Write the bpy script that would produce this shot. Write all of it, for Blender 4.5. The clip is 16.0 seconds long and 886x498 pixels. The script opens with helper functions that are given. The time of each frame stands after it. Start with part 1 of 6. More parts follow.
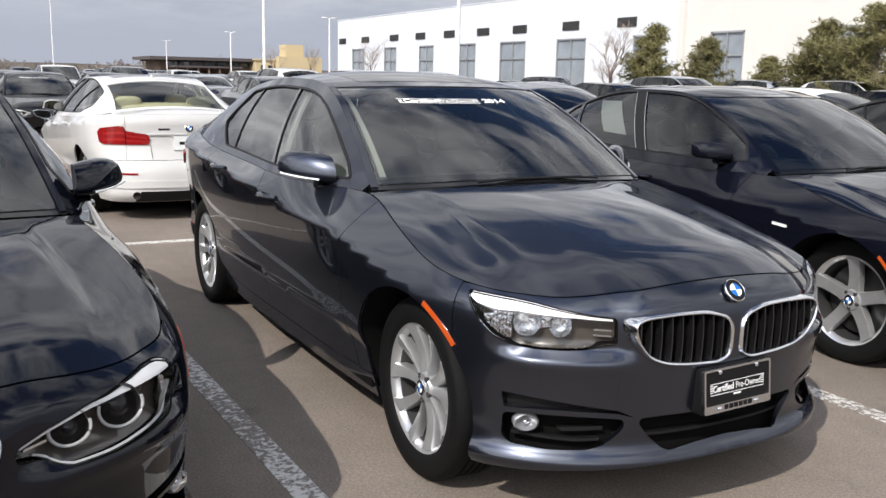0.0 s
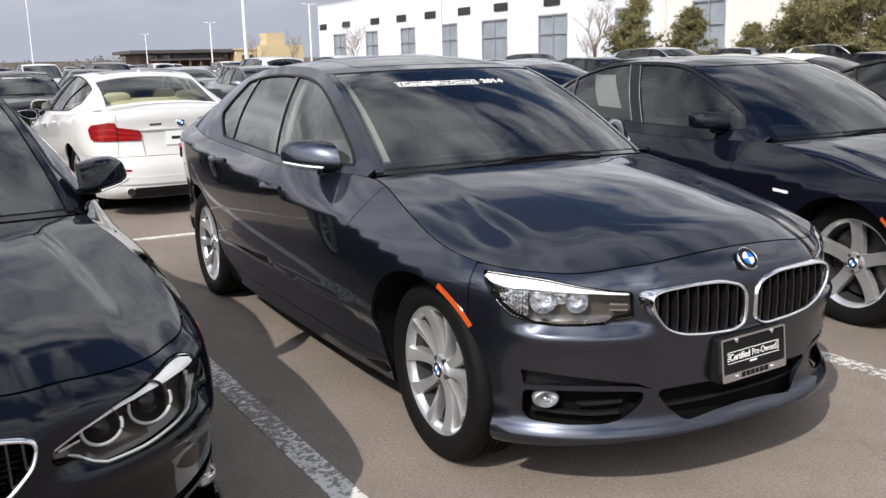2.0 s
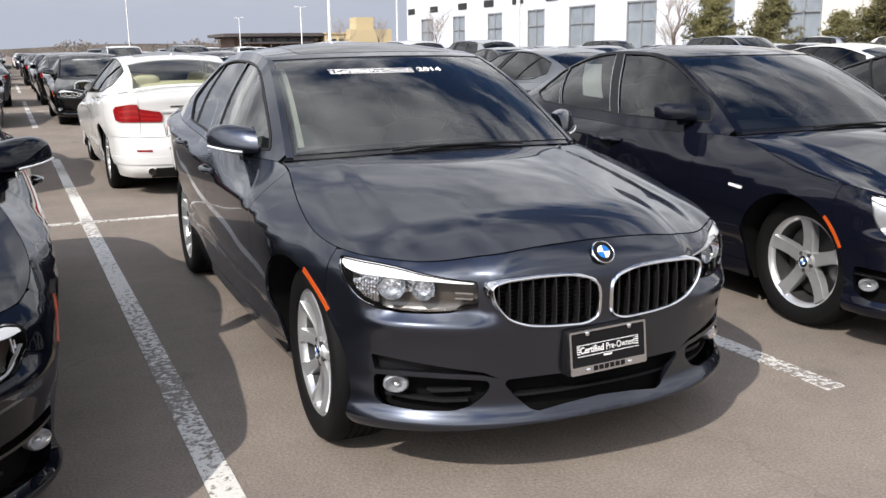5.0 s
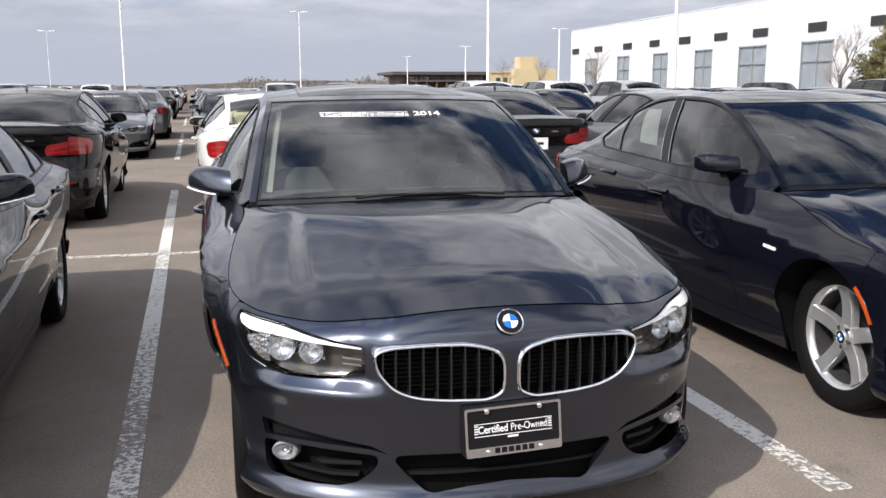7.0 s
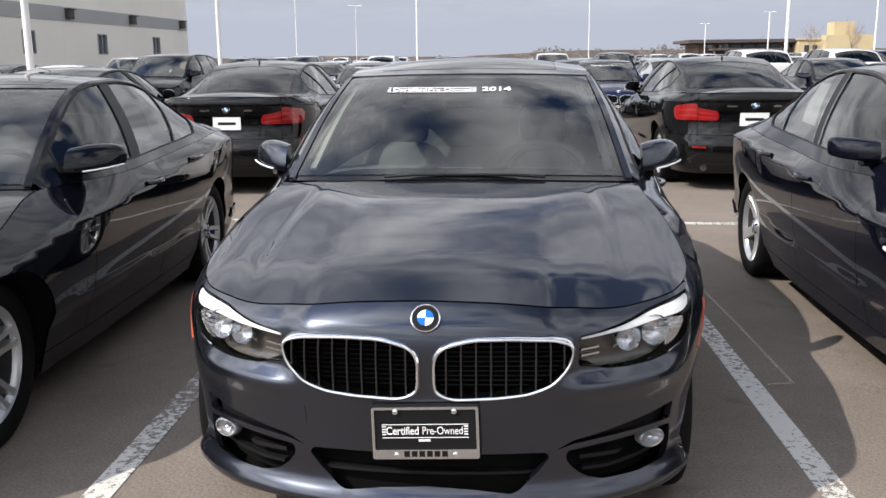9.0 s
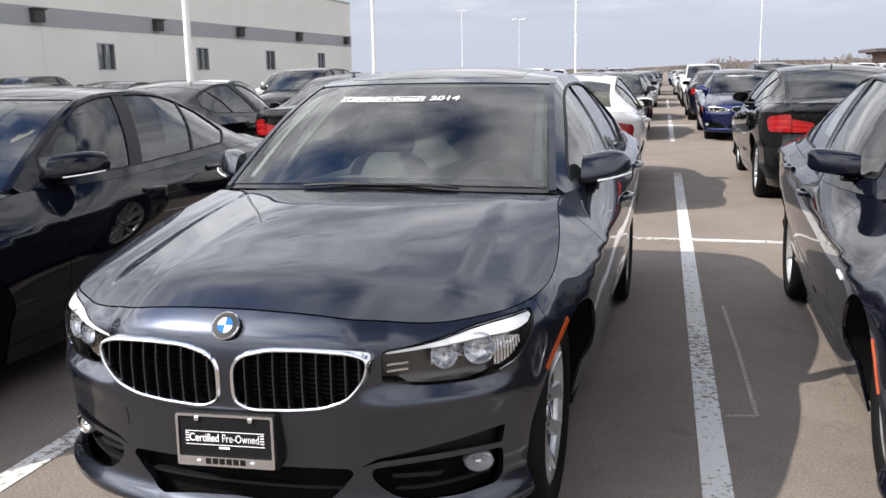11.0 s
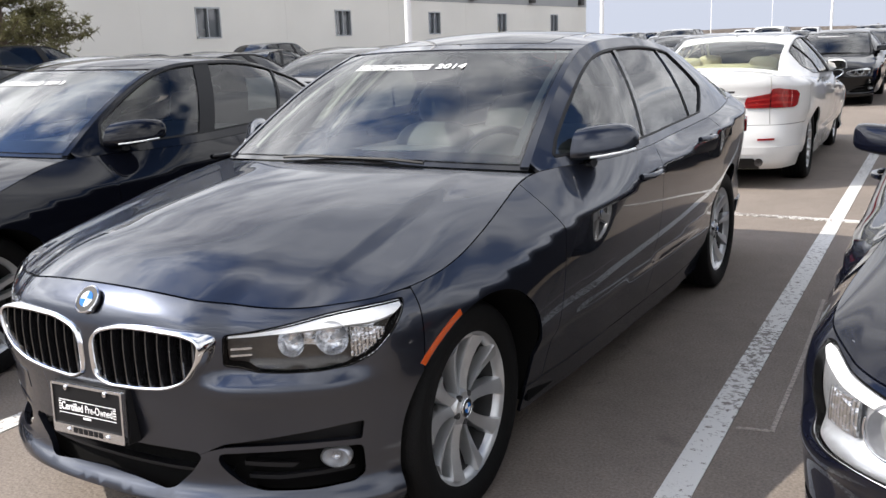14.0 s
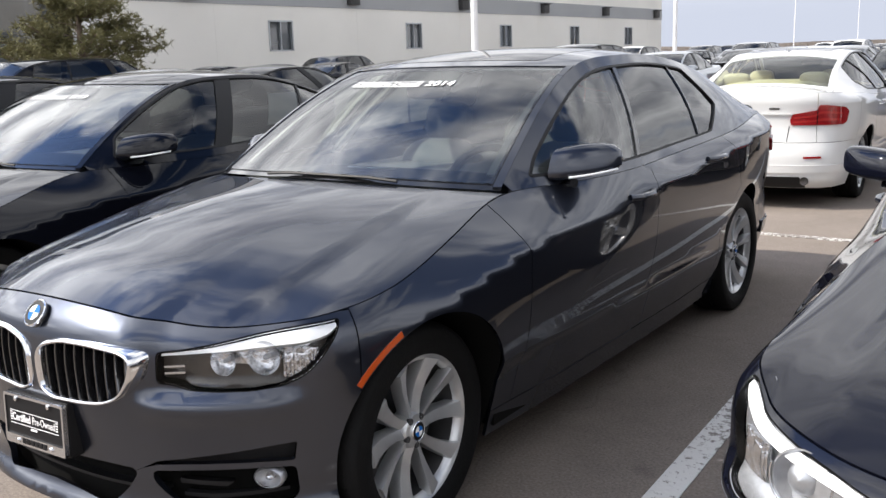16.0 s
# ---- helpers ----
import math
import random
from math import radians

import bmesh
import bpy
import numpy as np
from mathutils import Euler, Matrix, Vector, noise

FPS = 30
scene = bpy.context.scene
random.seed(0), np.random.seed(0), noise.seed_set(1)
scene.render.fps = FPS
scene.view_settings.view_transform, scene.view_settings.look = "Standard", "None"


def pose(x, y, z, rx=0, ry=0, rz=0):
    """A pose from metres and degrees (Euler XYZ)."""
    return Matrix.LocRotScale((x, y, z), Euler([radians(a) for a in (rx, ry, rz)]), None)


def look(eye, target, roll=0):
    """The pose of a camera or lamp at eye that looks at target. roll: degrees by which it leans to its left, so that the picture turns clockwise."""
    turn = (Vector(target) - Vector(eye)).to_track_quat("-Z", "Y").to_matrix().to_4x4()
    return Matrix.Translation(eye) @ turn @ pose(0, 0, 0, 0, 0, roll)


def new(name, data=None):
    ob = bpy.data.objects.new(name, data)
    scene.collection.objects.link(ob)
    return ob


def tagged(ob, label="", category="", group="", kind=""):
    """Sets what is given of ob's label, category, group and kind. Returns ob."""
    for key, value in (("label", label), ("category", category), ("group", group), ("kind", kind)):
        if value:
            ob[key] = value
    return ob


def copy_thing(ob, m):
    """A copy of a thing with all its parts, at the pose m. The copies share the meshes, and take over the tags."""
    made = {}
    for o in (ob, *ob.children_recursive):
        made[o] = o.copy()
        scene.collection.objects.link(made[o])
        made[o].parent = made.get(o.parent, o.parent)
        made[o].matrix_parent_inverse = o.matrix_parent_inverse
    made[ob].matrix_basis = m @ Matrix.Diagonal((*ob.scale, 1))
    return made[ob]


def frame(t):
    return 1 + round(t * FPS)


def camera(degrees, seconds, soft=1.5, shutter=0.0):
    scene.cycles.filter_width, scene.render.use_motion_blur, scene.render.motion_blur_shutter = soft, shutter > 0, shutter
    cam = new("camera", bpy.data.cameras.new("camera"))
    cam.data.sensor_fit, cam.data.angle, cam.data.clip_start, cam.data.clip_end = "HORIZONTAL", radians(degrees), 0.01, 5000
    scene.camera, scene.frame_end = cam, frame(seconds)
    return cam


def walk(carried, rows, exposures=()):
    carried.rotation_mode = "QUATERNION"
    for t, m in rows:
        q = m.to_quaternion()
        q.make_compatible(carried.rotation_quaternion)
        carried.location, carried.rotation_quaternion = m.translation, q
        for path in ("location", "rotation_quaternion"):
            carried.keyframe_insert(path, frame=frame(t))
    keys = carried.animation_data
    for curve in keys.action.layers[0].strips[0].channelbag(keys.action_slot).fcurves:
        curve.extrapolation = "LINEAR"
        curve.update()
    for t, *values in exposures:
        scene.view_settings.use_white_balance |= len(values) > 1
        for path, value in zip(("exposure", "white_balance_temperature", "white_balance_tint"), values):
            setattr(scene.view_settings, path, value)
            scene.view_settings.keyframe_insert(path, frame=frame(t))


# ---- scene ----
cam = camera(52.0, 16.0)
PATH = [
    (0, (-2.209, -2.803, 1.439), (-1.276, -1.072, 1.07), 1.2),
    (0.5, (-2.205, -2.805, 1.433), (-1.267, -1.082, 1.046), 1.3),
    (1, (-2.208, -2.803, 1.428), (-1.281, -1.085, 0.992), 1.3),
    (1.5, (-2.248, -2.778, 1.434), (-1.322, -1.065, 0.979), 1.0),
    (2, (-2.275, -2.774, 1.442), (-1.329, -1.06, 1.034), -1.4),
    (2.5, (-2.297, -2.799, 1.441), (-1.305, -1.095, 1.105), -1.9),
    (3, (-2.282, -2.828, 1.444), (-1.268, -1.147, 1.062), -3.1),
    (3.5, (-2.158, -2.914, 1.444), (-1.224, -1.202, 1.002), -3.5),
    (3.7, (-2.095, -2.97, 1.448), (-1.181, -1.244, 1.018), -2.9),
    (5.8, (-1.331, -3.168, 1.438), (-0.678, -1.33, 0.995), -1.3),
    (6, (-1.257, -3.156, 1.444), (-0.642, -1.302, 1.015), -1.4),
    (6.5, (-1.012, -3.158, 1.438), (-0.479, -1.263, 1.085), 0.3),
    (7, (-0.785, -3.18, 1.457), (-0.331, -1.264, 1.106), -0.2),
    (7.5, (-0.517, -3.178, 1.469), (-0.208, -1.239, 1.086), 0.8),
    (8, (-0.278, -3.145, 1.48), (-0.121, -1.185, 1.117), -0.3),
    (8.5, (-0.032, -3.074, 1.446), (-0.008, -1.117, 1.033), -1.3),
    (8.7, (0.078, -3.084, 1.471), (0.02, -1.127, 1.06), -1.1),
    (10.8, (1.151, -2.879, 1.444), (0.661, -0.981, 1.046), -0.4),
    (11, (1.203, -2.852, 1.439), (0.682, -0.958, 1.061), -1.1),
    (11.5, (1.351, -2.737, 1.431), (0.78, -0.856, 1.066), -0.8),
    (12, (1.501, -2.673, 1.444), (0.814, -0.829, 1.09), -1.1),
    (12.5, (1.733, -2.615, 1.449), (0.893, -0.834, 1.099), -0.7),
    (13, (1.872, -2.542, 1.448), (0.959, -0.806, 1.055), -2.1),
    (13.5, (1.977, -2.407, 1.434), (1.007, -0.709, 1.015), -2.3),
    (14, (2.064, -2.28, 1.432), (1.069, -0.602, 0.989), -2.0),
    (14.5, (2.199, -2.167, 1.423), (1.153, -0.52, 0.984), -1.3),
    (15, (2.312, -2.068, 1.413), (1.215, -0.458, 0.964), -0.2),
    (15.5, (2.353, -2.05, 1.421), (1.216, -0.466, 0.974), -2.0),
    (16, (2.346, -2.05, 1.439), (1.214, -0.454, 1.027), -1.9),
]
walk(cam, [(t, look(eye, target, roll)) for t, eye, target, roll in PATH],
     exposures=[(0, .06), (3.7, .11), (6, .19), (8.7, .20), (11, .46), (16, .57)])

# ---- world, sun and exposure ----
SUN_TO = Vector((0.92, 0.60, -0.97)).normalized()      # the way the sunlight travels
world = bpy.data.worlds.new("sky")
scene.world = world
world.use_nodes = True
wn, wl = world.node_tree.nodes, world.node_tree.links
wn.clear()


def wnode(kind, **sets):
    n = wn.new(kind)
    for k, v in sets.items():
        n.inputs[k].default_value = v
    return n


sky = wn.new("ShaderNodeTexSky")
sky.sky_type, sky.sun_disc = "NISHITA", False
sky.sun_elevation = math.asin(-SUN_TO.z)
sky.sun_rotation = math.atan2(-SUN_TO.x, -SUN_TO.y)
sky.altitude, sky.dust_density = 1600.0, 1.2
coord = wn.new("ShaderNodeTexCoord")
split = wn.new("ShaderNodeSeparateXYZ")
wl.new(coord.outputs["Generated"], split.inputs[0])
lift = wn.new("ShaderNodeMath"); lift.operation = "ADD"; lift.inputs[1].default_value = 0.16
wl.new(split.outputs[2], lift.inputs[0])
flat = wn.new("ShaderNodeVectorMath"); flat.operation = "DIVIDE"
wl.new(coord.outputs["Generated"], flat.inputs[0])
wl.new(lift.outputs[0], flat.inputs[1])
drift = wn.new("ShaderNodeVectorMath"); drift.operation = "ADD"; drift.inputs[1].default_value = (-3.31, 2.35, 0.0)
wl.new(flat.outputs[0], drift.inputs[0])
cloud = wnode("ShaderNodeTexNoise", Scale=1.15, Detail=7.0, Roughness=0.58, Distortion=0.35)
wl.new(drift.outputs[0], cloud.inputs["Vector"])
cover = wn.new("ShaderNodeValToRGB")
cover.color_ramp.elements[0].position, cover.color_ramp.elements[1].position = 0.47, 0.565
low = wn.new("ShaderNodeMapRange"); low.interpolation_type = "SMOOTHSTEP"      # cloud closes up with distance
low.inputs[1].default_value, low.inputs[2].default_value, low.inputs[3].default_value, low.inputs[4].default_value = 0.30, 0.62, 0.15, 0.0
wl.new(split.outputs[2], low.inputs[0])
closed = wn.new("ShaderNodeMath"); closed.operation = "ADD"
wl.new(cloud.outputs[0], closed.inputs[0]); wl.new(low.outputs[0], closed.inputs[1])
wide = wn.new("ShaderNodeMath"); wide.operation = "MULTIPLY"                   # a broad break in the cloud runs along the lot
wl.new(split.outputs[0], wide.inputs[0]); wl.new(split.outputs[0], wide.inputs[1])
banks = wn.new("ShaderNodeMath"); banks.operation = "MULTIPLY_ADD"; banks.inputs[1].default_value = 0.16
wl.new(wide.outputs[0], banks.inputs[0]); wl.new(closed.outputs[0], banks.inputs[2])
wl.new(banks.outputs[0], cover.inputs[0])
shade = wnode("ShaderNodeTexNoise", Scale=2.4, Detail=5.0, Roughness=0.6)
wl.new(drift.outputs[0], shade.inputs["Vector"])
tone = wn.new("ShaderNodeValToRGB")
tone.color_ramp.elements[0].position, tone.color_ramp.elements[1].position = 0.36, 0.70
tone.color_ramp.elements[0].color, tone.color_ramp.elements[1].color = (5.0, 5.15, 5.7, 1), (15.8, 15.9, 16.2, 1)
wl.new(shade.outputs[0], tone.inputs[0])
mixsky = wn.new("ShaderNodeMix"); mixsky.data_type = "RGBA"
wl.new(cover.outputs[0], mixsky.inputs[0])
deep = wn.new("ShaderNodeVectorMath"); deep.operation = "MULTIPLY"
deep.inputs[1].default_value = (0.84, 0.94, 1.12)      # clear mountain air between the clouds
wl.new(sky.outputs[0], deep.inputs[0])
wl.new(deep.outputs[0], mixsky.inputs[6])
wl.new(tone.outputs[0], mixsky.inputs[7])
near = wn.new("ShaderNodeVectorMath"); near.operation = "DOT_PRODUCT"
near.inputs[1].default_value = tuple(-SUN_TO)
wl.new(coord.outputs["Generated"], near.inputs[0])
lining = wn.new("ShaderNodeMapRange"); lining.interpolation_type = "SMOOTHSTEP"      # thin cloud scatters forwards, round the sun
lining.inputs[1].default_value, lining.inputs[2].default_value, lining.inputs[3].default_value, lining.inputs[4].default_value = 0.45, 1.0, 1.0, 2.6
wl.new(near.outputs["Value"], lining.inputs[0])
glow = wn.new("ShaderNodeVectorMath"); glow.operation = "SCALE"
wl.new(mixsky.outputs[2], glow.inputs[0]); wl.new(lining.outputs[0], glow.inputs["Scale"])
# a grey haze of thin cloud towards the horizon
hz = wn.new("ShaderNodeMapRange"); hz.interpolation_type = "SMOOTHSTEP"; hz.inputs[1].default_value, hz.inputs[2].default_value = 0.02, 0.26
hz.inputs[3].default_value, hz.inputs[4].default_value = 1.0, 0.0
wl.new(split.outputs[2], hz.inputs[0])
mixhz = wn.new("ShaderNodeMix"); mixhz.data_type = "RGBA"
mixhz.inputs[7].default_value = (4.8, 5.15, 6.1, 1)
wl.new(hz.outputs[0], mixhz.inputs[0])
wl.new(glow.outputs[0], mixhz.inputs[6])
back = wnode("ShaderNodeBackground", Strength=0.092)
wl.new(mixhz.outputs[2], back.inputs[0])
wout = wn.new("ShaderNodeOutputWorld")
wl.new(back.outputs[0], wout.inputs[0])

sun = new("sun", bpy.data.lights.new("sun", "SUN"))
sun.data.energy, sun.data.angle, sun.data.color = 4.4, radians(0.55), (1.0, 0.93, 0.84)
sun.matrix_world = look((0, 0, 30), Vector((0, 0, 30)) + SUN_TO)
scene.view_settings.exposure = 0.0


# ---- materials ----
def material(name, color, rough=0.5, metal=0.0, coat=0.0, coat_rough=0.03, ior=1.5, trans=0.0, spec=0.5,
             grain=0.0, grain_scale=60.0, blotch=0.0, blotch_scale=3.0, bump=0.0, bump_scale=80.0, vary=0.0, alpha=1.0, emit=0.0):
    m = bpy.data.materials.new(name)
    m.use_nodes = True
    nt = m.node_tree
    n, l = nt.nodes, nt.links
    b = n["Principled BSDF"]
    b.inputs["Base Color"].default_value = (*color, 1)
    b.inputs["Roughness"].default_value = rough
    b.inputs["Metallic"].default_value = metal
    b.inputs["Coat Weight"].default_value = coat
    b.inputs["Coat Roughness"].default_value = coat_rough
    b.inputs["IOR"].default_value = ior
    b.inputs["Transmission Weight"].default_value = trans
    b.inputs["Specular IOR Level"].default_value = spec
    b.inputs["Alpha"].default_value = alpha
    if emit:
        b.inputs["Emission Color"].default_value = (*color, 1)
        b.inputs["Emission Strength"].default_value = emit
    tc = n.new("ShaderNodeTexCoord")
    col = None
    for amount, scale, detail in ((grain, grain_scale, 4), (blotch, blotch_scale, 5)):
        if amount:
            t = n.new("ShaderNodeTexNoise")
            t.inputs["Scale"].default_value, t.inputs["Detail"].default_value = scale, detail
            l.new(tc.outputs["Object"], t.inputs["Vector"])
            r = n.new("ShaderNodeMapRange")
            r.inputs[1].default_value, r.inputs[2].default_value = 0.25, 0.75
            r.inputs[3].default_value, r.inputs[4].default_value = 1 - amount, 1 + amount
            l.new(t.outputs[0], r.inputs[0])
            mul = n.new("ShaderNodeVectorMath"); mul.operation = "MULTIPLY"
            if col is None:
                mul.inputs[0].default_value = color
            else:
                l.new(col, mul.inputs[0])
            l.new(r.outputs[0], mul.inputs[1])
            col = mul.outputs[0]
    if vary:
        info = n.new("ShaderNodeObjectInfo")
        r = n.new("ShaderNodeMapRange")
        r.inputs[3].default_value, r.inputs[4].default_value = 1 - vary, 1 + vary
        l.new(info.outputs["Random"], r.inputs[0])
        mul = n.new("ShaderNodeVectorMath"); mul.operation = "MULTIPLY"
        if col is None:
            mul.inputs[0].default_value = color
        else:
            l.new(col, mul.inputs[0])
        l.new(r.outputs[0], mul.inputs[1])
        col = mul.outputs[0]
    if col is not None:
        l.new(col, b.inputs["Base Color"])
    if bump:
        t = n.new("ShaderNodeTexNoise")
        t.inputs["Scale"].default_value, t.inputs["Detail"].default_value = bump_scale, 6
        l.new(tc.outputs["Object"], t.inputs["Vector"])
        bn = n.new("ShaderNodeBump")
        bn.inputs["Strength"].default_value, bn.inputs["Distance"].default_value = bump, 0.01
        l.new(t.outputs[0], bn.inputs["Height"])
        l.new(bn.outputs[0], b.inputs["Normal"])
    return m


def paint(name, color, metal=0.55, rough=0.38, coat_ior=1.5, flake=None):
    """Car paint: pigment and metal flakes under a clear coat with a film of dust. flake: the flakes' tint where they show."""
    m = material(name, color, rough, 0.0 if flake else metal, 1.0, 0.025, spec=0.0, grain=0.10, grain_scale=900, blotch=0.06, blotch_scale=2.5)
    n, l = m.node_tree.nodes, m.node_tree.links
    b = n["Principled BSDF"]
    b.inputs["Coat IOR"].default_value = coat_ior
    t = n.new("ShaderNodeTexNoise"); t.inputs["Scale"].default_value = 3.0; t.inputs["Detail"].default_value = 8
    tc = n.new("ShaderNodeTexCoord"); l.new(tc.outputs["Object"], t.inputs["Vector"])
    r = n.new("ShaderNodeMapRange")
    r.inputs[1].default_value, r.inputs[2].default_value, r.inputs[3].default_value, r.inputs[4].default_value = 0.35, 0.75, 0.008, 0.03
    l.new(t.outputs[0], r.inputs[0]); l.new(r.outputs[0], b.inputs["Coat Roughness"])
    if flake:
        gl = n.new("ShaderNodeBsdfGlossy")
        gl.inputs["Color"].default_value, gl.inputs["Roughness"].default_value = (*flake, 1), rough
        add = n.new("ShaderNodeAddShader")
        l.new(b.outputs[0], add.inputs[0]); l.new(gl.outputs[0], add.inputs[1])
        l.new(add.outputs[0], n["Material Output"].inputs["Surface"])
    return m


def glass(name, tint, clear, ior=1.75):
    """A thin tinted pane: some light passes, the surface mirrors the sky."""
    m = bpy.data.materials.new(name)
    m.use_nodes = True
    n, l = m.node_tree.nodes, m.node_tree.links
    n.clear()
    out = n.new("ShaderNodeOutputMaterial")
    tr = n.new("ShaderNodeBsdfTransparent"); tr.inputs[0].default_value = (*[clear * c for c in tint], 1)
    gl = n.new("ShaderNodeBsdfGlossy"); gl.inputs["Roughness"].default_value = 0.01; gl.inputs[0].default_value = (1, 1, 1, 1)
    fr = n.new("ShaderNodeFresnel"); fr.inputs[0].default_value = ior
    mx = n.new("ShaderNodeMixShader")
    l.new(fr.outputs[0], mx.inputs[0]); l.new(tr.outputs[0], mx.inputs[1]); l.new(gl.outputs[0], mx.inputs[2])
    l.new(mx.outputs[0], out.inputs[0])
    return m


PAINT = {
    "grey": paint("paint_mineral_grey", (0.0032, 0.0036, 0.0052), 0.0, 0.30, 1.5, flake=(0.037, 0.042, 0.056)),
    "black": paint("paint_black", (0.004, 0.004, 0.0045), 0.0, 0.35, 1.42),
    "carbon": paint("paint_carbon_black", (0.0036, 0.0042, 0.0075), 0.0, 0.35, 1.42),
    "navy": paint("paint_navy", (0.0036, 0.0042, 0.0085), 0.0, 0.35, 1.42),
    "blue": paint("paint_blue", (0.004, 0.008, 0.045), 0.4, 0.35),
    "white": paint("paint_white", (0.58, 0.58, 0.575), 0.0, 0.4),
    "silver": paint("paint_silver", (0.42, 0.44, 0.46), 0.8, 0.32),
    "steel": paint("paint_steel", (0.13, 0.14, 0.155), 0.7, 0.34),
    "red": paint("paint_red", (0.17, 0.012, 0.012), 0.3, 0.35),
    "tan": paint("paint_tan", (0.30, 0.26, 0.20), 0.6, 0.35),
}
RUBBER = material("tyre_rubber", (0.0045, 0.0045, 0.0047), 0.72, spec=0.15, grain=0.25, grain_scale=90, bump=0.25, bump_scale=160)
TRIM = material("black_trim_plastic", (0.008, 0.008, 0.009), 0.5, spec=0.25, grain=0.15, grain_scale=300, bump=0.08, bump_scale=400)
GLOSS = material("gloss_black_trim", (0.008, 0.008, 0.009), 0.12, coat=0.5)
CHROME = material("chrome", (0.80, 0.81, 0.83), 0.09, 1.0, grain=0.04, grain_scale=20)
SATIN = material("satin_chrome", (0.62, 0.63, 0.65), 0.22, 1.0, grain=0.05, grain_scale=30)
ALLOY = material("wheel_alloy", (0.56, 0.57, 0.58), 0.32, 0.75, coat=0.4, blotch=0.10, blotch_scale=12)
ROTOR = material("brake_steel", (0.06, 0.06, 0.063), 0.45, 0.8, blotch=0.2, blotch_scale=10)
GLASS = glass("windscreen_glass", (0.93, 1.0, 0.97), 0.72, 2.0)
CLEARGLASS = glass("clear_glass", (0.92, 1.0, 0.93), 0.88, 1.45)
DARKGLASS = glass("tinted_side_glass", (0.95, 1.0, 0.98), 0.40, 1.62)
LENS = glass("lamp_lens", (1, 1, 1), 0.95, 1.2)
ROOFGLASS = material("roof_glass", (0.006, 0.006, 0.008), 0.04, spec=0.3)
LAMPGREY = material("lamp_housing", (0.060, 0.052, 0.045), 0.22, 0.0, coat=0.6, grain=0.1)
LAMPBOWL = material("lamp_bowl_dark", (0.10, 0.10, 0.105), 0.22, 0.9)
REFLECTOR = material("lamp_reflector", (0.66, 0.67, 0.69), 0.07, 1.0, bump=0.9, bump_scale=38)
LAMPWHITE = material("lamp_brow", (0.86, 0.87, 0.88), 0.22, 0.1)
LAMPRING = material("lamp_ring", (0.52, 0.53, 0.54), 0.25, 0.3)
LAMPSILVER = material("lamp_bowl_silver", (0.42, 0.43, 0.45), 0.3, 0.7, grain=0.1)
AMBER = material("amber_lens", (0.46, 0.070, 0.010), 0.2, coat=1.0)
REDLENS = material("red_lens", (0.23, 0.008, 0.010), 0.12, coat=1.0, grain=0.2, grain_scale=60)
REDBRIGHT = material("red_light_bar", (0.33, 0.016, 0.015), 0.25, coat=1.0)
LINING = material("pillar_lining", (0.42, 0.42, 0.39), 0.8, grain=0.05)
ALLOYDARK = material("wheel_barrel", (0.07, 0.07, 0.072), 0.5, 0.6, blotch=0.15, blotch_scale=14)
SEATGREY = material("seat_leather_grey", (0.13, 0.138, 0.135), 0.6, grain=0.1, bump=0.15, bump_scale=60)
SEATBEIGE = material("seat_leather_beige", (0.55, 0.48, 0.33), 0.6, grain=0.1, bump=0.15)
SEATBLACK = material("seat_leather_black", (0.025, 0.025, 0.026), 0.55, grain=0.1, bump=0.15)
DASH = material("dashboard_vinyl", (0.020, 0.020, 0.021), 0.7, grain=0.15, bump=0.1)
CABIN = material("cabin_lining", (0.22, 0.22, 0.215), 0.85, grain=0.1)
BLUE = material("roundel_blue", (0.02, 0.14, 0.46), 0.5, spec=0.05)
WHITE = material("white_print", (0.82, 0.82, 0.82), 0.6, spec=0.2)
BLACK = material("black_plate", (0.010, 0.010, 0.011), 0.4, spec=0.12)
PAPER = material("window_paper", (0.70, 0.72, 0.72), 0.8, grain=0.05, grain_scale=8)
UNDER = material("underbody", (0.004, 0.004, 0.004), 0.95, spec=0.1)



# ---- mesh helpers ----
from mathutils.geometry import delaunay_2d_cdt


def mesh_from(name, verts, faces, mat, smooth=True, sharp=35):
    me = bpy.data.meshes.new(name)
    me.from_pydata([tuple(map(float, v)) for v in verts], [], faces)
    me.materials.append(mat)
    if smooth:
        me.shade_smooth()
        me.set_sharp_from_angle(angle=radians(sharp))
    return me


def hang(name, me, parent, label=""):
    ob = new(name, me)
    ob.parent = parent
    return tagged(ob, label)


def part(name, bm, mat, parent, label="", smooth=True, sharp=35):
    me = bpy.data.meshes.new(name)
    bm.to_mesh(me)
    bm.free()
    me.materials.append(mat)
    if smooth:
        me.shade_smooth()
        me.set_sharp_from_angle(angle=radians(sharp))
    return hang(name, me, parent, label)


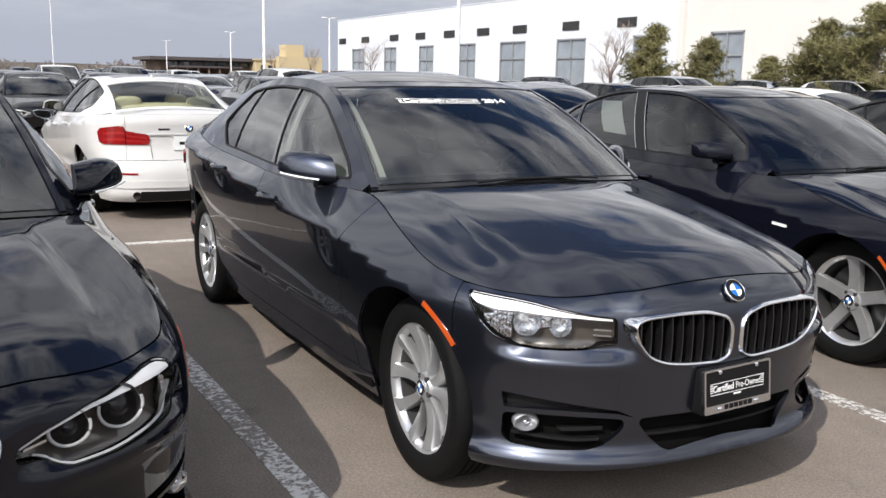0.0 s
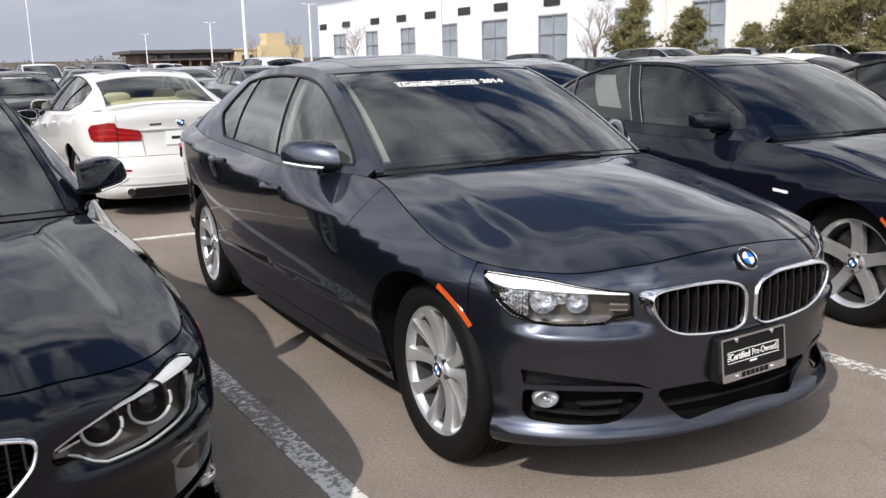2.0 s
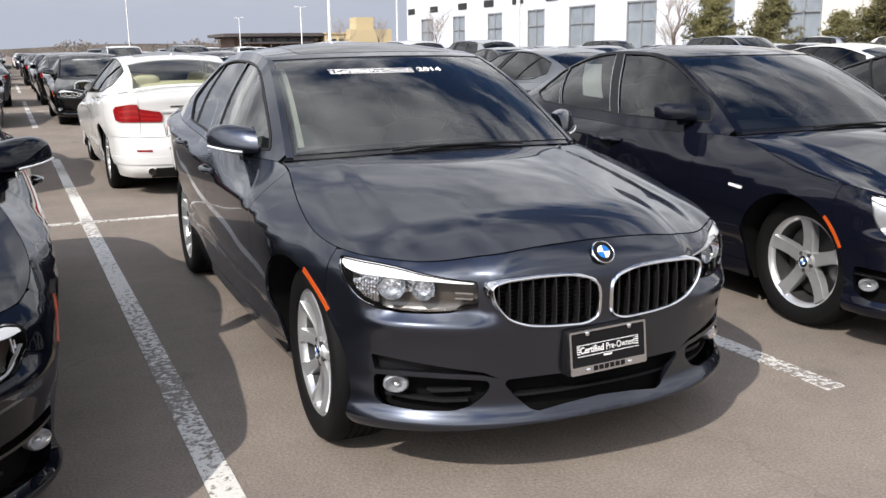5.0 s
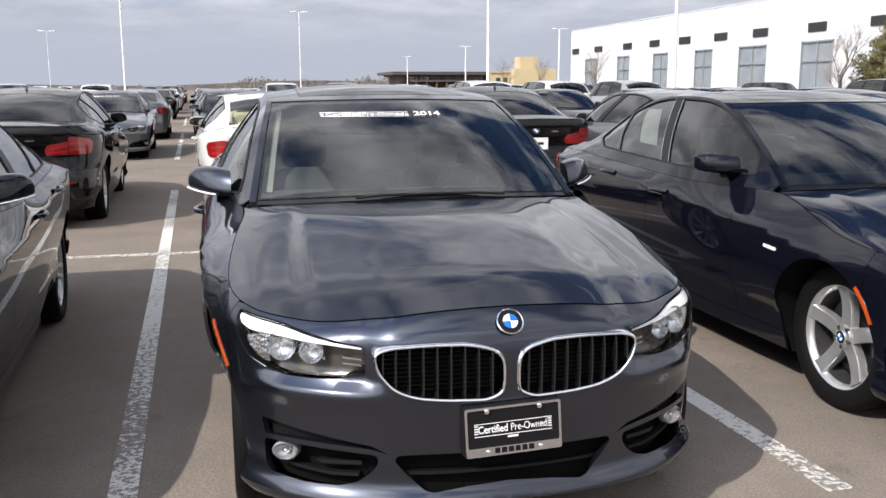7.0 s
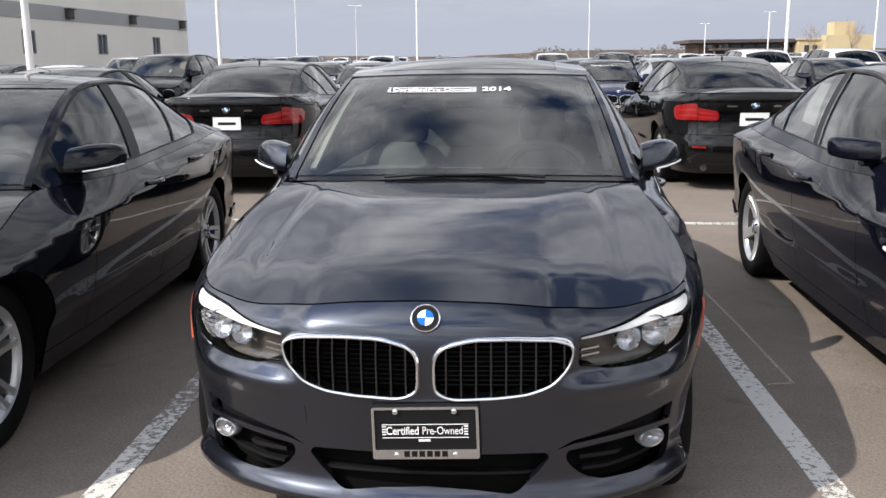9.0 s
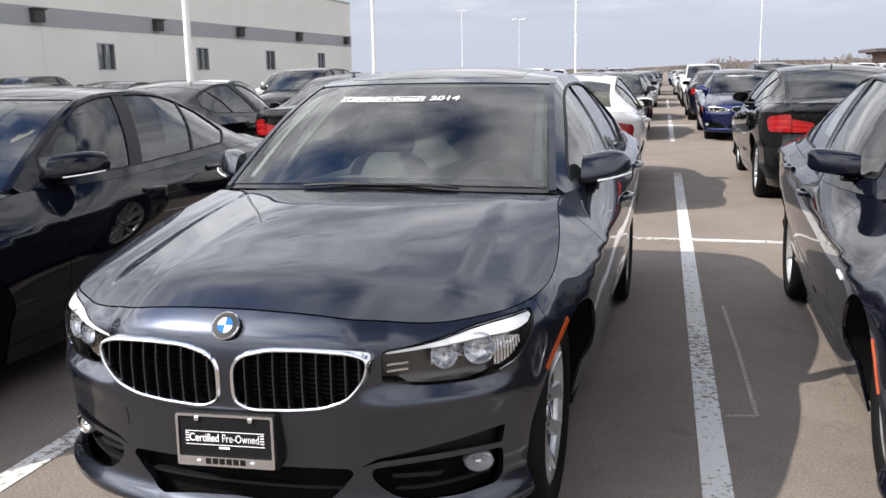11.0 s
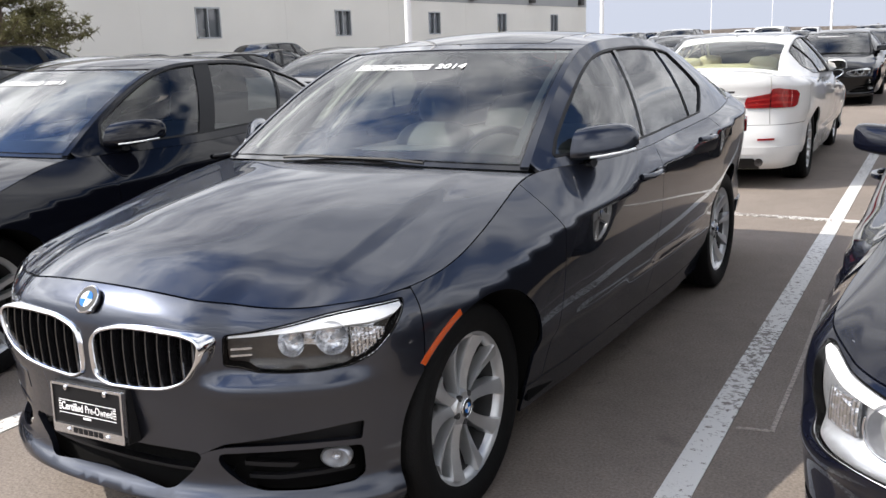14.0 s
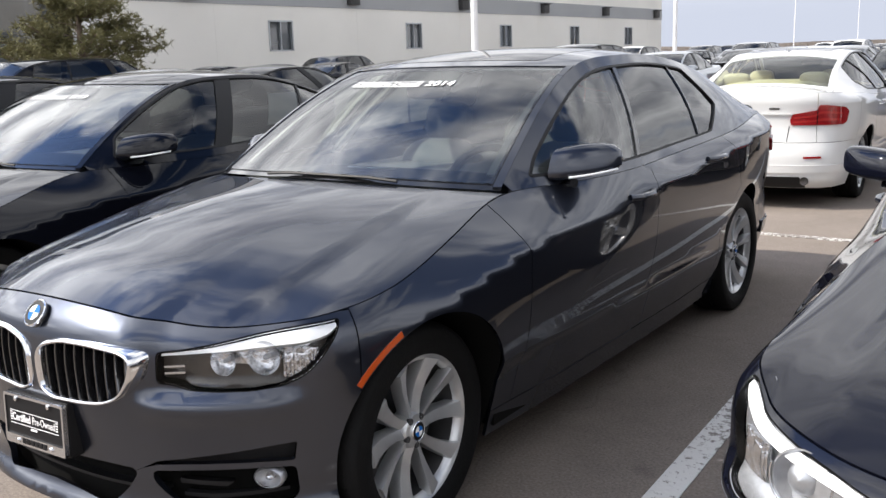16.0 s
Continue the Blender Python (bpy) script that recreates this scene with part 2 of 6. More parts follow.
def hermite(xs, ys):
    """A smooth curve through points, with flat ends beyond them."""
    xs, ys = np.array(xs, float), np.array(ys, float)
    if ys.ndim == 1:
        ys = ys[:, None]
    d = np.diff(ys, axis=0) / np.diff(xs)[:, None]
    m = np.vstack([d[:1], (d[1:] * np.diff(xs)[:-1, None] + d[:-1] * np.diff(xs)[1:, None]) / (xs[2:] - xs[:-2])[:, None], d[-1:]])

    def f(x):
        x = np.clip(np.asarray(x, float), xs[0], xs[-1])
        i = np.clip(np.searchsorted(xs, x) - 1, 0, len(xs) - 2)
        h = (xs[i + 1] - xs[i])[..., None]
        t = ((x - xs[i])[..., None]) / h
        r = (ys[i] * (1 + 2 * t) * (1 - t) ** 2 + m[i] * h * t * (1 - t) ** 2 + ys[i + 1] * t * t * (3 - 2 * t) + m[i + 1] * h * t * t * (t - 1))
        return r[..., 0] if r.shape[-1] == 1 else r
    return f


def smoothed(f, a, b, sigma, odd=(), ends="even", n=1200):
    """The curve f between a and b, evened out over a width sigma. Columns in odd are mirrored with a change of sign at the ends."""
    x = np.linspace(a, b, n)
    y = f(x)
    flat_ = y.ndim == 1
    y = y.reshape(n, -1)
    d = (b - a) / (n - 1)
    m = min(n - 1, int(4 * sigma / d) + 1)
    lo, hi = y[1:m + 1][::-1].copy(), y[-m - 1:-1][::-1].copy()
    if ends == "point":
        lo, hi = 2 * y[0] - lo, 2 * y[-1] - hi
    for c in odd:
        lo[:, c], hi[:, c] = 2 * y[0, c] - lo[:, c], 2 * y[-1, c] - hi[:, c]
    k = np.exp(-.5 * (np.arange(-m, m + 1) * d / sigma) ** 2)
    k /= k.sum()
    ext = np.vstack([lo, y, hi])
    out = np.stack([np.convolve(ext[:, c], k, "valid") for c in range(ext.shape[1])], 1)

    def g(q):
        q = np.asarray(q, float)
        r = np.stack([np.interp(q, x, out[:, c]) for c in range(out.shape[1])], -1)
        return r[..., 0] if flat_ else r
    return g


def step(a, b, x):
    t = np.clip((np.asarray(x, float) - a) / (b - a), 0, 1)
    return t * t * (3 - 2 * t)


def dense(loop, h):
    """A closed polygon with its edges cut into pieces no longer than h."""
    out = []
    for a, b in zip(loop, list(loop[1:]) + [loop[0]]):
        a, b = np.array(a, float), np.array(b, float)
        k = max(1, int(math.ceil(np.linalg.norm(b - a) / h)))
        out += [a + (b - a) * i / k for i in range(k)]
    return np.array(out)


def rounded(loop, r, k=5):
    """A closed polygon with its corners rounded by about r."""
    out, n = [], len(loop)
    for i in range(n):
        a, b, c = (np.array(loop[j % n], float) for j in (i - 1, i, i + 1))
        ra = min(r, 0.48 * np.linalg.norm(a - b))
        rc = min(r, 0.48 * np.linalg.norm(c - b))
        p, q = b + (a - b) / (np.linalg.norm(a - b) + 1e-9) * ra, b + (c - b) / (np.linalg.norm(c - b) + 1e-9) * rc
        for j in range(k + 1):
            t = j / k
            out.append((1 - t) ** 2 * p + 2 * t * (1 - t) * b + t * t * q)
    return np.array(out)


def area(loop):
    p = np.asarray(loop)
    q = np.roll(p, -1, axis=0)
    return 0.5 * float(np.sum(p[:, 0] * q[:, 1] - q[:, 0] * p[:, 1]))


def shrunk(loop, g):
    """A polygon moved inwards by g (outwards for a negative g)."""
    p = np.asarray(loop, float)
    if area(p) < 0:
        p = p[::-1]
    a, c = np.roll(p, 1, axis=0), np.roll(p, -1, axis=0)
    t1, t2 = p - a, c - p
    t1 /= np.linalg.norm(t1, axis=1)[:, None] + 1e-9
    t2 /= np.linalg.norm(t2, axis=1)[:, None] + 1e-9
    nrm = np.stack([-(t1 + t2)[:, 1], (t1 + t2)[:, 0]], 1)
    ln = np.linalg.norm(nrm, axis=1)[:, None]
    return p + nrm / (ln + 1e-9) * g * np.minimum(2 / (ln + 1e-6), 2.0)


def inside(loop, pts):
    x, y = pts[:, 0], pts[:, 1]
    res = np.zeros(len(pts), bool)
    p = np.asarray(loop)
    q = np.roll(p, -1, axis=0)
    for (x1, y1), (x2, y2) in zip(p, q):
        hit = ((y1 > y) != (y2 > y)) & (x < (x2 - x1) * (y - y1) / (y2 - y1 + 1e-12) + x1)
        res ^= hit
    return res


def clip(loop, p0, p1):
    """The part of a polygon to the left of the line from p0 to p1."""
    p0, p1 = np.array(p0, float), np.array(p1, float)
    d = p1 - p0
    side = lambda p: d[0] * (p[1] - p0[1]) - d[1] * (p[0] - p0[0])
    out, n = [], len(loop)
    for i in range(n):
        a, b = np.array(loop[i], float), np.array(loop[(i + 1) % n], float)
        sa, sb = side(a), side(b)
        if sa >= 0:
            out.append(a)
        if sa * sb < 0:
            out.append(a + (b - a) * sa / (sa - sb))
    return np.array(out)


def sheet(name, surf, loop, holes, h, mat, lip=0.012, out=0.0, mirror=False, smooth=True, sharp=62, tidy=True):
    """A panel: the region of a surface inside a loop and outside the holes, its edges turned in by lip. surf maps (n, 2) to (n, 3)."""
    loops = [dense(loop, h)] + [dense(q, h) for q in holes]
    lo, hi = loops[0].min(0), loops[0].max(0)
    gx = np.arange(lo[0] + h * 0.5, hi[0], h)
    gy = np.arange(lo[1] + h * 0.5, hi[1], h)
    grid = np.array([(x, y) for x in gx for y in gy]) if len(gx) and len(gy) else np.zeros((0, 2))
    allb = np.vstack(loops)
    if len(grid):
        keep = inside(loops[0], grid)
        for q in loops[1:]:
            keep &= ~inside(q, grid)
        grid = grid[keep]
        if len(grid):
            d = np.min(np.hypot(grid[:, None, 0] - allb[None, :, 0], grid[:, None, 1] - allb[None, :, 1]), axis=1)
            grid = grid[d > 0.45 * h]
    edges, k = [], 0
    for q in loops:
        edges += [(k + i, k + (i + 1) % len(q)) for i in range(len(q))]
        k += len(q)
    pts = np.vstack([allb, grid])
    vs, _, fs, orig, _, _ = delaunay_2d_cdt([Vector(p) for p in pts], edges, [], 0, 1e-6)
    v2 = np.array([tuple(v) for v in vs])
    cen = np.array([v2[list(f)].mean(0) for f in fs])
    keep = inside(loops[0], cen)
    for q in loops[1:]:
        keep &= ~inside(q, cen)
    longest = lambda f: max(np.hypot(*(v2[f[i]] - v2[f[i - 1]])) for i in range(len(f)))
    rimmed = {i for i, o in enumerate(orig) if any(j < len(allb) for j in o)}
    thin = lambda f: h < .15 and all(i in rimmed for i in f) and abs(area(v2[list(f)])) < 0.02 * longest(f) ** 2
    faces = [tuple(f) for f, kf in zip(fs, keep) if kf and not thin(f)]
    skin_faces = len(faces)
    e = 4e-3 if h < .06 else 1e-3
    p3 = surf(v2)
    nr = np.cross(surf(v2 + (e, 0)) - surf(v2 - (e, 0)), surf(v2 + (0, e)) - surf(v2 - (0, e)))
    nr /= np.linalg.norm(nr, axis=1)[:, None] + 1e-12
    p3 = p3 + nr * out
    verts = list(p3)
    if lip:
        where = {}
        for i, o in enumerate(orig):
            for j in o:
                where[j] = i
        k = 0
        for q in loops:
            ids = [where[k + i] for i in range(len(q))]
            base = len(verts)
            verts += [p3[i] - nr[i] * lip for i in ids]
            n = len(ids)
            fwd = area(q) > 0
            hole = k > 0
            for i in range(n):
                a, b, c, d = ids[i], ids[(i + 1) % n], base + (i + 1) % n, base + i
                if a != b:
                    faces.append((d, c, b, a) if fwd != hole else (a, b, c, d))
            k += n
    if mirror:
        verts = [(-v[0], v[1], v[2]) for v in verts]
        faces = [f[::-1] for f in faces]
    me = mesh_from(name, verts, faces, mat, smooth, sharp)
    if h < .06 and smooth and len(me.polygons) == len(faces):
        # shade the panel by the true surface, its turned edges by their faces
        flip = np.array((-1.0, 1.0, 1.0)) if mirror else np.ones(3)
        normals = []
        for k, pg in enumerate(me.polygons):
            for vi in pg.vertices:
                if k < skin_faces:
                    q = nr[vi] * flip
                    normals.append(tuple(q) if Vector(q).dot(pg.normal) > .2 else tuple(pg.normal))
                else:
                    normals.append(tuple(pg.normal))
        me.normals_split_custom_set(normals)
    return me


def coons(front, rear, mid, edge, crown=None):
    """A surface (u across 0..1 from the middle, v from front to rear) spanned by four curves; u below 0 is mirrored."""
    def surf(uv):
        u, v = np.abs(uv[:, 0]), np.clip(uv[:, 1], 0, 1)
        sg = np.where(uv[:, 0] < 0, -1.0, 1.0)
        F, R, C, E = front(u), rear(u), mid(v), edge(v)
        F0, F1, R0, R1 = front(np.zeros(1)), front(np.ones(1)), rear(np.zeros(1)), rear(np.ones(1))
        b = np.stack([u, u ** 2, u ** 2.2], 1)
        V = v[:, None]
        S = (1 - V) * F + V * R + (1 - b) * C + b * E - ((1 - V) * ((1 - b) * F0 + b * F1) + V * ((1 - b) * R0 + b * R1))
        if crown is not None:
            S[:, 2] += crown(u, v)
        S[:, 0] *= sg
        return S
    return surf


def lathe(profile, n, axis_x=True):
    """Vertices and faces of a profile of (radius, along) turned about the x axis."""
    verts, faces, m = [], [], len(profile)
    for i in range(n):
        a = 2 * math.pi * i / n
        verts += [(w, r * math.cos(a), r * math.sin(a)) for r, w in profile]
    for i in range(n):
        j = (i + 1) % n
        faces += [(i * m + k, i * m + k + 1, j * m + k + 1, j * m + k) for k in range(m - 1)]
    return verts, faces


def rings(sections, closed_ends=True):
    """A skin over a row of closed rings of equal count."""
    verts = [p for s in sections for p in s]
    m, faces = len(sections[0]), []
    for i in range(len(sections) - 1):
        faces += [(i * m + k, i * m + (k + 1) % m, (i + 1) * m + (k + 1) % m, (i + 1) * m + k) for k in range(m)]
    if closed_ends:
        faces.append(tuple(range(m))[::-1])
        faces.append(tuple(range((len(sections) - 1) * m, len(sections) * m)))
    return verts, faces


def tube(path, r, n=8, flat=1.0):
    """A tube along a path of points."""
    path = [Vector(p) for p in path]
    secs = []
    for i, p in enumerate(path):
        t = (path[min(i + 1, len(path) - 1)] - path[max(i - 1, 0)]).normalized()
        up = Vector((0, 0, 1)) if abs(t.z) < 0.9 else Vector((0, 1, 0))
        a = t.cross(up).normalized()
        b = a.cross(t)
        secs.append([p + a * r * math.cos(2 * math.pi * k / n) + b * r * flat * math.sin(2 * math.pi * k / n) for k in range(n)])
    return rings(secs)


def blob(sx, sy, sz, m=Matrix(), p=3.0, nu=16, nv=10):
    """A rounded box (superellipsoid)."""
    verts, faces = [], []
    f = lambda c: math.copysign(abs(c) ** (2 / p), c)
    for j in range(nv + 1):
        a = -math.pi / 2 + math.pi * j / nv
        for i in range(nu):
            b = 2 * math.pi * i / nu
            verts.append(m @ Vector((sx * f(math.cos(a)) * f(math.cos(b)), sy * f(math.cos(a)) * f(math.sin(b)), sz * f(math.sin(a)))))
    for j in range(nv):
        faces += [(j * nu + i, j * nu + (i + 1) % nu, (j + 1) * nu + (i + 1) % nu, (j + 1) * nu + i) for i in range(nu)]
    return verts, faces


def joined(*pieces):
    verts, faces = [], []
    for v, f in pieces:
        k = len(verts)
        verts += list(v)
        faces += [tuple(i + k for i in q) for q in f]
    return verts, faces


def moved(vf, m):
    return [m @ Vector(v) for v in vf[0]], vf[1]


def box(x0, x1, y0, y1, z0, z1, bevel=0.0):
    bm = bmesh.new()
    bmesh.ops.create_cube(bm, size=1, matrix=Matrix.LocRotScale(((x0 + x1) / 2, (y0 + y1) / 2, (z0 + z1) / 2), None, (x1 - x0, y1 - y0, z1 - z0)))
    if bevel:
        bmesh.ops.bevel(bm, geom=bm.edges[:], offset=bevel, segments=2, affect="EDGES", profile=0.6)
    return bm


def print_text(body, size, parent, mat, m, name="lettering", label="", depth=0.0008, width=None, bold=0.0):
    cu = bpy.data.curves.new(name, "FONT")
    cu.body, cu.size, cu.extrude, cu.align_x, cu.align_y, cu.offset = body, size, depth, "CENTER", "CENTER", bold
    tmp = bpy.data.objects.new("tmp", cu)
    me = bpy.data.meshes.new_from_object(tmp)
    bpy.data.objects.remove(tmp)
    if width:
        w = max(v.co.x for v in me.vertices) - min(v.co.x for v in me.vertices)
        for v in me.vertices:
            v.co.x *= width / w
    me.materials.clear(); me.materials.append(mat)
    ob = hang(name, me, parent, label)
    ob.matrix_basis = m
    return ob


# ---- cars ----
# Local frame of a car: front axle at y = 0, nose towards -y, wheels on z = 0.
GT = dict(
    wb=2.92, wheel_r=0.335, arch_r=0.362, track=0.80, style="ten",
    plan_x=(0, .20, .40, .58, .71, .795, .85, .885, .908, .914, .914, .896, .855, .795, .68, .48, .25, 0),
    plan_y=(-.735, -.725, -.680, -.590, -.475, -.345, -.18, .05, .50, 1.2, 2.2, 2.9, 3.35, 3.65, 3.84, 3.95, 3.985, 3.99),
    top=((0, .80), (.26, .790), (.45, .768), (.60, .752), (.74, .748), (.86, .757), (1.0, .766)),    # heights of the top edge round the nose, by way along it
    belt_y=(-.34, -.1, .1, .35, .61, .85, 1.2, 2.0, 2.8, 3.3, 3.65), belt_z=(.766, .802, .850, .91, .955, .955, .955, .968, .995, 1.02, 1.03),
    nose=(.075, .018, -.014, .010, .014, .0, .004, .048), nose_roll=.030, flare=.011,
    tail_z=1.03, sink_y=(-.34, 0, .3, .61, .80, 1.05, 2.0, 3.0, 3.4, 3.65), sink=(.03, .085, .14, .19, .14, .075, .07, .085, .11, .12),
    rail_y=(.62, .80, 1.05, 1.40, 1.9, 2.4, 2.9, 3.35, 3.72, 3.84), rail_z=(.962, 1.075, 1.215, 1.352, 1.396, 1.378, 1.305, 1.18, 1.06, 1.035),
    rail_x=(.705, .675, .635, .585, .565, .56, .56, .575, .61, .62),
    cowl=(.44, .985), header=(1.24, 1.372), roof_top=(1.95, 1.442), back=(2.95, 1.365), deck=(3.74, 1.085),
    ws_y=1.42, bk_y=3.0, dk_y=3.74, win=(.76, 2.44, 2.70, 1.135), pillar_b=(1.40, 1.79), pillar_c=(2.22, 2.40), doors=(.48, 1.54, 2.55),
    brow="gt", seats=SEATGREY, fins=9, chrome_windows=False, kidney=(.015, .425, .536, .718))


def alloy_wheel(style, r, parent, spin=0.0):
    """A wheel with its tyre, facing +x; its axle lies along x."""
    R = r * 0.69
    spoke_meshes = []
    spokes = {"ten": 10, "five": 5, "double": 10, "multi": 14}[style]
    w0, w1 = {"ten": (.024, .052), "five": (.070, .070), "double": (.030, .026), "multi": (.02, .014)}[style]
    for i in range(spokes):
        a = 2 * math.pi * i / spokes + spin
        if style in ("ten", "double"):
            c = 2 * math.pi * (i // 2) / (spokes // 2) + spin
            sgn = 1 if i % 2 else -1
            a0, a1 = (c + sgn * radians(12), c + sgn * radians(18.5)) if style == "ten" else (c + sgn * radians(13), c + sgn * radians(9))
        else:
            a0 = a1 = a
        secs = []
        for k in range(6):
            t = k / 5
            rad = 0.045 + (R * 0.965 - 0.045) * t
            ang = a0 + (a1 - a0) * t
            w = w0 + (w1 - w0) * t + (0.012 if k == 0 else 0) + (0.010 if k == 5 else 0)
            depth = 0.066 + 0.026 * t ** 1.5 - 0.010 * math.sin(math.pi * t)
            er, et = Vector((0, math.cos(ang), math.sin(ang))), Vector((0, -math.sin(ang), math.cos(ang)))
            c = er * rad + Vector((depth, 0, 0))
            lean = .014 * sgn if style == "ten" else 0.0
            secs.append([c + et * w * q + Vector((d + lean * q, 0, 0)) for q, d in ((.5, -.006), (.43, .004), (0, .0005 if style == "five" else .0055), (-.43, .004), (-.5, -.006), (-.46, -.04), (.46, -.04))])
        spoke_meshes.append(rings(secs))
    hub_cap = lathe([(.001, .086), (.03, .084), (.050, .079), (.058, .066), (.058, .02)], 24)
    lip = lathe([(R * 0.93, .066), (R * 0.945, .080), (R * 1.0, .092), (R * 1.035, .098), (R * 1.04, .09)], 48)
    v, f = joined(lip, hub_cap)
    wheel = hang("wheel", mesh_from("wheel", v, f, ALLOY, sharp=40), parent, "silver alloy wheel with a black tyre")
    hang("barrel", mesh_from("barrel", *lathe([(R * 0.985, -.11), (R * 0.93, -.10), (R * 0.90, .0), (R * 0.93, .068)], 40), ALLOYDARK, sharp=40), wheel)
    for v, f in spoke_meshes:
        hang("spoke", mesh_from("spoke", v, f, ALLOY, sharp=40), wheel)
    prof = [(R * 1.0, -.092), (R * 1.05, -.104), (r * .86, -.116), (r * .95, -.110), (r * .985, -.094), (r, -.075)]
    for g in (-.045, -.015, .015, .045):
        prof += [(r, g - .008), (r - .008, g - .004), (r - .008, g + .004), (r, g + .008)]
    prof += [(r, .075), (r * .985, .094), (r * .95, .110), (r * .93, .113), (r * .90, .114), (r * .86, .116), (R * 1.06, .108), (R * 1.03, .098)]
    v, f = lathe(prof, 56)
    hang("tyre", mesh_from("tyre", v, f, RUBBER, sharp=50), wheel, "black rubber tyre")
    v, f = lathe([(.001, .0), (R * .80, .0), (R * .80, -.02), (.001, -.02)], 32)
    hang("brake_disc", mesh_from("brake_disc", v, f, ROTOR), wheel, "dull steel brake disc")
    for k in range(5):
        a = 2 * math.pi * (k + .5) / 5 + spin
        hang("lug_bolt", mesh_from("lug_bolt", *moved(lathe([(.001, .0815), (.006, .0815), (.0075, .0835), (.0105, .0830), (.0105, .07)], 10), Matrix.Translation((0, .045 * math.cos(a), .045 * math.sin(a)))), ALLOYDARK), wheel)
    roundel(0.031, wheel, Matrix.Translation((.087, 0, 0)) @ pose(0, 0, 0, 90, 0, 90))
    return wheel


def roundel(r, parent, m, detail=True):
    """A round badge: black ring with a chrome rim, blue and white quarters. It faces its own +z."""
    v, f = [], []
    ring = [(r, -.004), (r, .0015), (r * .93, .0035), (r * .90, .0025)]
    a, b = lathe(ring, 32)
    rim = [(y, z, x) for x, y, z in a]
    a2, b2 = lathe([(r * .90, .0022), (.0005, .0030)], 32)
    disc = [(y, z, x) for x, y, z in a2]
    top = hang("badge", mesh_from("badge", disc, [q[::-1] for q in b2], BLACK), parent, "round badge with blue and white quarters")
    top.matrix_basis = m
    hang("rim_ring", mesh_from("rim_ring", rim, b, CHROME), top)
    for nm, mat, st in (("blue_field", BLUE, 0), ("white_field", WHITE, 1)):
        vs, fs = [], []
        for q in (st, st + 2):
            k0 = len(vs)
            vs.append((0, 0, .0042))
            for k in range(9):
                an = math.pi / 2 * (q + k / 8)
                vs.append((r * .56 * math.cos(an), r * .56 * math.sin(an), .0040))
            fs += [(k0, k0 + 1 + k, k0 + 2 + k) for k in range(8)]
        hang(nm, mesh_from(nm, vs, fs, mat), top)
    return top


